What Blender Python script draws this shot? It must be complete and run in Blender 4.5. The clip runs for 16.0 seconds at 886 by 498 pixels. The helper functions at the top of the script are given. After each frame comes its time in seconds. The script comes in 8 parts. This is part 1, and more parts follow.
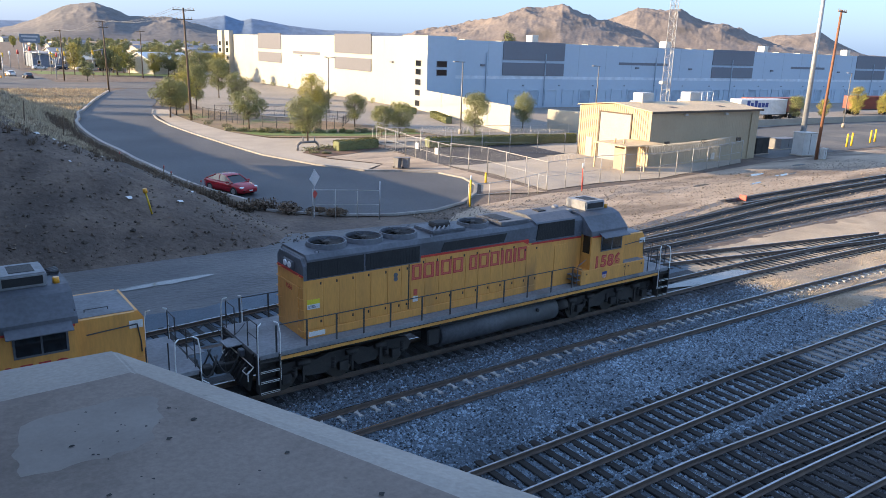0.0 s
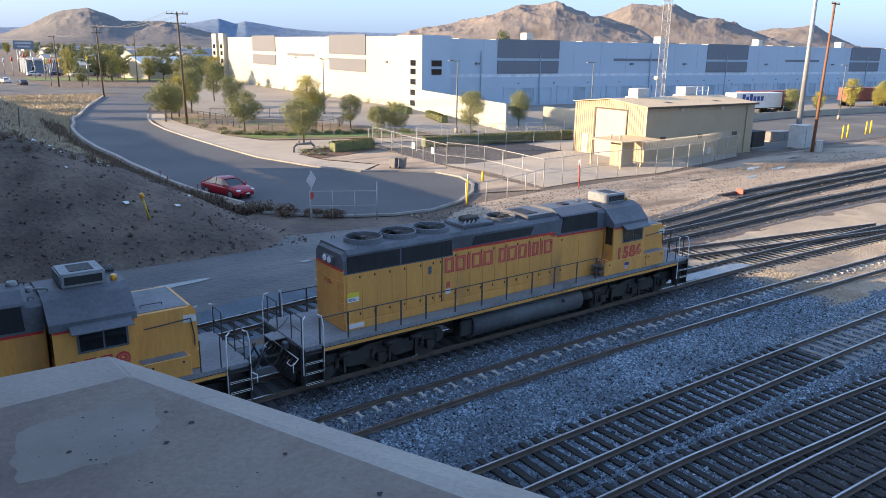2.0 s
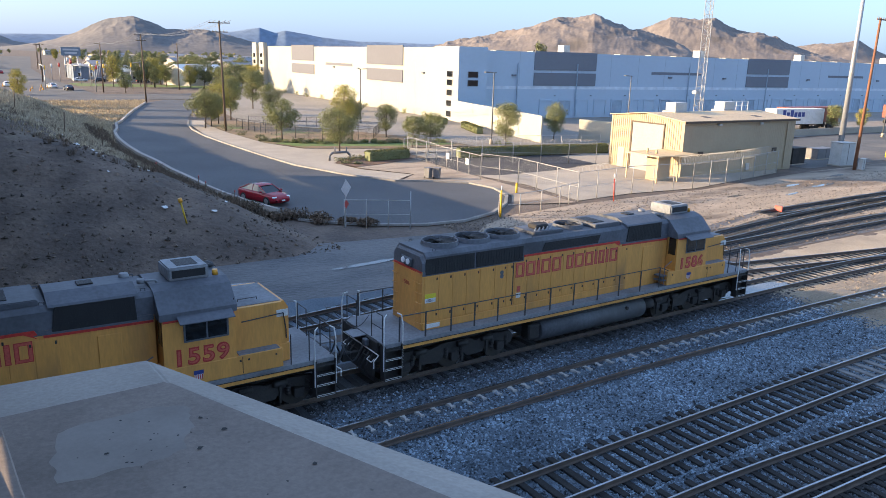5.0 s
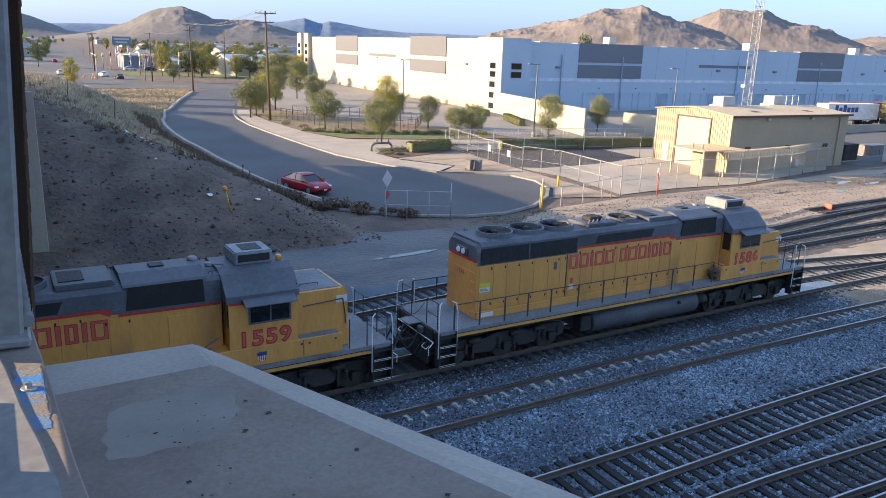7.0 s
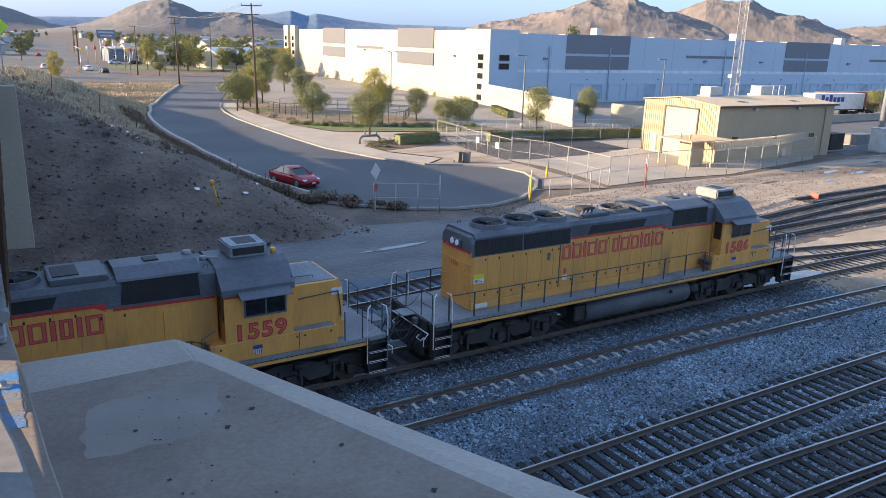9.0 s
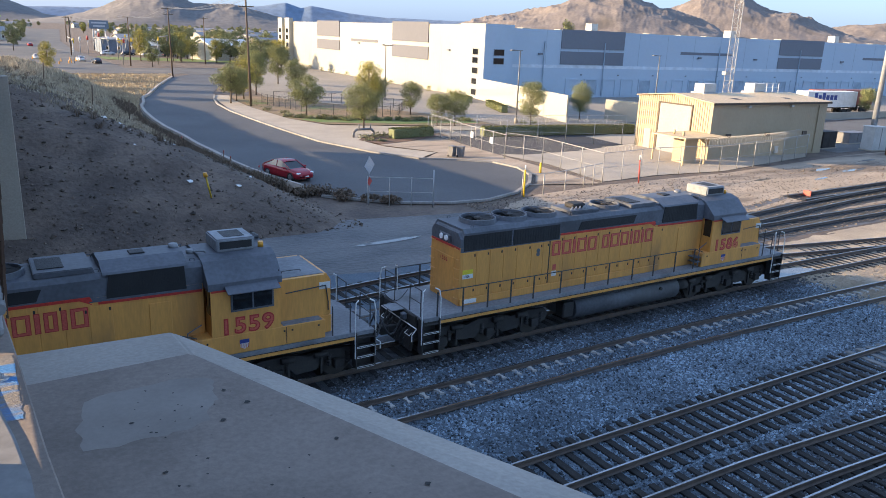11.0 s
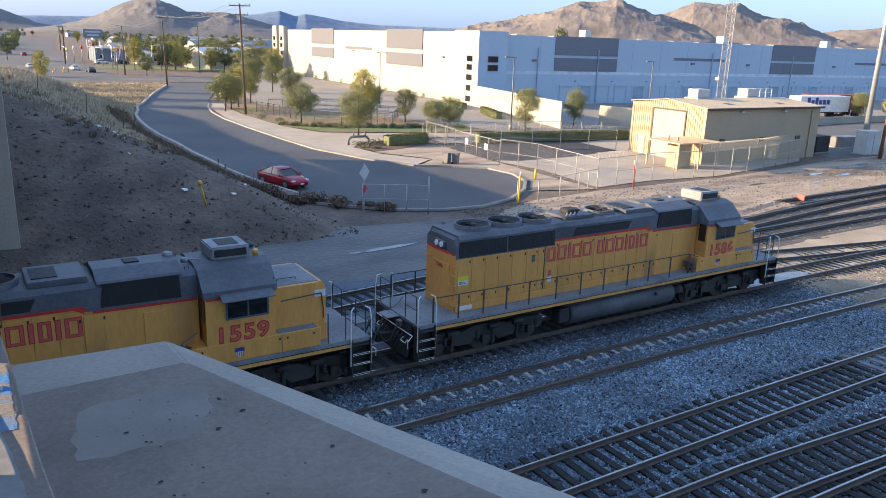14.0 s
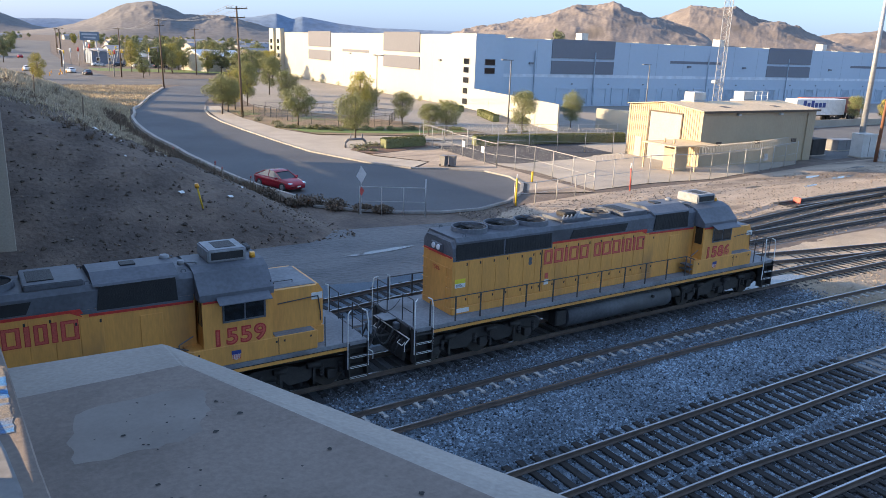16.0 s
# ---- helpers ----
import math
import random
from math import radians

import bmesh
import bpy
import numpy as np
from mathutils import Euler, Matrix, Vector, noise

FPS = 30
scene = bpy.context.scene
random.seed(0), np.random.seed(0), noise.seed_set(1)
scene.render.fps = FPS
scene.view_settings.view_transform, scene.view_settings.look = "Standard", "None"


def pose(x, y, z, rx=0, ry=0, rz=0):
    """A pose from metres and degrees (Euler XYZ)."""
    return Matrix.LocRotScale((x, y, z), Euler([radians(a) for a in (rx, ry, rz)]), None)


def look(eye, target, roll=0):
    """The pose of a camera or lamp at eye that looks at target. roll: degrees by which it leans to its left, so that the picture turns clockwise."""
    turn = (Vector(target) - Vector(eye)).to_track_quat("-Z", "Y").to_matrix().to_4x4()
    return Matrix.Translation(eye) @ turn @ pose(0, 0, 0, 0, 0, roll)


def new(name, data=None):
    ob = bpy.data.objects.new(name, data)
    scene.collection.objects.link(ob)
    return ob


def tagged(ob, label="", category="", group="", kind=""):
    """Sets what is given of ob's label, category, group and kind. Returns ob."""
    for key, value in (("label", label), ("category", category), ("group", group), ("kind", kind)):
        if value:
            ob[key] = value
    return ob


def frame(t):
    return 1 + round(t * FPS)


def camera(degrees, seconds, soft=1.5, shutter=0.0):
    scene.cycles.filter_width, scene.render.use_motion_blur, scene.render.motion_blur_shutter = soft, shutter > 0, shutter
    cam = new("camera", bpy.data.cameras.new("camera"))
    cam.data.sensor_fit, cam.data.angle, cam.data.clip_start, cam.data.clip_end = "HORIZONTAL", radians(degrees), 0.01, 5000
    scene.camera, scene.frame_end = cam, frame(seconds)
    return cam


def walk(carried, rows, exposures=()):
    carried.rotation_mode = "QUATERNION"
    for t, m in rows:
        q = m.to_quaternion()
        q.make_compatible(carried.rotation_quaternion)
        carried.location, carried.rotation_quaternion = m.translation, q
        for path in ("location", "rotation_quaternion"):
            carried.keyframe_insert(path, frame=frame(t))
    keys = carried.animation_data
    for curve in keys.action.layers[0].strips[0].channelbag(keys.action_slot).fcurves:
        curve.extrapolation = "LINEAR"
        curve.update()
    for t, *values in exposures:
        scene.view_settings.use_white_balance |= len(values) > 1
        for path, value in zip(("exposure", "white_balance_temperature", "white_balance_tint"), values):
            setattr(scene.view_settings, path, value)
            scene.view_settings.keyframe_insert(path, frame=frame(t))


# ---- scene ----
cam = camera(60.86, 16.0, soft=0.8)
# seconds, place, tilt, roll, yaw
CAM_ROWS = [
    (0, -21.918, -21.861, 10.915, 75.047, -1.876, -35.934),
    (0.5, -21.915, -21.864, 10.910, 75.180, -1.586, -36.364),
    (1, -21.916, -21.886, 10.919, 75.178, -1.088, -36.465),
    (1.5, -21.911, -21.872, 10.916, 75.057, -0.886, -36.359),
    (2, -21.909, -21.869, 10.914, 75.001, -0.885, -36.336),
    (2.5, -21.907, -21.857, 10.911, 75.095, -1.029, -36.334),
    (3, -21.909, -21.861, 10.916, 75.275, -1.348, -36.240),
    (3.5, -21.910, -21.873, 10.924, 75.359, -1.486, -35.960),
    (4, -21.910, -21.877, 10.928, 75.626, -1.452, -35.593),
    (6.5, -21.938, -21.886, 10.937, 75.226, -1.866, -30.600),
    (7, -21.934, -21.877, 10.930, 75.017, -1.876, -30.439),
    (7.5, -21.923, -21.867, 10.920, 74.987, -1.503, -30.730),
    (8, -21.914, -21.876, 10.922, 74.907, -1.229, -30.963),
    (8.5, -21.908, -21.867, 10.920, 74.659, -1.364, -31.107),
    (9, -21.903, -21.851, 10.915, 74.469, -1.609, -31.347),
    (11.5, -21.919, -21.864, 10.927, 74.034, -2.192, -31.756),
    (12, -21.919, -21.859, 10.923, 74.084, -2.159, -31.816),
    (12.5, -21.920, -21.866, 10.929, 74.203, -2.149, -31.845),
    (13, -21.918, -21.860, 10.925, 74.426, -2.057, -31.916),
    (13.5, -21.920, -21.866, 10.928, 74.554, -2.077, -32.030),
    (14, -21.916, -21.863, 10.925, 74.577, -1.890, -32.157),
    (14.5, -21.916, -21.862, 10.923, 74.585, -1.830, -32.334),
    (15, -21.913, -21.856, 10.921, 74.560, -1.819, -32.420),
    (15.5, -21.917, -21.863, 10.929, 74.632, -1.926, -32.450),
    (16, -21.919, -21.867, 10.927, 74.785, -1.945, -32.382),
]
walk(cam, [(r[0], pose(*r[1:])) for r in CAM_ROWS], [(0, 1.86, 6750, 11), (16, 1.86, 6750, 11)])

# ---- daylight ----
SUN_EL, SUN_AZ = radians(14.5), math.atan2(0.5, -0.86)      # low sun, from -x and a little +y
world = bpy.data.worlds.new("world")
scene.world = world
world.use_nodes = True
wn = world.node_tree.nodes
sky = wn.new("ShaderNodeTexSky")
sky.sky_type, sky.sun_disc = "NISHITA", False
sky.sun_elevation, sky.sun_rotation = SUN_EL, math.pi / 2 - SUN_AZ
sky.air_density, sky.dust_density, sky.ozone_density = 1.0, 2.0, 4.0
wn["Background"].inputs["Strength"].default_value = 0.145
haze = wn.new("ShaderNodeMix")                 # thin even haze that softens the sky's gradient
haze.data_type = "RGBA"
haze.inputs[0].default_value, haze.inputs[7].default_value = 0.6, (0.92, 1.42, 2.45, 1)
world.node_tree.links.new(sky.outputs[0], haze.inputs[6])
world.node_tree.links.new(haze.outputs[2], wn["Background"].inputs["Color"])
sun_data = bpy.data.lights.new("sun", "SUN")
sun_data.energy, sun_data.angle, sun_data.color = 3.7, radians(0.5), (1.0, 0.77, 0.50)
sun = new("sun", sun_data)
sd = Vector((math.cos(SUN_AZ) * math.cos(SUN_EL), math.sin(SUN_AZ) * math.cos(SUN_EL), math.sin(SUN_EL)))
sun.matrix_world = look(sd * 50, (0, 0, 0))


# ---- materials ----
def material(name, c1, c2=None, scale=3.0, rough=0.8, metal=0.0, bump=0.0, bscale=None, fine=None, c3=None, spots=0.0, contrast=(0.35, 0.65), stretch=(1, 1, 1), island=0.0, spec=0.5, pits=0.0, grain=0.5):
    """Noise-mixed surface: c1 to c2 at a large scale, broken by fine grain, with stains of c3 and a bump."""
    m = bpy.data.materials.new(name)
    m.use_nodes = True
    nt = m.node_tree
    n, l = nt.nodes, nt.links
    b = n["Principled BSDF"]
    b.inputs["Roughness"].default_value, b.inputs["Metallic"].default_value = rough, metal
    b.inputs["Specular IOR Level"].default_value = spec
    c2 = c2 or tuple(0.8 * v for v in c1)
    tc = n.new("ShaderNodeTexCoord")
    mp = n.new("ShaderNodeMapping")
    mp.inputs["Scale"].default_value = stretch
    l.new(tc.outputs["Object"], mp.inputs["Vector"])

    def nz(sc, detail=5.0):
        t = n.new("ShaderNodeTexNoise")
        t.inputs["Scale"].default_value, t.inputs["Detail"].default_value = sc, detail
        l.new(mp.outputs[0], t.inputs["Vector"])
        return t

    def ramp(src, lo, hi):
        r = n.new("ShaderNodeMapRange")
        r.inputs[1].default_value, r.inputs[2].default_value = lo, hi
        l.new(src, r.inputs[0])
        return r.outputs[0]

    def mix(fac, a, bb, kind="MIX"):
        x = n.new("ShaderNodeMix")
        x.data_type, x.blend_type = "RGBA", kind
        for sock, v in ((x.inputs[0], fac), (x.inputs[6], a), (x.inputs[7], bb)):
            if isinstance(v, (tuple, float, int)):
                sock.default_value = (*v, 1) if isinstance(v, tuple) else v
            else:
                l.new(v, sock)
        return x.outputs[2]

    big, small = nz(scale), nz(fine or scale * 14, 4.0)
    col = mix(ramp(big.outputs["Fac"], *contrast), tuple(c1), tuple(c2))
    col = mix(grain, col, mix(ramp(small.outputs["Fac"], 0.3, 0.7), (0.62, 0.62, 0.62), (1.25, 1.25, 1.25)), "MULTIPLY")
    if c3:
        st = nz(scale * 0.45, 6.0)
        col = mix(ramp(st.outputs["Fac"], 0.62 - spots, 0.72 - spots), col, tuple(c3))
    if island:
        g = n.new("ShaderNodeNewGeometry")
        col = mix(1.0, col, mix(ramp(g.outputs["Random Per Island"], 0, 1), (1 - island,) * 3, (1 + island,) * 3), "MULTIPLY")
    if pits:                                        # small dark air holes
        vo = n.new("ShaderNodeTexVoronoi")
        vo.inputs["Scale"].default_value = pits
        l.new(mp.outputs[0], vo.inputs["Vector"])
        hole = n.new("ShaderNodeMath")
        hole.operation = "MULTIPLY"
        l.new(ramp(vo.outputs["Distance"], 0.10, 0.05), hole.inputs[0])
        l.new(ramp(nz(pits * 1.7, 2.0).outputs["Fac"], 0.52, 0.60), hole.inputs[1])
        col = mix(hole.outputs[0], col, (0.05, 0.045, 0.04))
    l.new(col, b.inputs["Base Color"])
    if bump:
        bp = n.new("ShaderNodeBump")
        bp.inputs["Strength"].default_value, bp.inputs["Distance"].default_value = min(1.0, bump), 0.02 * max(1, bump)
        src = nz(bscale or scale * 10, 6.0)
        l.new(src.outputs["Fac"], bp.inputs["Height"])
        l.new(bp.outputs[0], b.inputs["Normal"])
    return m


def glass_mat(name, tint):
    m = bpy.data.materials.new(name)
    m.use_nodes = True
    b = m.node_tree.nodes["Principled BSDF"]
    b.inputs["Base Color"].default_value = (*tint, 1)
    b.inputs["Roughness"].default_value, b.inputs["Specular IOR Level"].default_value = 0.05, 0.7
    return m


DIRT = material("dirt", (0.165, 0.122, 0.094), (0.092, 0.07, 0.057), 0.35, 0.95, bump=5.0, bscale=3.5, fine=4.0, c3=(0.21, 0.165, 0.12), spots=0.0)
DRYBANK = material("dry_bank_soil", (0.36, 0.29, 0.215), (0.25, 0.20, 0.15), 0.5, 0.95, bump=4.0, bscale=4.5, fine=6.0)
SAND = material("packed_sand", (0.42, 0.33, 0.245), (0.29, 0.228, 0.17), 0.4, 0.95, bump=3.0, bscale=6, fine=9.0, c3=(0.155, 0.12, 0.092), spots=0.09, stretch=(0.35, 1.3, 1))
OILBALLAST = material("oily_ballast", (0.058, 0.062, 0.069), (0.036, 0.038, 0.042), 0.35, 0.85, bump=3.0, bscale=22, fine=16.0)
OILSTONE = material("oily_stone", (0.115, 0.124, 0.138), (0.055, 0.06, 0.068), 0.3, 0.8, island=0.6)
# Ballast and stone colours hold the blue of the shade they lie in.
BALLAST = material("ballast", (0.126, 0.166, 0.203), (0.088, 0.116, 0.143), 0.35, 0.9, bump=3.0, bscale=22, fine=16.0)
STONE = material("ballast_stone", (0.225, 0.295, 0.355), (0.112, 0.148, 0.18), 0.3, 0.8, island=0.95)
# Sandy gravel with the sun's warm brightness put into its colour.
SUNLITGRAVEL = material("sunlit_sandy_gravel", (0.42, 0.34, 0.25), (0.31, 0.25, 0.185), 0.35, 0.95, bump=3.0, bscale=14, fine=12.0, c3=(0.22, 0.18, 0.14), spots=0.02)
ASPHALT = material("asphalt", (0.085, 0.086, 0.09), (0.06, 0.061, 0.065), 0.12, 0.75, bump=0.5, bscale=40, fine=8.0, c3=(0.12, 0.12, 0.12), spots=0.0)
# Asphalt darkened below the road's tone to stand for shade on the pad.
SHADEPAD = material("shaded_asphalt", (0.042, 0.04, 0.044), (0.03, 0.029, 0.032), 0.15, 0.8, bump=0.5, bscale=30, fine=8.0)
OLDASPHALT = material("worn_asphalt", (0.11, 0.108, 0.105), (0.085, 0.082, 0.08), 0.15, 0.85, bump=0.6, bscale=20, fine=5.0, c3=(0.17, 0.15, 0.125), spots=0.05)
TRACKDIRT = material("damp_track_dirt", (0.135, 0.128, 0.122), (0.078, 0.077, 0.078), 0.30, 0.62, bump=4.0, bscale=4.0, fine=5.0, c3=(0.15, 0.135, 0.12), spots=0.03, stretch=(0.6, 1.1, 1), contrast=(0.38, 0.62))
CONCRETE = material("concrete", (0.40, 0.34, 0.27), (0.33, 0.285, 0.23), 0.3, 0.9, bump=0.4, bscale=30, fine=12.0, c3=(0.28, 0.235, 0.185), grain=0.3)
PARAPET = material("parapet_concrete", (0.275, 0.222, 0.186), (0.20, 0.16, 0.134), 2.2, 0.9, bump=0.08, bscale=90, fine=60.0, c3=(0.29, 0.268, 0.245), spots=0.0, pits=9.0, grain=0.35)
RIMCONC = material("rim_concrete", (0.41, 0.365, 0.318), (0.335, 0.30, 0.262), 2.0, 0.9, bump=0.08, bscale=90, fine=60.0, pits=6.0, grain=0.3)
PATCH = material("parapet_patch", (0.295, 0.256, 0.224), (0.24, 0.205, 0.178), 4.0, 0.85, bump=0.03, bscale=90, fine=70.0, pits=6.0, grain=0.15)
KERB = material("kerb_concrete", (0.30, 0.28, 0.255), (0.21, 0.20, 0.185), 0.6, 0.9, bump=0.3, bscale=30)
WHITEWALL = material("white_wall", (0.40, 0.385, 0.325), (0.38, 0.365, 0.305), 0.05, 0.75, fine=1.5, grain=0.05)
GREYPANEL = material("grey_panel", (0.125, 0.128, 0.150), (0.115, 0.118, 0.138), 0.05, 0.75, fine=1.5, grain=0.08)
BUFFWALL = material("buff_metal", (0.385, 0.31, 0.205), (0.35, 0.28, 0.185), 0.3, 0.55, fine=3.0, grain=0.12)
RAIL = material("rail_steel", (0.12, 0.085, 0.065), (0.08, 0.06, 0.05), 3.0, 0.7, bump=0.2)
RAILTOP = material("polished_rail", (0.46, 0.46, 0.47), (0.34, 0.335, 0.33), 0.6, 0.27, metal=0.9)
TIE = material("creosoted_tie", (0.013, 0.012, 0.0115), (0.030, 0.027, 0.025), 1.5, 0.9, bump=0.8, bscale=25)
SUNKTIE = material("sunken_concrete_tie", (0.48, 0.46, 0.43), (0.36, 0.345, 0.32), 2.0, 0.9, bump=0.3)
CONCTIE = material("concrete_tie", (0.23, 0.226, 0.218), (0.16, 0.157, 0.15), 2.0, 0.9, bump=0.3)
ROCKHILL = material("rocky_hill", (0.215, 0.18, 0.16), (0.17, 0.143, 0.128), 0.02, 1.0, fine=0.22, grain=0.55, c3=(0.12, 0.10, 0.085), spots=0.0)
# Blue of aerial haze is painted into the far range's colour.
FARHILL = material("haze_tinted_hill", (0.16, 0.225, 0.315), (0.145, 0.205, 0.29), 0.002, 1.0)
DARKHILL = material("brush_hill", (0.175, 0.158, 0.148), (0.135, 0.128, 0.126), 0.01, 1.0, fine=0.08, grain=0.5)


# ---- building blocks ----
def box(bm, x, y, z, bevel=0.0):
    v = [bm.verts.new((x[i], y[j], z[k])) for i in (0, 1) for j in (0, 1) for k in (0, 1)]
    fs = [bm.faces.new([v[i] for i in q]) for q in ((0, 1, 3, 2), (4, 6, 7, 5), (0, 4, 5, 1), (2, 3, 7, 6), (0, 2, 6, 4), (1, 5, 7, 3))]
    if bevel:
        bmesh.ops.bevel(bm, geom=list({e for f in fs for e in f.edges}), offset=bevel, segments=1, affect="EDGES")
    return fs


def tube(bm, p0, p1, r0, r1=None, n=8, cap=True):
    p0, p1 = Vector(p0), Vector(p1)
    r1 = r0 if r1 is None else r1
    q = (p1 - p0).to_track_quat("Z", "Y")
    a = [bm.verts.new(p0 + q @ Vector((r0 * math.cos(2 * math.pi * i / n), r0 * math.sin(2 * math.pi * i / n), 0))) for i in range(n)]
    b = [bm.verts.new(p1 + q @ Vector((r1 * math.cos(2 * math.pi * i / n), r1 * math.sin(2 * math.pi * i / n), 0))) for i in range(n)]
    for i in range(n):
        bm.faces.new((a[i], a[(i + 1) % n], b[(i + 1) % n], b[i])).smooth = n > 6
    if cap:
        bm.faces.new(a[::-1])
        bm.faces.new(b)


def pipe(bm, pts, r, n=6):
    for a, b in zip(pts, pts[1:]):
        tube(bm, a, b, r, r, n)


def sweep(bm, pts, r, n=6):
    """One closed tube along a bent line."""
    pts = [Vector(p) for p in pts]
    rings = []
    for i, p in enumerate(pts):
        q = (pts[min(i + 1, len(pts) - 1)] - pts[max(i - 1, 0)]).to_track_quat("Z", "Y")
        rings.append([bm.verts.new(p + q @ Vector((r * math.cos(2 * math.pi * k / n), r * math.sin(2 * math.pi * k / n), 0))) for k in range(n)])
    for a, b in zip(rings, rings[1:]):
        for k in range(n):
            bm.faces.new((a[k], a[(k + 1) % n], b[(k + 1) % n], b[k])).smooth = True
    bm.faces.new(rings[0][::-1])
    bm.faces.new(rings[-1])


def prism(bm, poly, axis, lo, hi):
    """A closed outline drawn in the plane across the axis, drawn out from lo to hi."""
    def at(u, w, s):
        return {"x": (s, u, w), "y": (u, s, w), "z": (u, w, s)}[axis]
    a = [bm.verts.new(at(u, w, lo)) for u, w in poly]
    b = [bm.verts.new(at(u, w, hi)) for u, w in poly]
    k = len(poly)
    fs = [bm.faces.new((a[i], a[(i + 1) % k], b[(i + 1) % k], b[i])) for i in range(k)]
    fs += [bm.faces.new(a[::-1]), bm.faces.new(b)]
    bmesh.ops.recalc_face_normals(bm, faces=fs)
    return fs


def mesh_of(name, bm):
    bmesh.ops.recalc_face_normals(bm, faces=bm.faces)
    me = bpy.data.meshes.new(name)
    bm.to_mesh(me)
    bm.free()
    return me


def part(name, bm, mat, parent=None, label=""):
    me = bm if isinstance(bm, bpy.types.Mesh) else mesh_of(name, bm)
    if not me.materials:
        for mm in (mat if isinstance(mat, (list, tuple)) else [mat]):
            me.materials.append(mm)
    ob = new(name, me)
    if parent is not None:
        ob.parent = parent
    return tagged(ob, label) if label else ob


def thing(name, label, category, m=None, group="", kind=""):
    ob = new(name)
    ob.empty_display_size = 0.2
    if m is not None:
        ob.matrix_basis = m
    return tagged(ob, label, category, group, kind)


def solid(name, bm, mat, label="", category="", group="", kind="", m=None):
    ob = part(name, bm, mat)
    if m is not None:
        ob.matrix_basis = m
    return tagged(ob, label, category, group, kind)


def lerp_path(pts, x):
    """Smooth height of a table of (x, value) pairs."""
    if x <= pts[0][0]:
        return pts[0][1]
    for (a, va), (b, vb) in zip(pts, pts[1:]):
        if x <= b:
            s = (x - a) / (b - a)
            return va + (vb - va) * s
    return pts[-1][1]


def smin(a, b, k):
    h = max(k - abs(a - b), 0) / k
    return min(a, b) - h * h * k * 0.25


# ---- ground ----
ROAD_LEFT = [(18, -2.0), (26, -2.2), (30, -2.8), (37, -3.5), (46, -3.7), (60, -3.8), (71, -3.6), (79, -3.0), (87, -2.0), (92, -0.8), (100, 0.6), (148, 15.8), (170, 22)]
ROAD_RIGHT = [(24, 15.5), (30, 14.5), (36, 12.6), (42, 10.2), (50, 8.2), (64, 8.4), (78, 9.4), (88, 10.2), (97, 10.9), (110, 14), (125, 19), (151, 30), (170, 38)]


def approach(y):
    return 9.3 - 0.046 * max(0, y - 20) - 0.09 * max(0, y - 90)


def bank(x, y):
    """Height of the embankment that carries the bridge's approach."""
    ridge = approach(y)
    toe = min(lerp_path(ROAD_LEFT, y) - 1.2, -2.6 if y > 70 else 0.0)
    h = smin(ridge, 0.50 * (toe - x), 2.5)
    h = smin(h, 0.50 * (y - 17.0), 2.0)
    if x < -46:
        h = smin(h, 0.5 * (x + 66), 2.0)
    h = max(0.0, h)
    if x < -46:                                   # unseen rise, added to stop low sun passing under the bridge
        h = max(h, smin(0.62 * (-48 - x), lerp_path([(62, 26.0), (95, 17.0)], y), 3.0))
    if h > 0.05:
        h += min(1, h * 0.4) * (0.30 * (0.4 - abs(noise.noise((x * 0.22 + y * 0.1, y * 0.55, 6)))) + 0.25 * noise.noise((x * 0.35, y * 0.35, 0)) + 0.10 * noise.noise((x * 1.1, y * 1.1, 3)) + 0.20 * noise.noise((x * 0.45, (y + 0.6 * x) * 0.95, 12)))
    return max(h, 0.0)


def spaced(parts):
    out = []
    for a, b, n in parts:
        out += [a + (b - a) * i / n for i in range(n)]
    return out + [parts[-1][1]]


def build_ground():
    xs = spaced([(-4000, -300, 8), (-300, -90, 12), (-90, -24, 30), (-24, 0, 60), (0, 30, 30), (30, 300, 40), (300, 4000, 10)])
    ys = spaced([(-4000, -200, 8), (-200, -20, 18), (-20, 12, 12), (12, 70, 130), (70, 240, 100), (240, 400, 10), (400, 4500, 12)])
    verts = [(x, y, -0.22 + bank(x, y) - (0.3 if -45 < x < 112 and -39 < y < 3.5 else 0.0)) for y in ys for x in xs]
    k = len(xs)
    faces = [(j * k + i, j * k + i + 1, (j + 1) * k + i + 1, (j + 1) * k + i) for j in range(len(ys) - 1) for i in range(k - 1)]
    me = bpy.data.meshes.new("ground")
    me.from_pydata(verts, [], faces)
    for p in me.polygons:
        p.use_smooth = True
    me.materials.append(DIRT)
    me.materials.append(DRYBANK)
    for p in me.polygons:
        c = p.center
        p.material_index = int(-26 < c.x < 6 and c.z > 0.0 and c.y - 1.1 * c.x > 58 + 9 * noise.noise((c.x * 0.3, c.y * 0.3, 7)) + 5 * noise.noise((c.x * 1.3, c.y * 1.3, 2)))
    return tagged(new("ground", me), "bare brown dirt ground with a dry embankment", "ground", kind="structure")


build_ground()


# ---- locomotives ----
YELLOW = material("loco_yellow", (0.73, 0.335, 0.078), (0.61, 0.28, 0.068), 0.8, 0.45, bump=0.06, bscale=3, fine=9.0, grain=0.25, c3=(0.40, 0.195, 0.065), spots=0.01, stretch=(2.2, 1, 0.4))
LOCOGREY = material("loco_grey", (0.118, 0.127, 0.147), (0.08, 0.087, 0.10), 0.7, 0.55, bump=0.06, bscale=3, fine=9.0, c3=(0.045, 0.045, 0.046), spots=0.02)
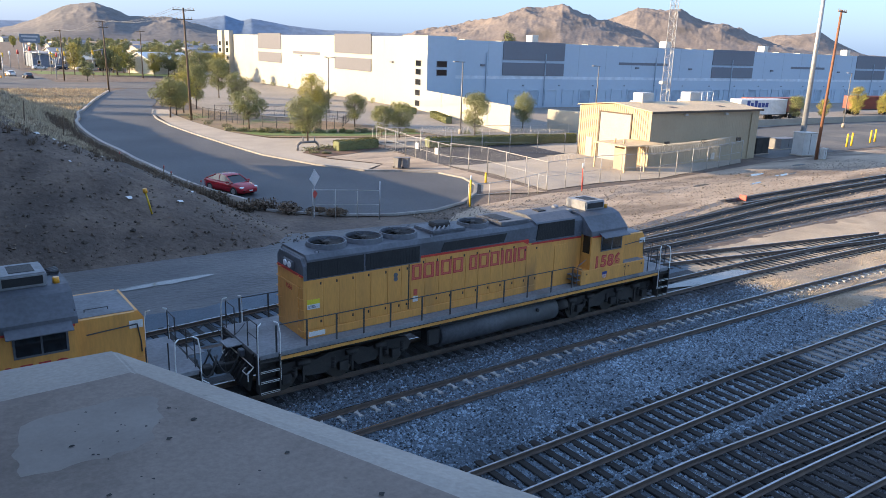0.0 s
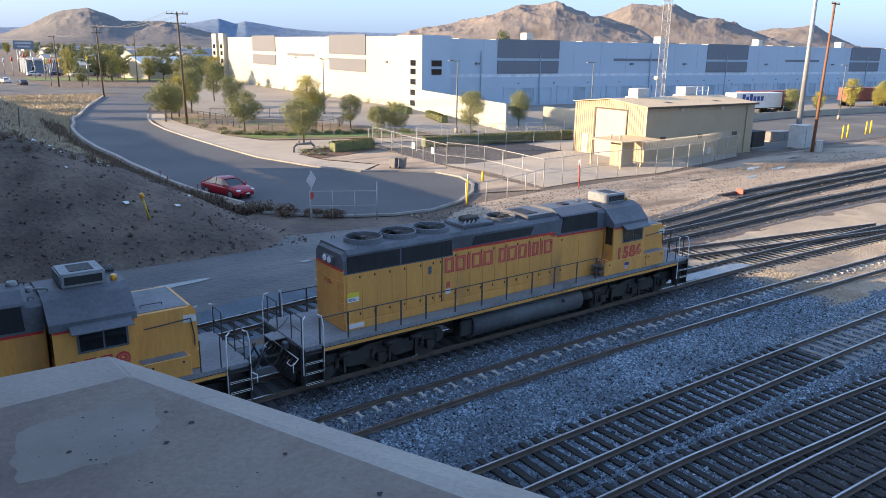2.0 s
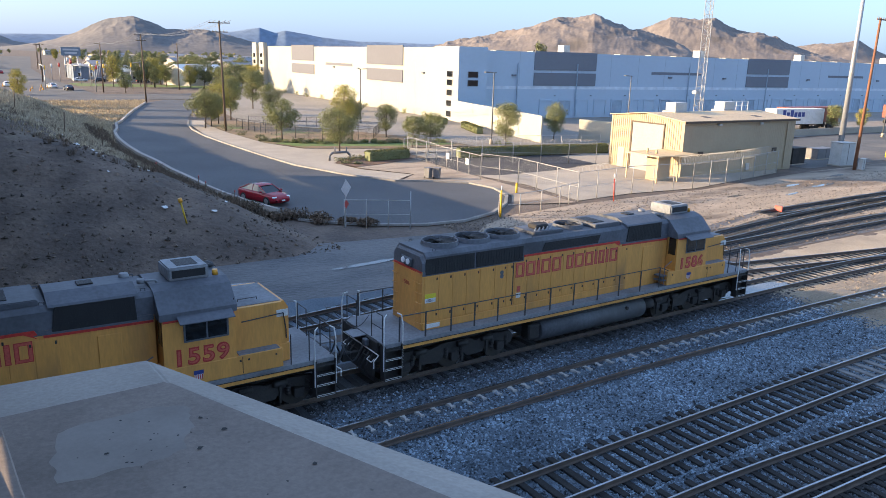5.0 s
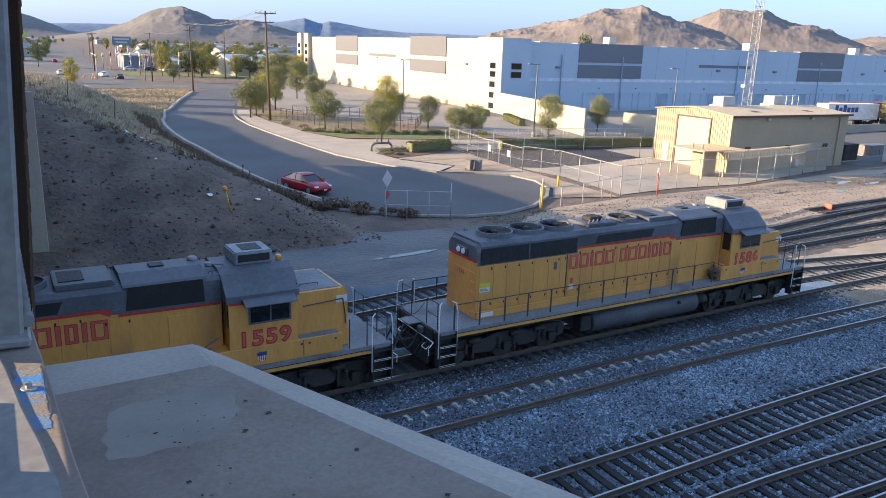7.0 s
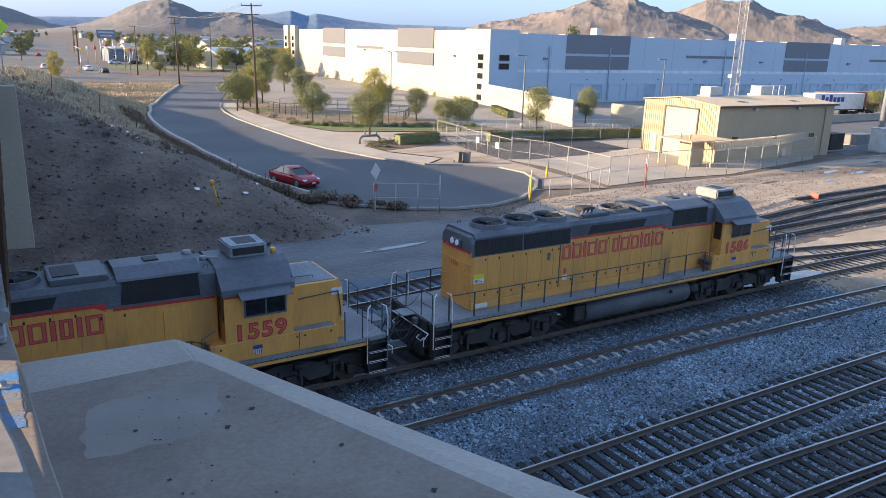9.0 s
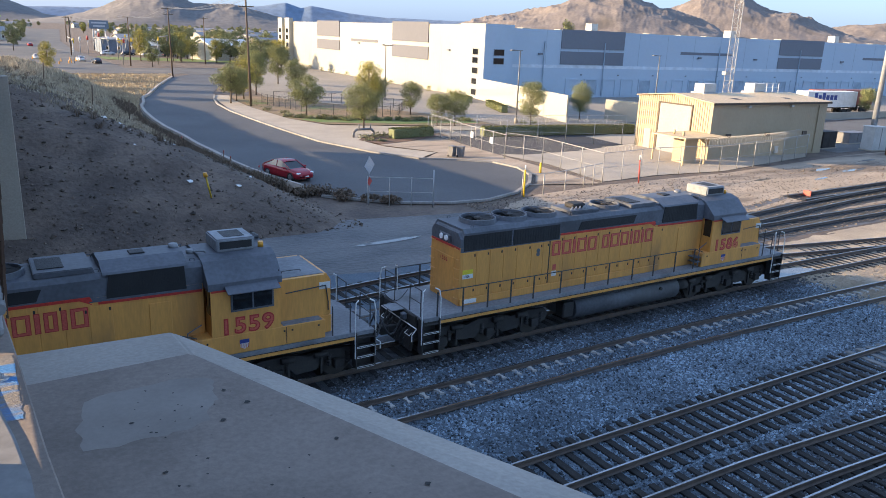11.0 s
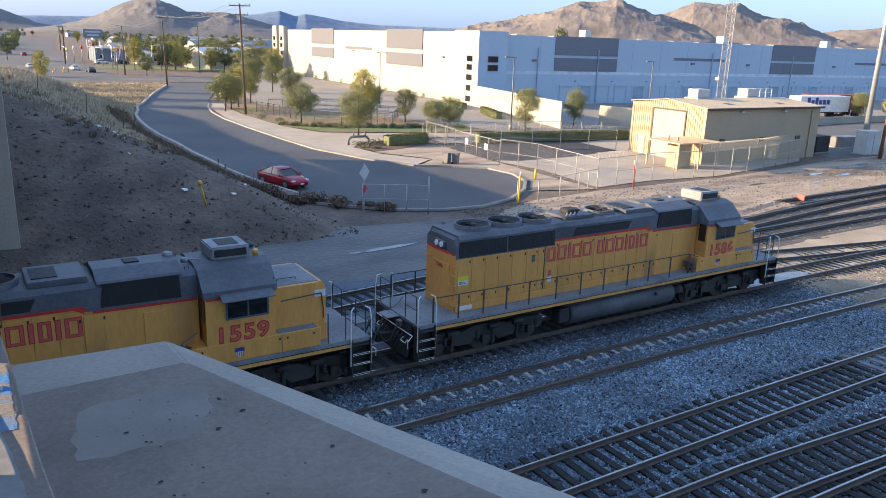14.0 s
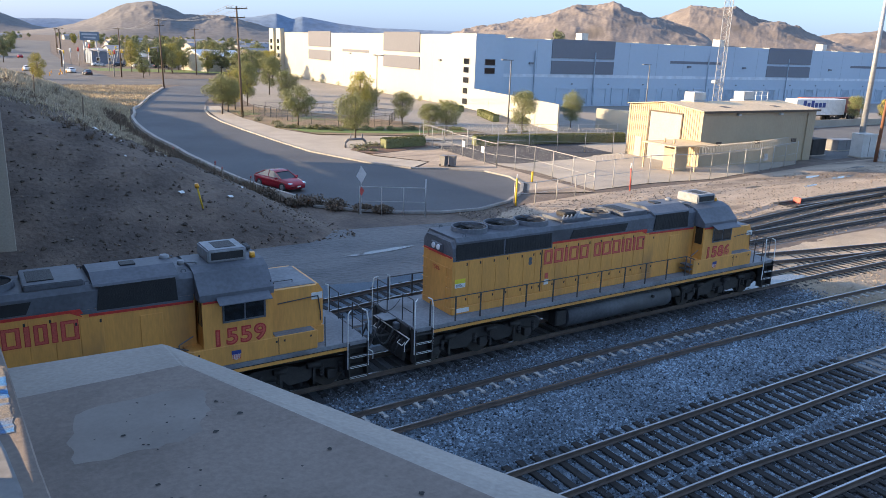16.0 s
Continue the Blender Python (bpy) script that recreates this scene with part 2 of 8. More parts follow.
DECKGREY = material("deck_grey", (0.22, 0.228, 0.24), (0.165, 0.17, 0.18), 0.9, 0.7, bump=0.2, bscale=30, fine=9.0, c3=(0.11, 0.107, 0.104), spots=0.02)
ROOFLIGHT = material("roof_box_grey", (0.27, 0.28, 0.295), (0.21, 0.22, 0.23), 1.2, 0.55, fine=9.0, c3=(0.22, 0.22, 0.22))
REDSTRIPE = material("red_stripe", (0.62, 0.045, 0.03), (0.50, 0.035, 0.025), 1.0, 0.45)
LETTERRED = material("lettering_red", (0.50, 0.035, 0.03), (0.42, 0.03, 0.028), 1.0, 0.5)
LETTERPINK = material("faded_lettering", (0.66, 0.12, 0.085), (0.56, 0.09, 0.065), 1.5, 0.5)
GRILLE = material("black_grille", (0.012, 0.012, 0.013), (0.02, 0.02, 0.021), 2.0, 0.6, bump=0.5, bscale=60)
UNDER = material("greasy_black_steel", (0.022, 0.02, 0.019), (0.045, 0.04, 0.036), 1.2, 0.75, bump=0.4, bscale=14, c3=(0.075, 0.065, 0.055), spots=-0.02)
TANKGREY = material("tank_grey", (0.11, 0.115, 0.125), (0.075, 0.078, 0.083), 0.6, 0.6, bump=0.1, bscale=8, c3=(0.05, 0.048, 0.046), spots=0.03)
RAILDARK = material("handrail_dark", (0.035, 0.036, 0.038), (0.05, 0.05, 0.052), 2.0, 0.5)
WHITEPAINT = material("white_paint", (0.74, 0.74, 0.72), (0.66, 0.66, 0.64), 2.0, 0.6, grain=0.15)
WHEEL = material("wheel_steel", (0.06, 0.052, 0.046), (0.04, 0.036, 0.033), 2.0, 0.6, metal=0.3)
GLASS = glass_mat("dark_glass", (0.012, 0.014, 0.016))
LAMPGLASS = glass_mat("lamp_glass", (0.75, 0.76, 0.78))
AMBER = material("amber_plastic", (0.80, 0.36, 0.03), (0.75, 0.33, 0.03), 2.0, 0.3)
PLACARD = material("placard_white", (0.70, 0.70, 0.68), (0.60, 0.60, 0.58), 4.0, 0.6)
PLACARDY = material("placard_yellow", (0.75, 0.62, 0.04), (0.7, 0.57, 0.04), 4.0, 0.6)
BLUEPAINT = material("shield_blue", (0.03, 0.06, 0.25), (0.03, 0.05, 0.2), 3.0, 0.5)



# ---- the railway ----
def curve_at(path, x):
    """y and slope of a track's centre line at x, by a smooth curve through the path's points."""
    n = len(path)
    for i in range(n - 1):
        if x <= path[i + 1][0] or i == n - 2:
            (x0, y0), (x1, y1) = path[i], path[i + 1]
            m0 = (y1 - path[i - 1][1]) / (x1 - path[i - 1][0]) if i else (y1 - y0) / (x1 - x0)
            m1 = (path[i + 2][1] - y0) / (path[i + 2][0] - x0) if i < n - 2 else (y1 - y0) / (x1 - x0)
            h = x1 - x0
            t = (x - x0) / h
            y = (2 * t**3 - 3 * t**2 + 1) * y0 + (t**3 - 2 * t**2 + t) * h * m0 + (3 * t**2 - 2 * t**3) * y1 + (t**3 - t**2) * h * m1
            return y


def centre(path, x):
    return curve_at(path, x), (curve_at(path, x + 0.1) - curve_at(path, x - 0.1)) / 0.2


RAIL_PROFILE = ((-0.07, -0.17), (0.07, -0.17), (0.07, -0.155), (0.012, -0.13), (0.012, -0.045), (0.036, -0.035), (0.036, -0.006), (0.028, 0), (-0.028, 0), (-0.036, -0.006), (-0.036, -0.035), (-0.012, -0.045), (-0.012, -0.13), (-0.07, -0.155))


def build_rail(path, x0, x1, offset, parent, step=1.5):
    n = max(2, int((x1 - x0) / step))
    verts, faces, mats = [], [], []
    k = len(RAIL_PROFILE)
    for i in range(n + 1):
        x = x0 + (x1 - x0) * i / n
        y, s = centre(path, x)
        c = 1 / math.hypot(1, s)
        for u, w in RAIL_PROFILE:
            verts.append((x - (offset + u) * s * c, y + (offset + u) * c, w))
        if i:
            a = (i - 1) * k
            for j in range(k):
                faces.append((a + j, a + (j + 1) % k, a + k + (j + 1) % k, a + k + j))
                mats.append(1 if j == 7 else 0)
    me = bpy.data.meshes.new("rail")
    me.from_pydata(verts, [], faces)
    me.materials.append(RAIL)
    me.materials.append(RAILTOP)
    me.polygons.foreach_set("material_index", mats)
    return part("rail", me, RAIL, parent)


def tie_mesh(length, width, height, mat, seed):
    bm = bmesh.new()
    r = random.Random(seed)
    box(bm, (-width / 2, width / 2), (-length / 2, length / 2), (-height, 0), 0.012)
    for v in bm.verts:
        v.co += Vector((r.uniform(-0.012, 0.012), r.uniform(-0.02, 0.02), r.uniform(-0.008, 0.008)))
    me = mesh_of("tie", bm)
    me.materials.append(mat)
    return me


WOOD_TIES = [tie_mesh(2.6, 0.23, 0.18, TIE, i) for i in range(4)]
CONC_TIES = [tie_mesh(2.5, 0.26, 0.18, CONCTIE, 10 + i) for i in range(3)]


def shoulder_mesh(seed):
    """The bit of a sunken concrete tie that shows inside the far rail."""
    bm = bmesh.new()
    r = random.Random(seed)
    prism(bm, [(-0.15, 0.62), (0.13, 0.64), (0.06, 0.46), (0.12, 0.26), (-0.10, 0.28), (-0.05, 0.45)], "z", -0.2, 0.035)
    prism(bm, [(-0.10, 0.80), (0.10, 0.80), (0.06, 0.92), (-0.08, 0.93)], "z", -0.2, 0.035)
    for v in bm.verts:
        v.co = Vector((v.co.x * 0.72, v.co.y, v.co.z)) + Vector((r.uniform(-0.03, 0.03), r.uniform(-0.03, 0.03), r.uniform(-0.006, 0.006)))
    me = mesh_of("tie", bm)
    me.materials.append(SUNKTIE)
    return me


SUNKEN_TIES = [shoulder_mesh(i) for i in range(4)]


def clip_mesh():
    bm = bmesh.new()
    for s in (-1, 1):
        for u in (-1, 1):
            box(bm, (-0.05, 0.05), (s * 0.7175 + u * 0.10 - 0.035, s * 0.7175 + u * 0.10 + 0.035), (-0.168, -0.135))
    me = mesh_of("tie_plate", bm)
    me.materials.append(RAIL)
    return me


PLATES = clip_mesh()


def build_track(path, x0, x1, label, concrete=lambda x: False, tz=-0.172, spacing=0.52, tie_to=None, sink=lambda x: 0.0, sunken=False):
    tr = thing("railway_track", label, "railway track", group="yard tracks", kind="structure")
    for o in (0.7175, -0.7175):
        build_rail(path, x0, x1, o, tr)
    r = random.Random(int(path[0][1] * 10) + 7)
    x = x0 + 0.2
    while x < (tie_to or x1):
        y, s = centre(path, x)
        con = concrete(x)
        me = r.choice(SUNKEN_TIES if sunken and x < 24 else CONC_TIES if con else WOOD_TIES)
        ob = part("tie", me, TIE, tr)
        ob.matrix_basis = pose(x, y + r.uniform(-0.06, 0.06), tz - r.uniform(0, 0.015) - sink(x), 0, 0, math.degrees(math.atan(s)) + r.uniform(-1.2, 1.2))
        x += (0.61 if con else spacing) * r.uniform(0.95, 1.05)
    return tr


TRACKS = {
    "main": [(-90, -0.3), (-20, 0), (10, 0), (18, -0.15), (30, -0.75), (60, -3.0), (120, -9)],
    "second": [(-90, -3.9), (-20, -3.75), (-6, -3.68), (0, -3.68), (14, -4.08), (30, -4.9), (60, -7.2), (120, -13)],
    "third": [(-60, -8.5), (-10, -8.7), (0, -8.72), (8, -8.8), (30, -9.3), (100, -13)],
    "fourth": [(-60, -11.0), (-6, -11.55), (0, -11.92), (5, -12.3), (30, -14.5), (80, -19)],
    "fifth": [(-60, -13.3), (-6, -13.48), (0, -13.72), (30, -15.6), (80, -21)],
    "lead": [(-90, 2.6), (-30, 4.6), (-9.6, 6.35), (-4.3, 6.95), (16, 8.0), (35.7, 10.05), (56, 10.9), (120, 11.5)],
    "siding": [(-4, 6.75), (6, 6.3), (15, 6.15), (28, 6.45), (46, 6.4), (120, 5.0)],
    "crossover": [(0, 5.9), (11, 3.55), (20, 1.75), (31, -0.35)],
    "stub": [(31, 11.6), (45, 12.0), (60, 12.2), (120, 14)],
}
build_track(TRACKS["main"], -46, 110, "steel rails on oily dark wooden ties under the train", tie_to=60, sink=lambda x: 0.02)
build_track(TRACKS["second"], -46, 110, "rusty rails on pale concrete ties sunk in grey ballast", concrete=lambda x: True, tie_to=60, sink=lambda x: 0.0, sunken=True)
build_track(TRACKS["third"], -50, 90, "polished rails on dark wooden ties, pale concrete ties further along", concrete=lambda x: x > 5.2, tie_to=60)
build_track(TRACKS["fourth"], -50, 70, "polished rails on dark wooden switch ties", tie_to=50, spacing=0.5)
build_track(TRACKS["fifth"], -50, 70, "polished rails that close in on the next track on dark wooden ties", tie_to=40, spacing=0.5)
build_track(TRACKS["lead"], -46, 110, "steel rails on dark wooden ties that fan out in the yard", tie_to=90)
build_track(TRACKS["siding"], -3, 110, "steel rails on dark wooden ties half sunk in sand", tie_to=90)
build_track(TRACKS["crossover"], 2, 30.5, "rusty crossover rails on dark ties half sunk in gravel", sink=lambda x: 0.03)
build_track(TRACKS["stub"], 31, 110, "end of a siding of dark wooden ties and rusty rails", tie_to=90)


def ballast_height(x, y):
    if y < -7 and min(abs(y - curve_at(TRACKS[k], x)) for k in ("third", "fourth", "fifth")) < 1.4:
        return -0.245 + 0.015 * noise.noise((x * 1.7, y * 1.7, 5))
    return -0.215 + 0.03 * noise.noise((x * 0.4, y * 0.6, 1)) + 0.02 * noise.noise((x * 1.7, y * 1.7, 5))


def build_ballast():
    xs = spaced([(-46, -24, 20), (-24, 20, 120), (20, 110, 100)])
    ys = spaced([(-40, -16, 10), (-16, 4.5, 90)])
    verts = [(x, y, ballast_height(x, y) if y < 4.4 else -0.24) for y in ys for x in xs]
    k = len(xs)
    faces = [(j * k + i, j * k + i + 1, (j + 1) * k + i + 1, (j + 1) * k + i) for j in range(len(ys) - 1) for i in range(k - 1)]
    me = bpy.data.meshes.new("ballast")
    me.from_pydata(verts, [], faces)
    me.materials.append(BALLAST)
    me.materials.append(OILBALLAST)
    me.materials.append(SUNLITGRAVEL)
    for p in me.polygons:
        x, y = p.center.x, p.center.y
        wob = noise.noise((x * 0.3, y, 3))
        p.material_index = int(-1.7 < y < 1.7 and x < 13 or y < -13.0 + 0.5 * wob)
        # Beyond the bridge's shadow edge the ballast switches to the sunlit colour.
        if x > 12.5 + 1.5 * wob and y > -6.3 - 0.02 * x + 0.6 * wob:
            p.material_index = 2
    tagged(new("ballast", me), "grey crushed stone ballast between the tracks", "ballast", kind="structure")
    # loose stones, thickest where the tracks pass the bridge
    r = np.random.default_rng(4)
    n = 120000
    xs = np.where(r.random(n) < 0.8, r.uniform(-13, 15, n), r.uniform(-13, 32, n))
    ys = r.uniform(-15.5, -0.9, n)
    size = r.uniform(0.018, 0.036, n) + 0.035 * r.random(n) ** 4
    zs = np.array([ballast_height(float(x), float(y)) for x, y in zip(xs, ys)]) + size * 0.2
    base = np.array([(1, 0, 0), (-1, 0, 0), (0, 1, 0), (0, -1, 0), (0, 0, 0.8), (0, 0, -0.6)])
    tri = np.array([(0, 2, 4), (2, 1, 4), (1, 3, 4), (3, 0, 4), (2, 0, 5), (1, 2, 5), (3, 1, 5), (0, 3, 5)])
    p = (base[None] + r.uniform(-0.3, 0.3, (n, 6, 3))) * (size[:, None] * r.uniform(0.65, 1.35, (n, 3)))[:, None, :]
    a = r.uniform(0, 6.28, n)
    ca, sa = np.cos(a)[:, None], np.sin(a)[:, None]
    vs = np.stack([p[..., 0] * ca - p[..., 1] * sa + xs[:, None], p[..., 0] * sa + p[..., 1] * ca + ys[:, None], p[..., 2] + zs[:, None]], -1).reshape(-1, 3)
    fs = (tri[None] + 6 * np.arange(n)[:, None, None]).reshape(-1, 3)
    me = bpy.data.meshes.new("ballast_stones")
    me.from_pydata(vs.tolist(), [], fs.tolist())
    me.materials.append(STONE)
    me.materials.append(OILSTONE)
    me.materials.append(SUNLITGRAVEL)
    kind = ((ys < -12.6 + r.uniform(-0.6, 0.6, n)) | ((ys < -10.3) & (r.random(n) < 0.45)) | (ys > -1.6 + r.uniform(-0.4, 0.4, n)) | ((ys > -4.6) & (r.random(n) < 0.4))).astype(np.int32)
    # Stones past the shadow edge are coloured as sunlit too.
    kind[(xs > 12.6 + r.uniform(-1, 1, n)) & (ys > -6.5)] = 2
    me.polygons.foreach_set("material_index", np.repeat(kind, 8))
    tagged(new("ballast_stones", me), "loose broken grey ballast stones", "gravel", kind="stuff")


build_ballast()




# ---- roads and yards ----
from mathutils.geometry import tessellate_polygon

LAWN = material("lawn", (0.10, 0.16, 0.035), (0.13, 0.17, 0.05), 0.4, 0.95, bump=1.0, bscale=12, fine=9.0)
LOT = material("pale_concrete_lot", (0.27, 0.24, 0.205), (0.225, 0.20, 0.17), 0.08, 0.9, bump=0.2, bscale=10, fine=2.0, c3=(0.21, 0.19, 0.165), spots=0.02)
MULCH = material("mulch_bed", (0.15, 0.085, 0.055), (0.11, 0.065, 0.045), 0.6, 0.95, bump=1.0, bscale=20)
BEDSOIL = material("bed_soil", (0.25, 0.165, 0.10), (0.17, 0.13, 0.075), 0.35, 0.95, bump=1.0, bscale=10, fine=5.0, c3=(0.12, 0.14, 0.05), spots=0.06)
DRYGRASS = material("dry_grass_ground", (0.52, 0.37, 0.19), (0.40, 0.28, 0.145), 0.3, 0.95, bump=1.0, bscale=8, fine=6.0)


def flat(name, poly, z, mat, label, category):
    bm = bmesh.new()
    vs = [bm.verts.new((x, y, z)) for x, y in poly]
    for t in tessellate_polygon([[v.co for v in vs]]):
        bm.faces.new([vs[i] for i in t])
    return solid(name, bm, mat, label, category, kind="structure")


def kerb(pts, label, width=0.3, height=0.15, z=-0.17, mat=None, name="kerb"):
    bm = bmesh.new()
    rows = []
    for i, (x, y) in enumerate(pts):
        a, b = Vector(pts[max(i - 1, 0)]), Vector(pts[min(i + 1, len(pts) - 1)])
        d = (b - a).normalized()
        nn = Vector((-d.y, d.x)) * width / 2
        rows.append([bm.verts.new((x + nn.x * s, y + nn.y * s, h)) for s, h in ((-1, z), (-0.85, z + height), (0.85, z + height), (1, z))])
    for r0, r1 in zip(rows, rows[1:]):
        for j in range(3):
            bm.faces.new((r0[j], r0[j + 1], r1[j + 1], r1[j]))
    bm.faces.new(rows[0])
    bm.faces.new(rows[-1][::-1])
    return solid(name, bm, mat or KERB, label, "kerb", kind="structure")


CIRCLE = [(-1.9, 25.5), (0.4, 23.0), (2.2, 21.6), (5.1, 20.3), (8.2, 20.1), (11.6, 21.4), (14.9, 24.0), (17.3, 26.9), (18.5, 30.1), (18.1, 33.4), (15.6, 35.6), (12.6, 37.2)]


flat("packed_ground", [(-46, 4.6), (110, 4.6), (110, 19), (58, 22.5), (20, 19.5), (9, 17.4), (2, 18.2), (-6, 19.5), (-13, 17.2), (-46, 16.8)], -0.212, TRACKDIRT, "dusty worn service track beside the rails", "ground")
flat("gravel_shoulder", [(-46, 4.55), *[(-44 + 2 * k, 8.6 + 0.03 * k + 0.9 * noise.noise((k * 0.6, 3, 1))) for k in range(29)], (13.5, 7.6), (16, 6.0), (13, 4.55)], -0.206, BALLAST, "dark gravel beside the outer track", "gravel")
flat("sandy_ground", [(5, 15), (14, 9.5), (32, 13), (110, 15), (110, 26), (58, 24.5), (36, 21.8), (20.5, 21.6), (13, 20.6), (9, 18.8)], -0.200, SAND, "sunlit sandy ground with tyre tracks", "ground")
flat("sandy_ground", [(14, 5.2), (110, 5.0), (110, 13.2), (60, 13.0), (32, 12.5), (20, 9.6), (9.5, 5.6)], -0.205, SAND, "sandy gravel between the yard tracks", "ground")
flat("road", [*CIRCLE[:11], (12.6, 37.2), (10.2, 42), (8.2, 50), (7.9, 58), (7.8, 70), (8.0, 80), (10.5, 97), (14, 110), (19, 124), (26, 140), (34, 156), (22, 158), (15.8, 148), (8, 124), (0.7, 100), (-0.7, 92), (-2.0, 87), (-3.0, 79), (-3.6, 71), (-3.8, 60), (-3.7, 46), (-3.5, 37), (-2.8, 30), (-2.2, 27)], -0.165, ASPHALT, "grey asphalt road that ends in a turning circle", "road")
flat("dry_field", [(-4.2, 74), (-3.7, 78), (-2.4, 87), (0.2, 100), (7.5, 124), (15.3, 148), (13, 157), (-40, 158), (-40, 100), (-12, 96)], -0.185, DRYGRASS, "golden dry grass field beside the road", "field")
kerb(CIRCLE, "worn concrete kerb round the turning circle")
kerb([(12.6, 37.2), (10.2, 42), (8.2, 50), (7.9, 58), (7.8, 70), (8.0, 80), (8.9, 89), (10.5, 97), (12.5, 104)], "pale concrete kerb along the road")
kerb([(15.8, 148), (8, 124), (2.2, 104), (0.7, 100), (-0.7, 92), (-2.0, 87), (-3.0, 79), (-3.6, 71), (-3.85, 64), (-3.7, 57), (-3.85, 51), (-3.7, 46), (-3.6, 41)], "broken white kerb at the foot of the bank", 0.40, 0.30, mat=RIMCONC)
flat("pavement", [(12.7, 37.4), (10.4, 42), (8.4, 50), (8.1, 58), (8.0, 70), (8.2, 80), (10.7, 97), (12.7, 104), (14.6, 103), (13.2, 97), (12.2, 84), (12.4, 70), (14.5, 62.5), (24, 59), (36, 57), (36, 53), (24, 54.5), (15, 53.2), (12.6, 50), (13.0, 45), (16, 40)], -0.125, CONCRETE, "pale concrete pavement and drive entrance", "pavement")
flat("sandy_ground", [(13.2, 46), (16.4, 40.2), (13.5, 37.6), (15.8, 36), (18.4, 33.6), (18.8, 30), (17.6, 26.6), (15.2, 23.6), (20.6, 22), (21.2, 35), (22.4, 51.4), (15, 50)], -0.15, SAND, "bare sandy verge by the gate", "ground")
flat("planting_bed", [(12.4, 49.8), (13.4, 46.5), (17, 47.5), (22.3, 50), (22.3, 52.4), (15, 52.4)], -0.11, MULCH, "brown mulch planting bed", "planting bed")
flat("planting_bed", [(12.6, 70), (12.4, 84), (13.4, 97), (14.9, 103), (20, 100), (31, 78), (36, 66), (36, 58), (24, 60), (15, 63.5)], -0.14, BEDSOIL, "brown planting bed beside the drive", "planting bed")
flat("lawn", [(13.4, 69), (14.6, 65.6), (24, 61.6), (35, 60.0), (35, 63.0), (24, 65.4), (15.4, 70)], -0.12, LAWN, "green ground cover along the drive", "lawn")
flat("parking_lot", [(36.3, 53), (36.3, 64), (20, 101), (24, 125), (40, 160), (70, 250), (66, 210), (60, 140), (57, 94), (63, 93.3), (200, 84), (200, 52), (60, 48.5), (49, 46.5), (24, 50), (24, 54)], -0.155, LOT, "pale concrete lorry yard and car park", "car park")
flat("yard", [(22.6, 50.4), (21.8, 36), (22.6, 31), (21.4, 22.6), (28, 23.2), (36, 22.5), (53, 25.4), (60, 30), (60, 47), (48, 46)], -0.17, CONCRETE, "concrete yard inside the fence", "yard")
flat("asphalt_pad", [(22.9, 50), (21.9, 43), (21.4, 37.6), (24, 36.2), (31, 36.6), (39.4, 38.5), (40, 45.4), (48, 46.5), (30, 49.0)], -0.155, SHADEPAD, "asphalt pad behind the hedge, darkened for shade", "yard")
flat("road", [(60, 26), (110, 27), (200, 40), (200, 52), (62, 47)], -0.185, OLDASPHALT, "worn asphalt yard in the shade", "road")
flat("street", [(-60, 160), (16, 160), (36, 158), (70, 175), (200, 190), (200, 205), (68, 196), (30, 182), (-60, 182)], -0.16, OLDASPHALT, "wide asphalt street crossing", "road")
flat("street", [(-36, 181), (12, 181), (14, 300), (22, 420), (70, 900), (36, 900), (-2, 420), (-16, 300)], -0.15, OLDASPHALT, "long straight street into the town", "road")
flat("lawn", [(14.5, 226), (52, 214), (52, 232), (14.5, 246)], -0.16, LAWN, "strip of lawn by the street", "lawn")


def track_bed(path, x0, x1, half=1.5):
    bm = bmesh.new()
    rows = []
    for i in range(int((x1 - x0) / 1.2) + 1):
        x = x0 + 1.2 * i
        y, sl = centre(path, x)
        rows.append([bm.verts.new((x, y + q * (half + 0.25 * noise.noise((x * 0.7, q, y0))), -0.196 + 0.002 * y0)) for q, y0 in ((-1, path[0][1] % 1), (1, path[0][1] % 1))])
    for a, b in zip(rows, rows[1:]):
        bm.faces.new((a[0], a[1], b[1], b[0]))
    solid("track_bed", bm, OILBALLAST, "dark oily gravel between the yard ties", "ballast", kind="structure")


track_bed(TRACKS["lead"], 10, 108)
track_bed(TRACKS["siding"], 9, 108)
track_bed(TRACKS["stub"], 31, 108)

# ---- warehouse ----
WH = pose(57.2, 93.9, -0.2, 0, 0, -4.0)
# Front wall, joints and band are tinted blue for the skylit shade there.
FRONTWALL = material("shade_tinted_wall", (0.435, 0.53, 0.62), (0.405, 0.495, 0.585), 0.05, 0.75, fine=1.5, grain=0.06)
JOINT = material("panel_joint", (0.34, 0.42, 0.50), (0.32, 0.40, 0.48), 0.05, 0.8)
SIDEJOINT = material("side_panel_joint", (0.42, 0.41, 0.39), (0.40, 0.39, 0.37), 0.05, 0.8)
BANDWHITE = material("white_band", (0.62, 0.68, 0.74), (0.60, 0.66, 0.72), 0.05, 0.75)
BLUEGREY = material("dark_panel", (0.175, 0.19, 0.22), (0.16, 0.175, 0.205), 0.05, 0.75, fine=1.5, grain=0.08)


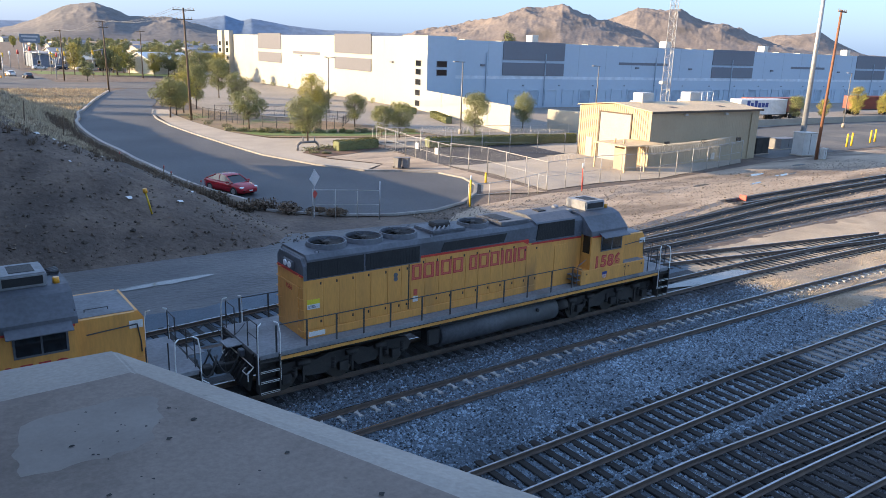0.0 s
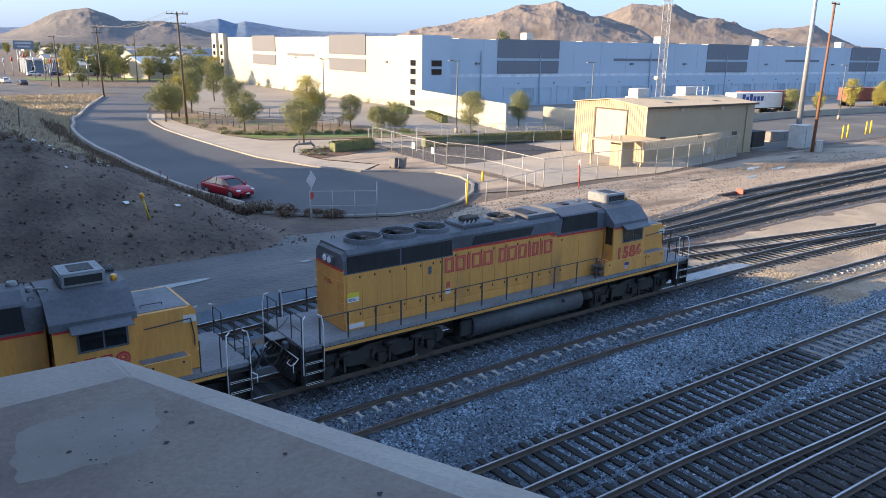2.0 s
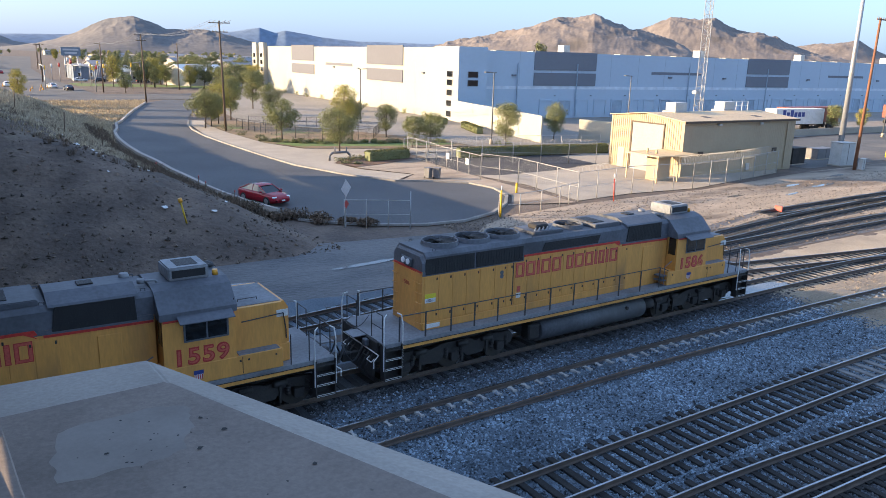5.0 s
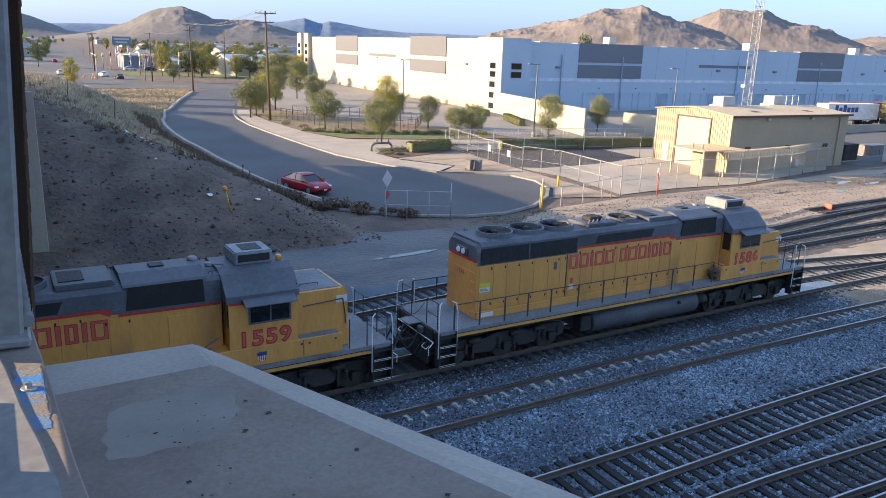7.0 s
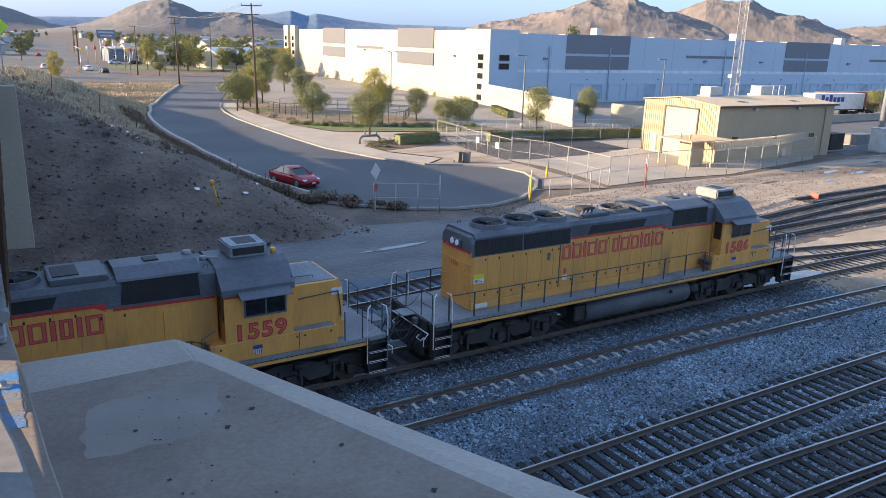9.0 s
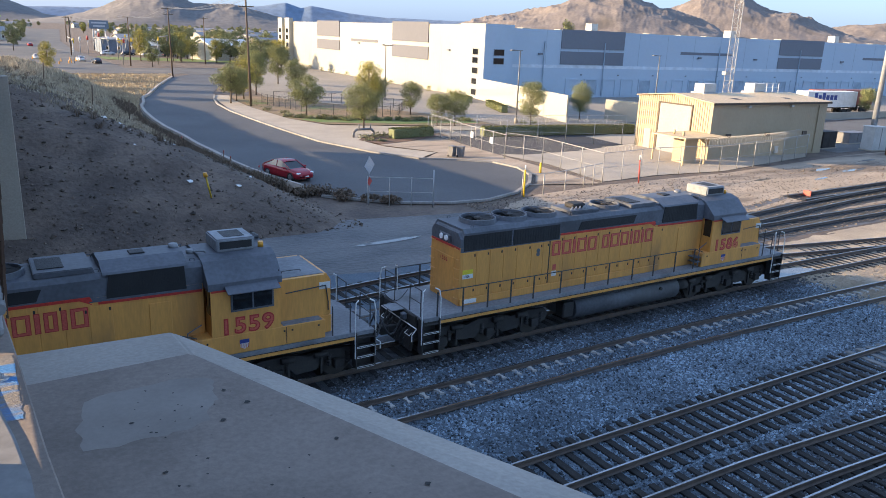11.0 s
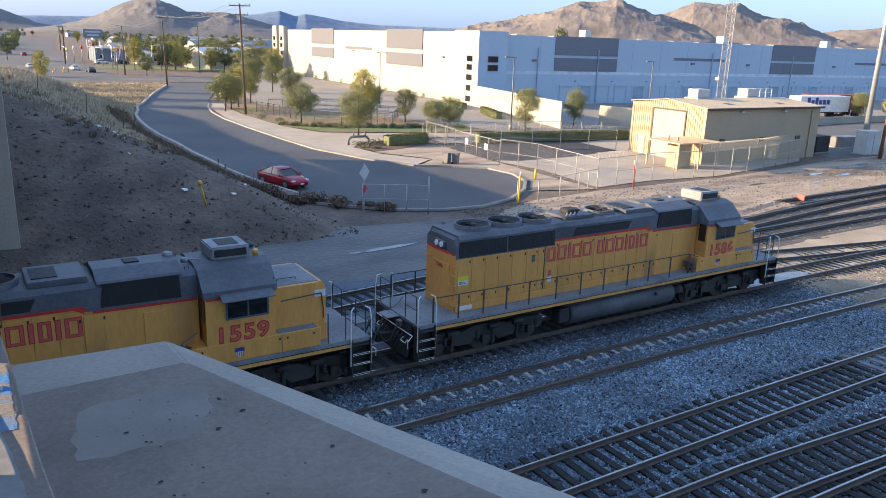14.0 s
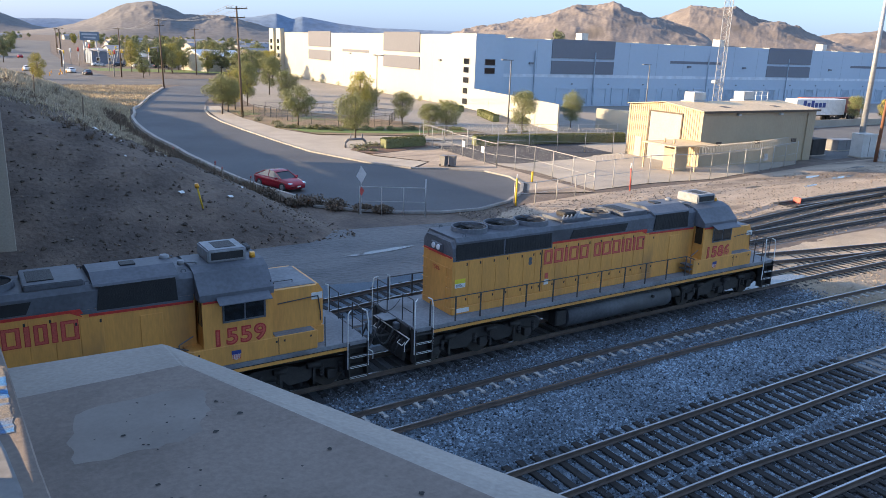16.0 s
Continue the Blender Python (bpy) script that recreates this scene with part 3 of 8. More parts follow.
def build_warehouse():
    wh = thing("warehouse", "huge white tilt-up concrete warehouse with grey panels", "warehouse", WH)

    def blk(name, x, y, z, mat, parent=wh, lab="", bevel=0.0):
        bm = bmesh.new()
        box(bm, x, y, z, bevel)
        return part(name, bm, mat, parent, lab)

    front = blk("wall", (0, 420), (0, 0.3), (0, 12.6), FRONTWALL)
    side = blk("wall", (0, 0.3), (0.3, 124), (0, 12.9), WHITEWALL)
    blk("wall", (0.3, 420), (123.7, 124), (0, 12.6), WHITEWALL)
    blk("roof", (0.3, 420), (0.3, 123.7), (11.6, 11.9), WHITEWALL)
    for i in range(30):                                        # panel joints
        xx = 7.2 + i * 7.6
        blk("panel_joint", (xx - 0.05, xx + 0.05), (-0.012, 0.001), (0.1, 12.5), JOINT, front)
    for i in range(15):
        yy = 6.4 + i * 7.9
        blk("panel_joint", (-0.012, 0.001), (yy - 0.05, yy + 0.05), (0.1, 12.8), SIDEJOINT, side)
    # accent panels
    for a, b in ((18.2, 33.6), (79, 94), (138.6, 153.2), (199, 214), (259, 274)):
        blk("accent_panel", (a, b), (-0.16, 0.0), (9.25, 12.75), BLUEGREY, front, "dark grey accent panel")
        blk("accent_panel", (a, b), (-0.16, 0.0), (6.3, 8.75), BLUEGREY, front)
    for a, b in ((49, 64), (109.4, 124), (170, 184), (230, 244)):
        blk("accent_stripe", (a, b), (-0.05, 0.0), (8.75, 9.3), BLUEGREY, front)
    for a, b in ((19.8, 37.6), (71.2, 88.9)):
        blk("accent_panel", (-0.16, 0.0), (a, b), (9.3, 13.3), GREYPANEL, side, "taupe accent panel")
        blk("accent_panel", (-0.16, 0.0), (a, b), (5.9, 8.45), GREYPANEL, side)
    blk("accent_stripe", (-0.05, 0.0), (46, 63), (8.5, 9.1), GREYPANEL, side)
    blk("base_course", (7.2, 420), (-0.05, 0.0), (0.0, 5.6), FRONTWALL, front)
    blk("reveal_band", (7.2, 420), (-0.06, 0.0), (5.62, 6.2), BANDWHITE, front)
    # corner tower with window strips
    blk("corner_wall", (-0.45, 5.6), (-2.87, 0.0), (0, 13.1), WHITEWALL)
    # Thin slab puts the shaded tint on the tower's front, over the white box.
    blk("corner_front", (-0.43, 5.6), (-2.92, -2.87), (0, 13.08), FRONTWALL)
    blk("corner_wall", (-0.45, 0.0), (0.0, 6.0), (0, 13.1), WHITEWALL)
    for k, z in enumerate((0.6, 2.5, 4.4, 6.2, 7.7)):
        w = blk("window", (-0.52, -0.44), (-0.9, 1.1), (z, z + 1.1), BLUEGREY)
        blk("pane", (-0.535, -0.52), (-0.8, 1.0), (z + 0.08, z + 1.02), GLASS, w)
        if k > 2:
            w = blk("window", (1.5, 3.7), (-2.99, -2.91), (z, z + 1.1), BLUEGREY)
            blk("pane", (1.6, 3.6), (-3.005, -2.99), (z + 0.08, z + 1.02), GLASS, w)
    # far entrance tower
    for y0 in (112.0, 119.5):
        blk("entrance_pier", (-1.2, 0.0), (y0, y0 + 4.6), (0, 14.0), WHITEWALL)
        for z in (1.0, 3.2, 5.4, 7.6, 9.6):
            w = blk("window", (-1.26, -1.19), (y0 + 1.2, y0 + 3.4), (z, z + 1.3), BLUEGREY)
            blk("pane", (-1.275, -1.26), (y0 + 1.3, y0 + 3.3), (z + 0.08, z + 1.2), GLASS, w)
    # dock doors with lamps and shadowed reveals
    for i in range(34):
        xx = 20.0 + i * 4.6
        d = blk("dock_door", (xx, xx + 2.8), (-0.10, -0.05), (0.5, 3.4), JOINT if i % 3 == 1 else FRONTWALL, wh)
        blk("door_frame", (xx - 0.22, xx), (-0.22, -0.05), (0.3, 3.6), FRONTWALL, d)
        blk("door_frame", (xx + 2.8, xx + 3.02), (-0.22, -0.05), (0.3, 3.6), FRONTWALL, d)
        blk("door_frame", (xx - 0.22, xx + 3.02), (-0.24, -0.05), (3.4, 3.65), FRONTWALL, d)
        if i % 2 == 0:
            blk("wall_lamp", (xx + 3.3, xx + 3.6), (-0.25, -0.05), (4.3, 4.5), BLUEGREY)
    for xx in (14.2, 28.6, 60, 86, 118, 147):
        blk("downpipe", (xx, xx + 0.18), (-0.32, -0.16), (0.3, 10.5), JOINT)
    for xx in (13, 54, 71, 101, 130):
        blk("wall_lamp", (xx, xx + 0.9), (-0.35, 0), (8.0, 8.35), BLUEGREY)
    for yy in (10.5, 42, 57):
        blk("wall_lamp", (-0.35, 0), (yy, yy + 0.9), (8.0, 8.3), BLUEGREY)
    r = random.Random(5)
    for i in range(46):                                        # roof vents and units
        xx = 14 + i * 4.2 + r.uniform(-1, 1)
        if i % 9 == 4:
            blk("roof_unit", (xx, xx + 1.6), (6, 8), (11.9, 14.2), STEELBOX)
        elif i % 2 == 0:
            bm = bmesh.new()
            zt = 12.75 + r.uniform(0, 0.12)
            prism(bm, [(xx, 12.0), (xx + 2.4, 12.0), (xx + 2.1, zt), (xx + 0.3, zt)], "y", 8, 10)
            part("skylight", bm, WHITEWALL, wh)
    return wh


STEELBOX = material("painted_steel", (0.50, 0.50, 0.48), (0.42, 0.42, 0.40), 1.0, 0.55)
build_warehouse()


def low_wall(name, pts, height, thick, mat, label):
    for a, b in zip(pts, pts[1:]):
        d = Vector((b[0] - a[0], b[1] - a[1], 0))
        bm = bmesh.new()
        box(bm, (0, d.length), (-thick / 2, thick / 2), (0, height), 0.02)
        solid(name, bm, mat, label, "wall", kind="structure", m=pose(a[0], a[1], -0.2, 0, 0, math.degrees(math.atan2(d.y, d.x))))


low_wall("screen_wall", [(56.6, 93.0), (47.6, 57.6)], 3.7, 0.25, WHITEWALL, "white concrete screen wall beside the loading yard")
low_wall("screen_wall", [(56.7, 59.8), (58.5, 54.9)], 2.9, 0.25, WHITEWALL, "short white concrete wall in the lorry yard")
low_wall("yard_wall", [(70, 47), (96.8, 51.2), (136, 48.5), (220, 46)], 1.1, 0.25, CONCRETE, "low concrete wall along the lorry yard")

# ---- metal shed ----
SHED = pose(40.2, 27.8, -0.2, 0, 0, -2.5)
DOORCREAM = material("cream_door", (0.30, 0.292, 0.29), (0.28, 0.273, 0.272), 0.8, 0.5)
BUFFROOF = material("tan_roof", (0.60, 0.45, 0.27), (0.54, 0.40, 0.24), 0.4, 0.6, fine=4.0, c3=(0.46, 0.34, 0.21))
BROWN = material("brown_trim", (0.09, 0.06, 0.04), (0.07, 0.05, 0.035), 2.0, 0.6)


def build_shed():
    sh = thing("metal_shed", "buff corrugated metal shed with a roller door and pitched roof", "shed", SHED)

    def blk(name, x, y, z, mat, parent=sh, lab="", bevel=0.0):
        bm = bmesh.new()
        box(bm, x, y, z, bevel)
        return part(name, bm, mat, parent, lab)

    W, L, he, hr = 10.1, 17.9, 5.55, 6.05
    mid = W / 2
    bm = bmesh.new()
    prism(bm, [(0, 0), (W, 0), (W, he), (mid, hr), (0, he)], "x", 0.0, L)
    walls = part("wall", bm, BUFFWALL, sh)
    n = 34
    for i in range(n):                                        # ribs of the sheeting
        y = 0.1 + (W - 0.2) * i / (n - 1)
        if 2.6 < y < 7.0:
            z0 = 5.05
        elif 7.95 < y < 8.95:
            z0 = 2.2
        else:
            z0 = 0.05
        zt = he + (hr - he) * (1 - abs(y - mid) / mid) - 0.06
        blk("rib", (-0.04, 0.0), (y - 0.035, y + 0.035), (z0, zt), BUFFWALL, walls)
    for i in range(60):
        x = 0.12 + (L - 0.24) * i / 59
        blk("rib", (x - 0.035, x + 0.035), (-0.009, 0.0), (0.05, he - 0.15), BUFFWALL, walls)
    for s in (0, 1):
        bm = bmesh.new()
        if s == 0:
            prism(bm, [(-0.3, he - 0.02), (mid, hr + 0.03), (mid, hr + 0.11), (-0.3, he + 0.06)], "x", -0.25, L + 0.25)
        else:
            prism(bm, [(W + 0.3, he - 0.02), (mid, hr + 0.03), (mid, hr + 0.11), (W + 0.3, he + 0.06)], "x", -0.25, L + 0.25)
        rf = part("roof", bm, BUFFROOF, sh)
        if s == 0:
            for x in (4.6, 12.6):
                bm = bmesh.new()
                prism(bm, [(1.2, 5.74), (4.2, 6.03), (4.2, 6.06), (1.2, 5.77)], "x", x, x + 1.0)
                part("roof_light", bm, BROWN, rf)
    blk("eaves_trim", (-0.26, L + 0.26), (-0.36, -0.30), (he - 0.16, he + 0.05), BROWN, sh, "dark brown gutter")
    for y in (0, W):
        blk("corner_trim", (-0.06, 0.12), (y - 0.12, y + 0.12), (0, he - 0.1), BUFFWALL)
    d = blk("roller_door", (-0.03, 0.02), (2.6, 7.0), (0, 5.0), DOORCREAM, sh, "cream roller door")
    for i in range(12):
        blk("door_slat", (-0.045, -0.03), (2.65, 6.95), (0.1 + i * 0.41, 0.42 + i * 0.41), DOORCREAM, d)
    # Dark trim stands in for the shadow along the roller door's jamb.
    for ya, yb, za, zb in ((2.46, 2.6, 0, 5.14), (7.0, 7.14, 0, 5.14), (2.6, 7.0, 5.0, 5.14)):
        blk("door_frame", (-0.09, 0.0), (ya, yb), (za, zb), BROWN, d)
    blk("side_door", (-0.05, 0.02), (7.98, 8.95), (0, 2.12), DOORCREAM, sh, "cream side door")
    for x in (5.1, 11.7):
        blk("wall_lamp", (x - 0.2, x + 0.2), (-0.3, -0.03), (5.1, 5.3), STEELBOX)
    for x in (2.7, 8.6, 14.6):
        blk("vent", (x - 0.35, x + 0.35), (-0.12, 0), (2.1, 2.5), BROWN)
    blk("conduit", (16.4, 16.5), (-0.14, -0.03), (0.1, 5.2), BUFFWALL)
    blk("meter_box", (10.0, 10.5), (-0.2, -0.03), (0.3, 1.0), STEELBOX)
    # annexe and canopy at the front corner
    blk("annexe", (-4.3, -2.7), (-1.1, 0.5), (0, 2.35), BUFFWALL, sh, "small buff booth", 0.02)
    blk("canopy", (-5.6, -0.05), (-2.2, 2.2), (2.5, 2.62), BUFFROOF, sh, "flat tan canopy")
    for x, y in ((-5.4, -2.0), (-5.4, 2.0), (-2.6, -2.0)):
        blk("canopy_post", (x - 0.06, x + 0.06), (y - 0.06, y + 0.06), (0, 2.5), BUFFROOF)
    for y in (-0.6, 0.6):
        bm = bmesh.new()
        tube(bm, (-4.2, y, 2.62), (-4.2, y, 3.05), 0.11, 0.11, 10)
        part("roof_vent", bm, BUFFROOF, sh)
    # roof units and guard rail
    for x, y in ((4.6, 5.4), (13.4, 6.2)):
        u = blk("cooler", (x - 0.9, x + 0.9), (y - 0.7, y + 0.7), (6.2, 7.1), STEELBOX, sh, "pale roof cooler", 0.05)
        blk("cooler_base", (x - 1.1, x + 1.1), (y - 0.9, y + 0.9), (5.9, 6.2), STEELBOX, u)
    bm = bmesh.new()
    for z in (6.5, 7.0):
        pipe(bm, [(15.0, 7.5, z), (19.2, 7.6, z)], 0.04)
    for i in range(5):
        tube(bm, (15.0 + i * 1.05, 7.5, 5.8), (15.0 + i * 1.05, 7.5, 7.0), 0.04, 0.04, 6)
    part("guard_rail", bm, WHITEPAINT, sh)


build_shed()

# ---- the bridge, from which one looks down ----
STEEL = material("galvanised_steel", (0.42, 0.43, 0.44), (0.34, 0.35, 0.36), 3.0, 0.5, metal=0.4, bump=0.05, bscale=20)
POSTGREY = material("post_grey", (0.28, 0.27, 0.26), (0.22, 0.21, 0.205), 2.0, 0.6, bump=0.05, bscale=30)
RUSTWIRE = material("rusty_wire", (0.16, 0.09, 0.055), (0.11, 0.065, 0.042), 4.0, 0.8)
SPRAYBLUE = material("blue_spray_paint", (0.07, 0.25, 0.52), (0.26, 0.225, 0.19), 9.0, 0.85, bump=0.3, bscale=160, fine=150.0, contrast=(0.44, 0.56), stretch=(0.5, 1.6, 1))
BAR_X = -21.875            # outer top edge of the bridge barrier
PATCH_OUTLINE = [(-21.51, -19.554), (-21.413, -19.539), (-21.339, -19.601), (-21.376, -19.744), (-21.437, -19.856), (-21.486, -19.879), (-21.628, -19.881), (-21.759, -19.874), (-21.759, -19.762), (-21.721, -19.582), (-21.641, -19.541)]


def build_parapet():
    """Broad concrete ledge beside the barrier: a flat top with a chamfered rim."""
    bm = bmesh.new()
    zt = 9.823
    inner = [(-21.93, -19.382), (-21.354, -19.362), (-19.45, -24.08), (-19.45, -30), (-21.93, -30)]
    outer = [(-21.93, -19.012), (-21.347, -19.035), (-19.20, -23.93), (-19.20, -30), (-21.93, -30)]
    top = [bm.verts.new((x, y, zt)) for x, y in inner]
    rim = [bm.verts.new((x, y, zt - 0.040)) for x, y in outer]
    foot = [bm.verts.new((x, y, 7.8)) for x, y in outer]
    bm.faces.new(top)
    # Rim faces get a paler concrete, for the skylight their slope catches.
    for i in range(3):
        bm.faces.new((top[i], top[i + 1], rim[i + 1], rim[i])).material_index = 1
    for i in range(5):
        j = (i + 1) % 5
        bm.faces.new((rim[i], rim[j], foot[j], foot[i]))
    bm.faces.new(foot[::-1])
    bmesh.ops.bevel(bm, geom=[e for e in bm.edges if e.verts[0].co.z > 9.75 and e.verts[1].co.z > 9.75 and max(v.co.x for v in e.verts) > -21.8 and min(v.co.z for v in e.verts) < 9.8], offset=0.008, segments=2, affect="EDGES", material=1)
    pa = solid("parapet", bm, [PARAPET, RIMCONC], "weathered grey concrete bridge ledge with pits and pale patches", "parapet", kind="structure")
    bm = bmesh.new()
    ring = []
    for (xa, ya), (xb, yb) in zip(PATCH_OUTLINE, PATCH_OUTLINE[1:] + PATCH_OUTLINE[:1]):
        for k in range(7):
            x, y = xa + (xb - xa) * k / 7, ya + (yb - ya) * k / 7
            ring.append((x + 0.022 * noise.noise((x * 17, y * 17, 1)) + 0.008 * noise.noise((x * 60, y * 60, 2)), y + 0.022 * noise.noise((x * 17, y * 17, 5)) + 0.008 * noise.noise((x * 60, y * 60, 6))))
    vs = [bm.verts.new((x, y, zt + 0.0003)) for x, y in ring]
    for t in tessellate_polygon([[v.co for v in vs]]):
        bm.faces.new([vs[i] for i in t])
    part("repair_patch", bm, PATCH, pa, "smoother pale repair patch")
    r = random.Random(3)
    for i in range(430):                                   # air holes and chips
        x, y = -21.7 + 1.9 * r.random(), -22.2 + 2.7 * r.random()
        if x > -21.4 + (-19.5 - y) * 0.42:
            continue
        q = 0.0020 + 0.006 * r.random() ** 2.5
        bm = bmesh.new()
        bm.faces.new([bm.verts.new((x + q * math.cos(a) * r.uniform(0.6, 1.6), y + q * math.sin(a) * r.uniform(0.6, 1.6), zt + 0.003)) for a in [i * 0.9 for i in range(7)]])
        part("pit", bm, UNDER, pa)
    return pa


def build_bridge():
    bm = bmesh.new()
    box(bm, (-36.2, BAR_X - 0.02), (-75, 20), (7.6, 9.15))
    solid("bridge_deck", bm, CONCRETE, "concrete road bridge deck over the tracks", "bridge", kind="structure")
    bm = bmesh.new()
    rings = []
    for y, dx in ((60, -0.025), (-19.1, -0.025), (-19.6, 0.0), (-20.15, 0.022), (-20.5, 0.045), (-75, 0.045)):
        rings.append([bm.verts.new((BAR_X + dx * (u > -0.05) + u, y, z)) for u, z in ((-0.42, 9.15), (-0.42, 9.4), (-0.30, 9.98), (-0.28, 10.0), (-0.004, 10.0), (0, 9.996), (0, 7.8), (-0.1, 7.8), (-0.1, 9.15))])
    for a, b in zip(rings, rings[1:]):
        for q in range(9):
            bm.faces.new((a[q], a[(q + 1) % 9], b[(q + 1) % 9], b[q]))
    bm.faces.new(rings[0])
    bm.faces.new(rings[-1][::-1])
    solid("bridge_barrier", bm, PARAPET, "pale concrete bridge barrier with a flat top", "barrier", kind="structure")
    bm = bmesh.new()
    box(bm, (-36.4, -36.1), (-75, 60), (7.8, 10.1))
    solid("bridge_barrier", bm, CONCRETE, "concrete barrier on the far side of the bridge", "barrier", kind="structure")
    bm = bmesh.new()
    box(bm, (-37, -20.2), (18.6, 19.4), (-0.2, 8.3), 0.03)
    solid("abutment", bm, CONCRETE, "tall pale concrete bridge abutment", "abutment", kind="structure")
    rows = []
    bm = bmesh.new()
    for i in range(48):
        y = 20 + i * 4
        z = max(approach(y) - 0.14, -0.17)
        rows.append([bm.verts.new((x, y, z)) for x in (-35.8, -22.6)])
    for p, q in zip(rows, rows[1:]):
        bm.faces.new((p[0], p[1], q[1], q[0]))
    solid("approach_road", bm, OLDASPHALT, "asphalt road that climbs to the bridge", "road", kind="structure")
    # paint strokes and an anchor plate on the barrier's top
    bm = bmesh.new()
    rg = random.Random(9)
    ys = [-19.55 - 0.42 * k / 24 for k in range(25)]
    edge = [(BAR_X - 0.012 + 0.01 * noise.noise((y * 40, 0, 1)), y) for y in ys] + [(BAR_X - 0.085 + 0.02 * noise.noise((y * 30, 0, 5)), y) for y in ys[::-1]]
    vs = [bm.verts.new((x, y, 10.0012)) for x, y in edge]
    for t in tessellate_polygon([[v.co for v in vs]]):
        bm.faces.new([vs[k] for k in t])
    solid("graffiti", bm, SPRAYBLUE, "faded blue spray paint on the barrier top", "graffiti")
    bm = bmesh.new()
    tube(bm, (BAR_X - 0.05, -19.71, 9.998), (BAR_X - 0.05, -19.71, 10.006), 0.022, 0.020, 14)
    tube(bm, (BAR_X - 0.05, -19.71, 10.006), (BAR_X - 0.05, -19.71, 10.016), 0.009, 0.009, 6)
    solid("anchor_bolt", bm, STEEL, "flat steel anchor bolt set in the barrier top", "bolt")


def build_bridge_fence():
    """Chain-link screen on the barrier, which starts beyond the viewer."""
    fe = thing("bridge_fence", "rusty chain-link screen on grey posts along the bridge", "fence", pose(-21.89, 0, 10.0, 0, 3.2, 0))
    y0, y1, hgt = -19.32, 30.0, 2.5
    bm = bmesh.new()
    sp = 0.075
    n = int((y1 - y0) / sp)
    for i in range(-int(hgt / sp), n):
        ya = y0 + i * sp
        for s in (1, -1):
            p0, p1 = (ya, 0.0), (ya + hgt, hgt)
            lo = max(0, (y0 - p0[0]) / hgt)
            hi = min(1, (y1 - p0[0]) / hgt)
            if hi - lo < 0.02:
                continue
            a, b = p0[0] + hgt * lo, p0[0] + hgt * hi
            za, zb = hgt * lo, hgt * hi
            if s < 0:
                za, zb = hgt - za, hgt - zb
            tube(bm, (0.004 * s, a, za + 0.03), (0.004 * s, b, zb + 0.03), 0.0026, 0.0026, 3, False)
    part("wire_mesh", bm, RUSTWIRE, fe)
    for i in range(17):
        y = y0 + 0.02 + i * 3.0
        bm = bmesh.new()
        box(bm, (-0.14, -0.03), (y - 0.05, y + 0.06), (0.0, 2.6), 0.012)
        po = part("post", bm, POSTGREY, fe)
        bm = bmesh.new()
        box(bm, (-0.17, -0.012), (y - 0.10, y + 0.11), (0.0, 0.03), 0.008)
        part("post_foot", bm, POSTGREY, po)
    bm = bmesh.new()
    for z in (0.06, 1.25, 2.5):
        tube(bm, (-0.02, y0, z), (-0.02, y1, z), 0.021, 0.021, 8)
    part("fence_rail", bm, POSTGREY, fe)


def build_rail_guard():
    """Curved sheet-steel guard on the inner side of the barrier, close to the viewer."""
    bm = bmesh.new()
    plan = [(-22.11, -19.30), (-21.99, -19.40), (-21.965, -19.60), (-21.94, -19.85), (-21.91, -20.06), (-21.892, -20.25), (-21.885, -20.9), (-22.11, -20.9)]
    prism(bm, plan, "z", 9.96, 10.010)
    bmesh.ops.bevel(bm, geom=[e for e in bm.edges if all(v.co.z > 10.005 for v in e.verts)], offset=0.008, segments=2, affect="EDGES")
    guard = solid("barrier_guard", bm, POSTGREY, "curved grey sheet-steel guard on the bridge barrier", "guard rail")
    # Out-of-view panels, added to shade the ledge; a slot lights the barrier top.
    for ya, yb, za in ((-26.5, -20.08, 9.9), (-20.08, -19.72, 10.0905), (-19.72, -19.37, 10.087), (-19.37, -18.0, 9.9)):
        bm = bmesh.new()
        box(bm, (BAR_X - 0.30, BAR_X - 0.24), (ya, yb), (za, 11.9))
        part("unseen_sun_screen", bm, POSTGREY, guard)
    # Added lower edge of that slot, which keeps sun off the guard.
    for ya, yb, zb in ((-20.08, -19.72, 10.056), (-19.72, -19.37, 10.046)):
        bm = bmesh.new()
        box(bm, (BAR_X - 0.30, BAR_X - 0.24), (ya, yb), (9.9, zb))
        part("unseen_sun_sill", bm, POSTGREY, guard)


build_parapet()
build_bridge()
build_bridge_fence()
build_rail_guard()


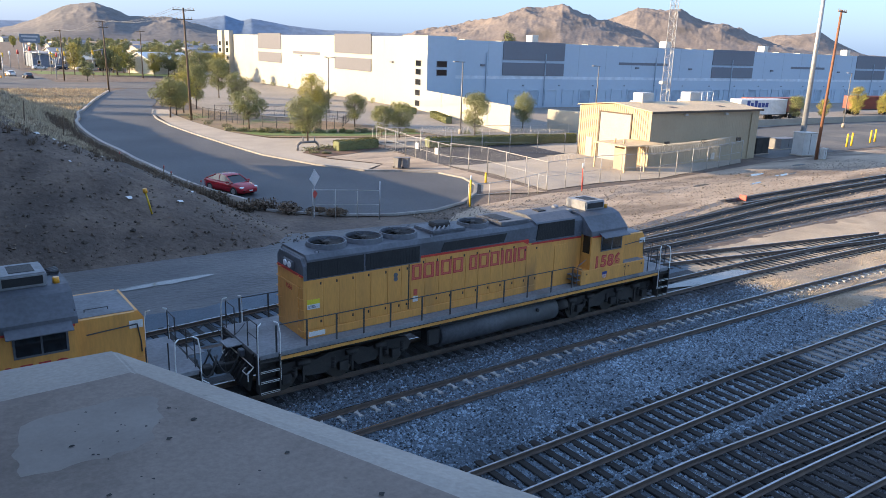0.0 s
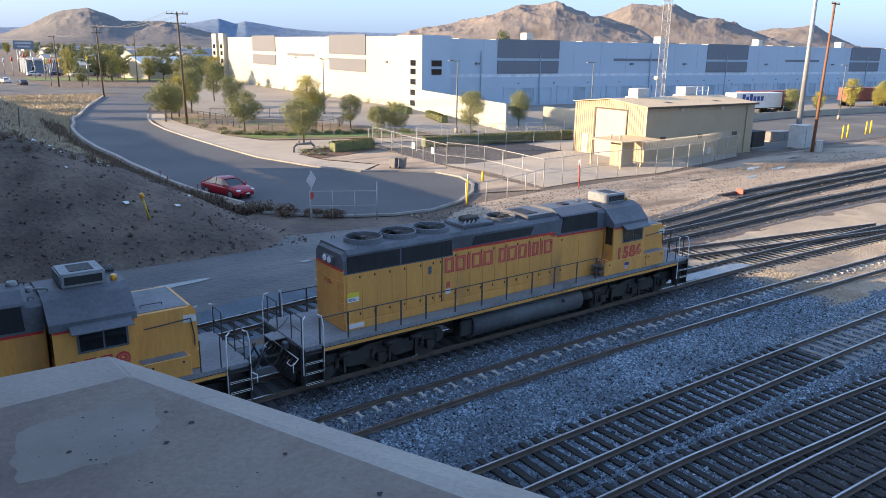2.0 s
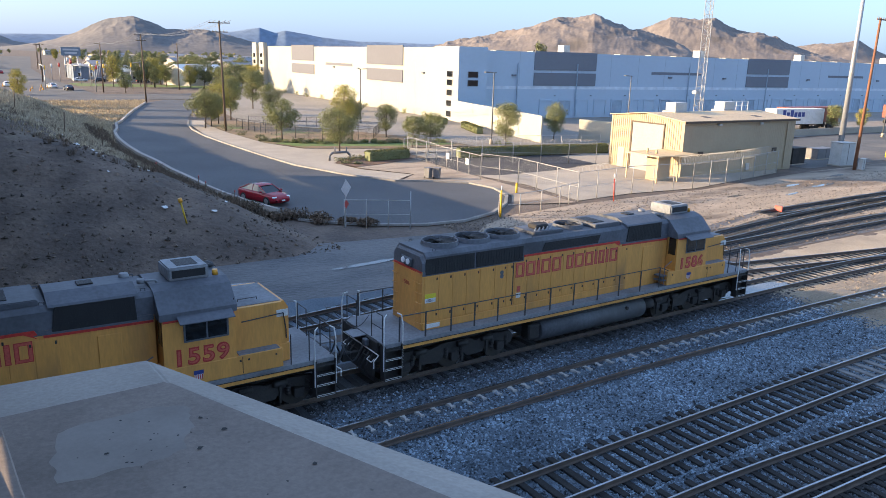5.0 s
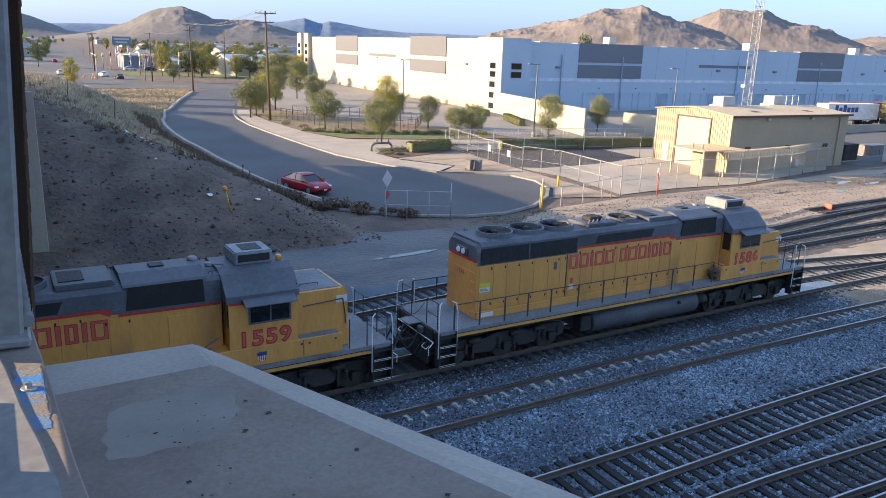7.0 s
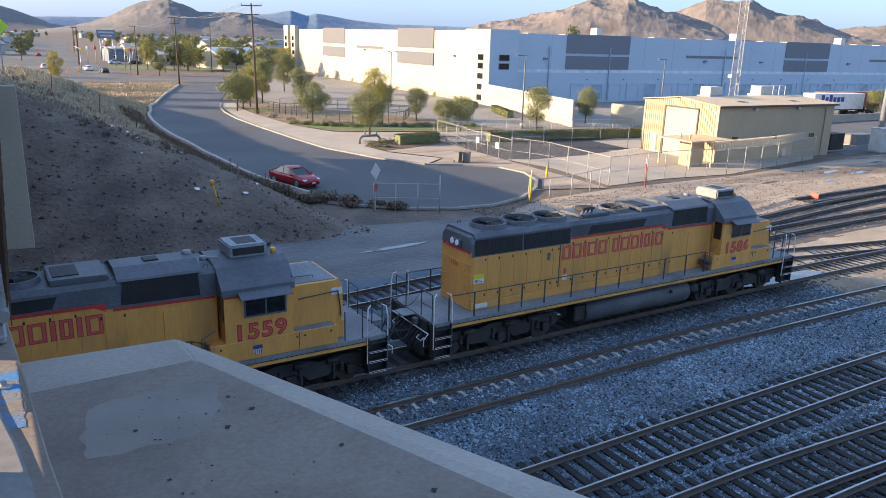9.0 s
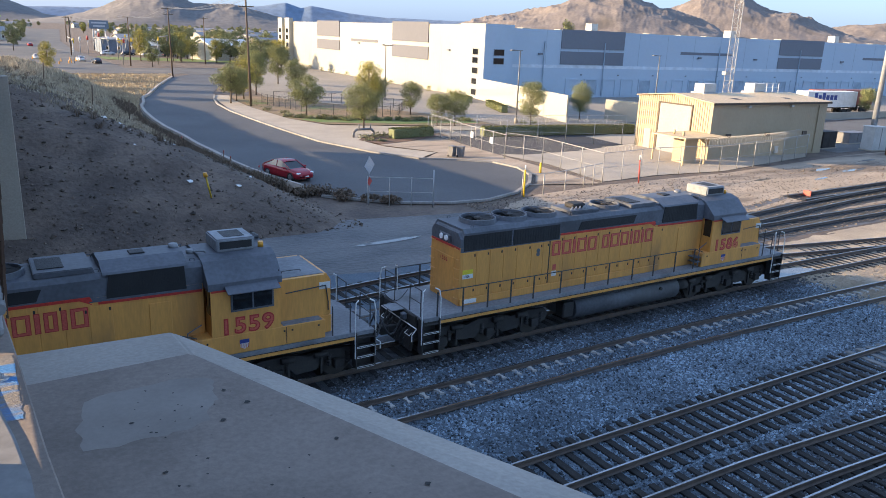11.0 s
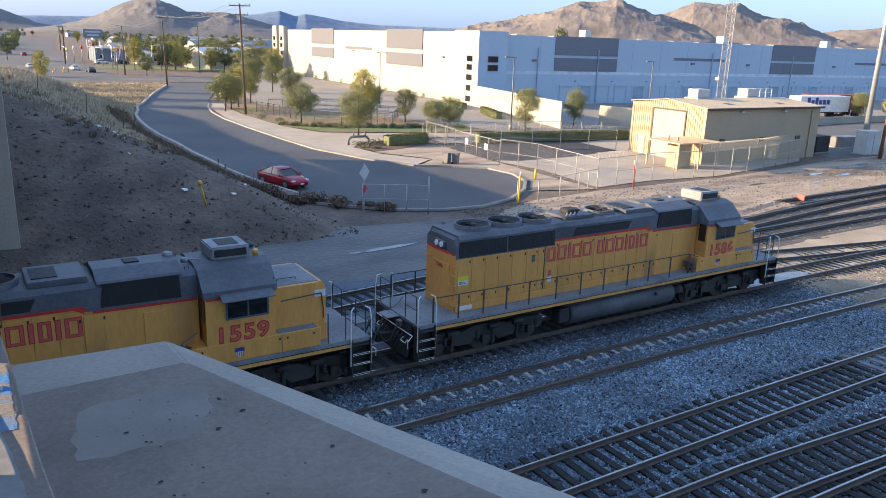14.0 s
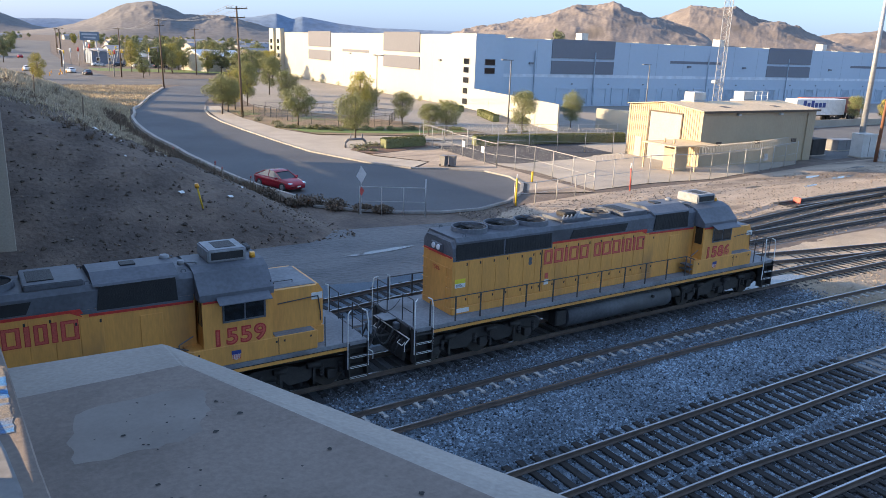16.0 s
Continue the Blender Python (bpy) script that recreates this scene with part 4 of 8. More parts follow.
# ---- distance ----
def ridge(name, profile, dist, mat, label, depth=700, rough=1.0, n=420, m=70, seed=0, floor=0.0):
    """A range of hills: its skyline is given as azimuth and elevation in degrees seen from the bridge."""
    ox, oy, oz = -21.9, -21.9, 10.9
    az0, az1 = profile[0][0], profile[-1][0]
    verts = []
    for j in range(m + 1):
        v = j / m * 2 - 1
        for i in range(n + 1):
            a = az0 + (az1 - az0) * i / n
            d = dist + depth * 0.5 * v
            x, y = ox + d * math.sin(radians(a)), oy + d * math.cos(radians(a))
            s = 2500 / dist
            warp = 0.28 * noise.noise((x * 0.004 * s, y * 0.004 * s, seed + 3))
            top = lerp_path(profile, a + warp * 0.8)
            z = (dist * math.tan(radians(max(top, 0))) + oz * min(1, top * 3)) * (1 - abs(v) ** 1.35)
            gully = abs(noise.noise((x * 0.006 * s, y * 0.006 * s, seed))) * 1.0 + 0.40 * abs(noise.noise((x * 0.018 * s, y * 0.018 * s, seed + 1))) + 0.10 * noise.noise((x * 0.05 * s, y * 0.05 * s, seed + 2)) + 0.07 * noise.noise((x * 0.13 * s, y * 0.13 * s, seed + 4))
            z += rough * dist * 0.0078 * (0.35 - gully) * min(1, max(top, 0)) * (1.1 - abs(v))
            verts.append((x, y, max(z, -1.0)))
    k = n + 1
    faces = [(j * k + i, j * k + i + 1, (j + 1) * k + i + 1, (j + 1) * k + i) for j in range(m) for i in range(n)]
    me = bpy.data.meshes.new(name)
    me.from_pydata(verts, [], faces)
    for p in me.polygons:
        p.use_smooth = True
    me.materials.append(mat)
    return tagged(new(name, me), label, "mountain", kind="structure")


ridge("mountain", [(3, 0), (6.2, 0.25), (7.2, 0.42), (8.6, 0.84), (10.1, 1.62), (11.6, 2.09), (12.2, 2.18), (13.2, 1.85), (14.2, 1.36), (15.3, 1.34), (16.8, 1.38), (18.4, 1.04), (20.1, 0.55), (23, 0.2), (26, 0)], 2300, DARKHILL, "brush-covered hill behind the town", seed=2, rough=0.9)
ridge("mountain", [(2, 0.6), (5, 0.72), (8, 0.8), (12, 0.9), (16, 1.1), (18.6, 1.36), (20.4, 1.68), (21.5, 1.37), (22.2, 1.55), (24.8, 1.15), (27.2, 0.95), (33.8, 0.9), (44, 0.6)], 4400, FARHILL, "distant mountain range tinted blue with haze", depth=400, rough=0.12, seed=5)
ridge("mountain", [(30, 0), (34.5, 1.05), (36.5, 1.47), (39, 2.06), (40.6, 2.7), (41.8, 2.85), (43, 2.92), (44.4, 3.15), (45.8, 2.65), (47.9, 2.12), (49.5, 1.58), (51.9, 0.61), (55, 0)], 1900, ROCKHILL, "brown rocky hill lit by the low sun", seed=8, rough=1.5)
ridge("mountain", [(44, 1.2), (47.7, 2.11), (49, 2.84), (49.7, 3.16), (51.1, 3.03), (52.4, 2.98), (54, 2.53), (55.5, 2.3), (56.6, 1.76), (57.8, 1.42), (60, 0.7), (63, 0)], 2500, ROCKHILL, "brown boulder-strewn hill lit by the low sun", seed=11, rough=1.3)
ridge("mountain", [(54, 0.3), (57, 1.0), (58.1, 1.32), (59.5, 1.65), (61.5, 1.69), (62.6, 1.18), (64.5, 0.42), (68, 0.2), (80, 0)], 3300, ROCKHILL, "far rocky hill behind the warehouse", seed=14)
ridge("mountain", [(-25, 0), (-10, 1.2), (-3, 1.7), (0.3, 1.6), (2, 1.29), (3.25, 0.89), (4.8, 0.3), (6, 0.2), (9, 0)], 3000, DARKHILL, "hazy hill at the end of the street", seed=17, rough=0.5)


# ---- planting ----
LEAF = material("olive_leaves", (0.165, 0.18, 0.065), (0.235, 0.235, 0.09), 0.7, 0.7, island=0.45)
LEAFYEL = material("autumn_leaves", (0.36, 0.30, 0.06), (0.26, 0.25, 0.06), 0.7, 0.7, island=0.45)
LEAFDARK = material("dark_leaves", (0.13, 0.15, 0.07), (0.19, 0.20, 0.085), 0.7, 0.75, island=0.4)
BARK = material("bark", (0.13, 0.10, 0.075), (0.09, 0.07, 0.055), 3.0, 0.95, bump=0.6, bscale=12)
HEDGE = material("hedge_leaves", (0.075, 0.085, 0.025), (0.115, 0.115, 0.035), 0.8, 0.8, island=0.4)
STRAW = material("dry_straw", (0.52, 0.425, 0.29), (0.37, 0.30, 0.205), 0.3, 0.95, island=0.4)
BRUSH = material("dead_brush", (0.18, 0.125, 0.085), (0.11, 0.08, 0.058), 0.6, 0.95, island=0.5)
SHRUBGREY = material("grey_green_shrub", (0.17, 0.175, 0.09), (0.21, 0.20, 0.11), 0.8, 0.85, island=0.4)


def leaf_cloud(rng, blobs, count, size):
    """Many small leaves spread through overlapping clumps (centre, radii)."""
    vs, fs = [], []
    weights = np.array([b[1][0] * b[1][1] * b[1][2] for b in blobs])
    picks = rng.choice(len(blobs), count, p=weights / weights.sum())
    for k in picks:
        c, rad = blobs[k]
        d = rng.normal(size=3)
        d /= np.linalg.norm(d)
        p = np.array(c) + d * np.array(rad) * (0.35 + 0.85 * rng.random() ** 0.8)
        s = size * rng.uniform(0.6, 1.4)
        u = rng.normal(size=3)
        u /= np.linalg.norm(u)
        w = np.cross(u, d + rng.normal(size=3) * 0.5)
        w /= np.linalg.norm(w) + 1e-6
        o = len(vs)
        vs += [tuple(p - u * s), tuple(p + w * s * 0.6), tuple(p + u * s), tuple(p - w * s * 0.6)]
        fs.append((o, o + 1, o + 2, o + 3))
    return vs, fs


def cloud_mesh(name, rng, blobs, count, size, mat):
    vs, fs = leaf_cloud(rng, blobs, count, size)
    me = bpy.data.meshes.new(name)
    me.from_pydata(vs, [], fs)
    me.materials.append(mat)
    return me


def tree_variant(seed, count, leafsize, mat, round_top):
    """Trunk and crown of a tree one unit high."""
    rng = np.random.default_rng(seed)
    bm = bmesh.new()
    tube(bm, (0, 0, 0), (0.01, 0.01, 0.34), 0.018, 0.013, 7)
    blobs = []
    for i in range(14 if round_top else 16):
        a = i * 2.4 + rng.uniform(-0.3, 0.3)
        z = 0.32 + 0.55 * i / 15 + rng.uniform(-0.06, 0.06)
        r = (0.20 if round_top else 0.17) * math.sin(math.pi * min(1, (z - 0.2) / 0.85)) + 0.03
        x, y = r * math.cos(a), r * math.sin(a)
        tube(bm, (0.01, 0.01, 0.26 + 0.02 * i), (x * 0.9, y * 0.9, z), 0.008, 0.003, 5)
        q = rng.uniform(0.08, 0.17)
        blobs.append(((x, y, z), (q, q, q * 0.8)))
    blobs.append(((0, 0, 0.86), (0.12, 0.12, 0.12)))
    tube(bm, (0.01, 0.01, 0.34), (0, 0, 0.85), 0.013, 0.004, 6)
    trunk = mesh_of("trunk", bm)
    trunk.materials.append(BARK)
    return trunk, cloud_mesh("crown", rng, blobs, count, leafsize, mat)


TREES = [tree_variant(1, 9500, 0.0115, LEAF, True), tree_variant(2, 8500, 0.0115, LEAF, False), tree_variant(3, 7500, 0.0115, LEAFYEL, False), tree_variant(4, 9000, 0.0115, LEAF, True),
         tree_variant(5, 2600, 0.021, LEAFDARK, True), tree_variant(6, 2400, 0.021, LEAF, False)]


def plant(x, y, h, kind, label, wide=1.0, turn=0.0, z=-0.2, group=""):
    t = thing("tree", label, "tree", Matrix.Translation((x, y, z)) @ Matrix.Rotation(turn, 4, "Z") @ Matrix.Diagonal((h * wide, h * wide, h, 1)), group)
    part("trunk", TREES[kind][0], BARK, t)
    part("crown", TREES[kind][1], LEAF, t)
    return t


YOUNG = "young street tree with thin olive-green leaves"
for x, y, h, k, w in ((15.5, 71.6, 5.6, 0, 1.15), (17.4, 58.7, 5.6, 3, 1.15), (25.8, 74.5, 7.3, 2, 0.85), (27.6, 75.6, 5.6, 0, 0.8), (30.7, 71.1, 4.7, 1, 1.1), (29.5, 57.8, 4.6, 0, 1.15), (27.4, 58.6, 4.2, 1, 1.0), (39.2, 54.9, 6.0, 1, 0.95), (52.0, 60.0, 5.6, 3, 0.85)):
    plant(x, y, h, k, YOUNG if k != 2 else "tall young tree with yellowing leaves", w, x * 1.3, group="street trees")
for x, y, h, k, w in ((11.2, 90.5, 6.0, 0, 1.2), (13.0, 93.5, 5.0, 1, 1.2), (15.2, 97, 6.5, 2, 1.0), (19.5, 104, 7.5, 1, 0.9), (23.5, 116, 7, 2, 0.9), (32, 128, 8, 1, 0.9), (29.5, 112, 6, 3, 1.0)):
    plant(x, y, h, k, "shrubby tree at the bend of the road", w, x, group="trees at the bend")
for x, y, h, k, w in ((112.5, 53.1, 5.0, 1, 1.0), (135.8, 53.7, 6.5, 2, 0.9), (151, 54, 6.0, 1, 1.0), (123, 53.5, 4.2, 2, 1.0), (146, 53, 5, 2, 1.0)):
    plant(x, y, h, k, "yellow-green sapling behind the low wall", w, x, group="saplings by the wall")
plant(202.6, 240, 19.5, 4, "tall dark tree behind the warehouse", 0.7, 0.3)
rt = random.Random(9)
for x, y, h in ((42, 310, 10.5), (39, 256, 10.5), (36, 262, 9), (65, 290, 10), (72, 286, 9.5), (136, 486, 11), (42, 243, 6.5), (48, 228, 6), (20, 188, 5.2), (50, 192, 8), (47, 196, 7), (51, 178, 6), (44, 182, 5), (57, 226, 6.5)):
    plant(x, y, h, 4 if h > 7 else 5, "broad leafy tree beside the far street", 1.25, x, group="town trees")
for i in range(290):                      # town trees
    a = rt.uniform(0.5, 22.5)
    d = 240 + 1500 * rt.random() ** 1.5
    x, y = -21.9 + d * math.sin(radians(a)), -21.9 + d * math.cos(radians(a))
    if y < 270 and x < 12 or abs(x - (2 + (y - 182) * 0.09)) < 17:
        continue
    plant(x, y, rt.uniform(5, 9.5), rt.choice((4, 5, 4, 2, 5)), "leafy town tree beyond the street", rt.uniform(0.8, 1.2), rt.uniform(0, 6), group="town trees")
for x, y, h in ((-7.5, 150, 7), (-24, 130, 13), (-26, 150, 14), (-27, 118, 11), (-21, 190, 9)):
    plant(x, y, h, 4 if x < -20 else 2, "tree on the verge of the climbing road", 0.8, x, z=bank(x, y) - 0.25, group="verge trees")


def hedge(x0, x1, y, depth, height, label, turn, seed):
    rng = np.random.default_rng(seed)
    L = x1 - x0
    bm = bmesh.new()
    box(bm, (0, L), (-depth / 2, depth / 2), (0, height - 0.06), 0.1)
    he = thing("hedge", label, "hedge", pose(x0, y, -0.17, 0, 0, turn))
    part("hedge_core", bm, LEAFDARK, he)
    vs, fs = [], []
    for i in range(int(L * 320)):
        f = rng.integers(0, 3)
        p = np.array([rng.uniform(0, L), rng.uniform(-depth / 2, depth / 2), rng.uniform(0.02, height)])
        if f == 0:
            p[2] = height + rng.normal() * 0.03
        else:
            p[1] = (-1 if f == 1 else 1) * depth / 2 + rng.normal() * 0.03
        u, w = rng.normal(size=3), rng.normal(size=3)
        u, w = u / np.linalg.norm(u) * 0.09, w / np.linalg.norm(w) * 0.06
        o = len(vs)
        vs += [tuple(p - u), tuple(p + w), tuple(p + u), tuple(p - w)]
        fs.append((o, o + 1, o + 2, o + 3))
    me = bpy.data.meshes.new("hedge_leaves")
    me.from_pydata(vs, [], fs)
    me.materials.append(HEDGE)
    part("hedge_leaves", me, HEDGE, he)


hedge(16.4, 22.0, 49.9, 1.1, 1.1, "clipped green hedge beside the gate", 10, 1)
hedge(27.6, 48.6, 49.0, 1.1, 1.1, "long clipped hedge behind the asphalt pad", -8, 2)
hedge(46.5, 57.0, 70.5, 1.0, 1.0, "clipped hedge along the warehouse drive", 68, 3)
hedge(50.6, 58, 86, 1.0, 1.0, "hedge at the foot of the warehouse wall", 80, 4)


def bush(x, y, r, h, mat, label, count, seed, z=-0.2, size=0.07):
    rng = np.random.default_rng(seed)
    blobs = [((rng.uniform(-r, r) * 0.6, rng.uniform(-r, r) * 0.6, h * rng.uniform(0.25, 0.6)), (r * 0.5, r * 0.5, h * 0.42)) for _ in range(5)]
    ob = new("bush", cloud_mesh("bush", rng, blobs, count, size, mat))
    ob.matrix_basis = pose(x, y, z)
    return tagged(ob, label, "bush", "bushes")


k = 0
for x, y, r, h in ((-2.0, 26.0, 1.1, 1.0), (-0.6, 24.4, 1.1, 0.9), (1.8, 22.4, 0.9, 0.6), (0.6, 23.2, 0.7, 0.5), (-4.6, 27.6, 0.9, 0.8), (-2.9, 26.4, 0.7, 0.6)):
    k += 1
    bush(x, y, r, h, BRUSH, "dry dark brush at the foot of the bank", 700, k, bank(x, y) - 0.25, 0.09)
for x, y, r, h in ((14.0, 51, 0.8, 0.5), (15.2, 51.2, 0.9, 0.7), (16.2, 51.6, 0.7, 0.6), (13.4, 49.2, 0.7, 0.4), (14.6, 48.4, 0.6, 0.4), (12.9, 72, 0.6, 0.6), (13.6, 75, 0.7, 0.7), (14.6, 71, 0.7, 0.7), (16.8, 67.6, 0.7, 0.7), (13.0, 80, 0.8, 0.8), (18.6, 66.4, 0.8, 0.6), (13.2, 86, 1.3, 1.0), (26, 64, 0.9, 0.6), (31.5, 62.6, 0.9, 0.6), (34, 62, 0.8, 0.6), (40.5, 58.2, 0.8, 0.7), (42, 57.6, 0.7, 0.6)):
    k += 1
    bush(x, y, r, h, SHRUBGREY if x < 17 else LEAF, "low clipped shrub in a planting bed", 260, k)


for i in range(34):                        # shrubs in the bed beside the drive
    t = i / 33
    x, y = 13.2 + 21 * t + rt.uniform(-0.4, 0.4), 72.5 - 9.6 * math.sqrt(t) + rt.uniform(-0.6, 0.6)
    bush(x, y, rt.uniform(0.5, 0.9), rt.uniform(0.45, 0.8), rt.choice((LEAF, SHRUBGREY, LEAF, HEDGE)), "low green shrub in the bed beside the drive", 260, 400 + i)
for i in range(11):                        # round shrubs at the foot of the warehouse wall
    y = 99 + 9.5 * i + rt.uniform(-1.5, 1.5)
    bush(56.4 - 0.07 * (94 - y) - 1.2, y, 0.8, 1.3, LEAF, "round clipped shrub at the foot of the warehouse wall", 300, 300 + i)


def build_tufts():
    rng = np.random.default_rng(12)
    vs, fs = [], []
    n = 0
    while n < 24000:
        y = 18 + 135 * rng.random() ** 1.25
        x = lerp_path(ROAD_LEFT, y) - 0.8 - 22 * rng.random()
        if x < -21.5 or y < 30 or noise.noise((x * 0.15, y * 0.15, 2)) + rng.uniform(-0.3, 0.5) < (0.15 if y < 45 else -0.25):
            n += 0.2
            continue
        z = bank(x, y) - 0.22
        for _ in range(5):
            a, b = rng.uniform(0, 6.28), rng.uniform(0.1, 0.35)
            hgt, lean = rng.uniform(0.12, 0.4) * (1.1 if y > 60 else 0.8), rng.uniform(0, 0.25)
            px, py = x + b * math.cos(a), y + b * math.sin(a)
            w = rng.uniform(0.015, 0.035)
            o = len(vs)
            vs += [(px - w * math.sin(a), py + w * math.cos(a), z), (px + w * math.sin(a), py - w * math.cos(a), z), (px + lean * math.cos(a), py + lean * math.sin(a), z + hgt)]
            fs.append((o, o + 1, o + 2))
        n += 1
    for _ in range(5000):                          # taller golden grass on the flat beside the road
        y = 78 + 78 * rng.random()
        x = lerp_path(ROAD_LEFT, y) - 0.6 - 22 * rng.random() ** 1.3
        z = bank(x, y) - 0.2
        for _ in range(4):
            a, w, hgt = rng.uniform(0, 6.28), rng.uniform(0.03, 0.07), rng.uniform(0.25, 0.6)
            px, py = x + rng.uniform(-0.3, 0.3), y + rng.uniform(-0.3, 0.3)
            o = len(vs)
            vs += [(px - w * math.sin(a), py + w * math.cos(a), z), (px + w * math.sin(a), py - w * math.cos(a), z), (px + 0.15 * math.cos(a), py + 0.15 * math.sin(a), z + hgt)]
            fs.append((o, o + 1, o + 2))
    me = bpy.data.meshes.new("dry_grass")
    me.from_pydata(vs, [], fs)
    me.materials.append(STRAW)
    tagged(new("dry_grass", me), "dry straw-coloured grass on the bank", "grass", kind="stuff")


build_tufts()


def build_stalks():
    """Dead brush and stalks in ragged clumps along the foot of the bank and over its face."""
    rng = np.random.default_rng(77)
    vs, fs = [], []
    for c in range(1500):
        y = 26.5 + 62 * rng.random() ** 1.2
        far = rng.random() < 0.3
        x = lerp_path(ROAD_LEFT, y) - (1.0 + 2.6 * rng.random() if not far else 3 + 13 * rng.random())
        if x < -21.3 or noise.noise((x * 0.3, y * 0.22, 9)) < -0.15:
            continue
        z = bank(x, y) - 0.23
        rad, hgt = rng.uniform(0.25, 0.6), rng.uniform(0.25, 0.75) * (0.6 if far else 1.0)
        for _ in range(26):
            a, b = rng.uniform(0, 6.28), rad * rng.random() ** 0.6
            px, py, w = x + b * math.cos(a) * 0.5, y + b * math.sin(a) * 0.5, rng.uniform(0.008, 0.02)
            h, lean = hgt * rng.uniform(0.5, 1.1), rng.uniform(0.1, 0.9)
            o = len(vs)
            vs += [(px - w * math.sin(a), py + w * math.cos(a), z), (px + w * math.sin(a), py - w * math.cos(a), z), (px + lean * b * math.cos(a) + w * 0.6, py + lean * b * math.sin(a), z + h), (px + lean * b * math.cos(a) - w * 0.6, py + lean * b * math.sin(a), z + h)]
            fs.append((o, o + 1, o + 2, o + 3))
    me = bpy.data.meshes.new("dry_brush")
    me.from_pydata(vs, [], fs)
    me.materials.append(BRUSH)
    tagged(new("dry_brush", me), "dead brown brush and stalks on the bank", "brush", kind="stuff")


build_stalks()


def build_gravel():
    """Loose stones on the sandy ground between the yard tracks."""
    r = np.random.default_rng(8)
    n = 26000
    xs, ys = 6 + 64 * r.random(n) ** 1.4, r.uniform(4.7, 21.5, n)
    keep = (ys < 20.5) | (xs > 20)
    xs, ys = xs[keep], ys[keep]
    n = len(xs)
    size = 0.02 + 0.07 * r.random(n) ** 3
    base = np.array([(1, 0, 0), (-1, 0, 0), (0, 1, 0), (0, -1, 0), (0, 0, 0.7), (0, 0, -0.6)])
    tri = np.array([(0, 2, 4), (2, 1, 4), (1, 3, 4), (3, 0, 4), (2, 0, 5), (1, 2, 5), (3, 1, 5), (0, 3, 5)])
    p = (base[None] + r.uniform(-0.3, 0.3, (n, 6, 3))) * (size[:, None] * r.uniform(0.6, 1.4, (n, 3)))[:, None, :]
    vs = (p + np.stack([xs, ys, np.full(n, -0.2)], -1)[:, None, :]).reshape(-1, 3)
    fs = (tri[None] + 6 * np.arange(n)[:, None, None]).reshape(-1, 3)
    me = bpy.data.meshes.new("loose_gravel")
    me.from_pydata(vs.tolist(), [], fs.tolist())
    me.materials.append(CLOD)
    tagged(new("loose_gravel", me), "loose brown stones on the sandy yard ground", "gravel", kind="stuff")


def build_clods():
    """Clods, stones and litter strewn over the bank."""
    rng = np.random.default_rng(31)
    vs, fs = [], []
    base = np.array([(1, 0, 0), (-1, 0, 0), (0, 1, 0), (0, -1, 0), (0, 0, 0.8), (0, 0, -0.6)])
    tri = ((0, 2, 4), (2, 1, 4), (1, 3, 4), (3, 0, 4), (2, 0, 5), (1, 2, 5), (3, 1, 5), (0, 3, 5))
    for _ in range(6000):
        y = 17 + 60 * rng.random() ** 1.3
        x = lerp_path(ROAD_LEFT, y) - 0.5 - 20 * rng.random()
        if x < -21:
            continue
        s = 0.03 + 0.11 * rng.random() ** 3
        p = (base + rng.uniform(-0.35, 0.35, (6, 3))) * s * rng.uniform(0.6, 1.5, 3) + (x, y, bank(x, y) - 0.21)
        o = len(vs)
        vs += p.tolist()
        fs += [(o + a, o + b, o + c) for a, b, c in tri]
    me = bpy.data.meshes.new("clods")
    me.from_pydata(vs, [], fs)
    me.materials.append(BANKCLOD)
    tagged(new("clods", me), "brown clods and stones on the bare bank", "rubble", kind="stuff")


BANKCLOD = material("bank_clod", (0.15, 0.11, 0.082), (0.085, 0.065, 0.05), 1.0, 0.95, island=0.6)
CLOD = material("clod", (0.21, 0.165, 0.125), (0.14, 0.11, 0.085), 1.0, 0.95, island=0.7)
build_gravel()
build_clods()
for i in range(26):                        # scraps of litter
    y = 18.5 + 30 * rt.random()
    x = lerp_path(ROAD_LEFT, y) - 1 - 12 * rt.random()
    bm = bmesh.new()
    q = rt.uniform(0.06, 0.16)
    bmesh.ops.create_grid(bm, x_segments=2, y_segments=2, size=q)
    for v in bm.verts:
        v.co += Vector((rt.uniform(-0.4, 0.4) * q, rt.uniform(-0.4, 0.4) * q, rt.uniform(0, 0.5) * q))
    solid("litter", bm, PLACARD, "crumpled white scrap of litter on the bank", "litter", "litter", m=pose(x, y, bank(x, y) - 0.18, 20, 0, rt.uniform(0, 90)))


# ---- fences ----
WIRE = material("fence_wire", (0.34, 0.325, 0.30), (0.27, 0.26, 0.24), 3.0, 0.6, metal=0.2)
FENCEPOST = material("fence_post", (0.46, 0.44, 0.41), (0.37, 0.355, 0.33), 3.0, 0.6, metal=0.2)


DARKIRON = material("dark_iron", (0.05, 0.05, 0.052), (0.035, 0.035, 0.037), 3.0, 0.55, metal=0.3)


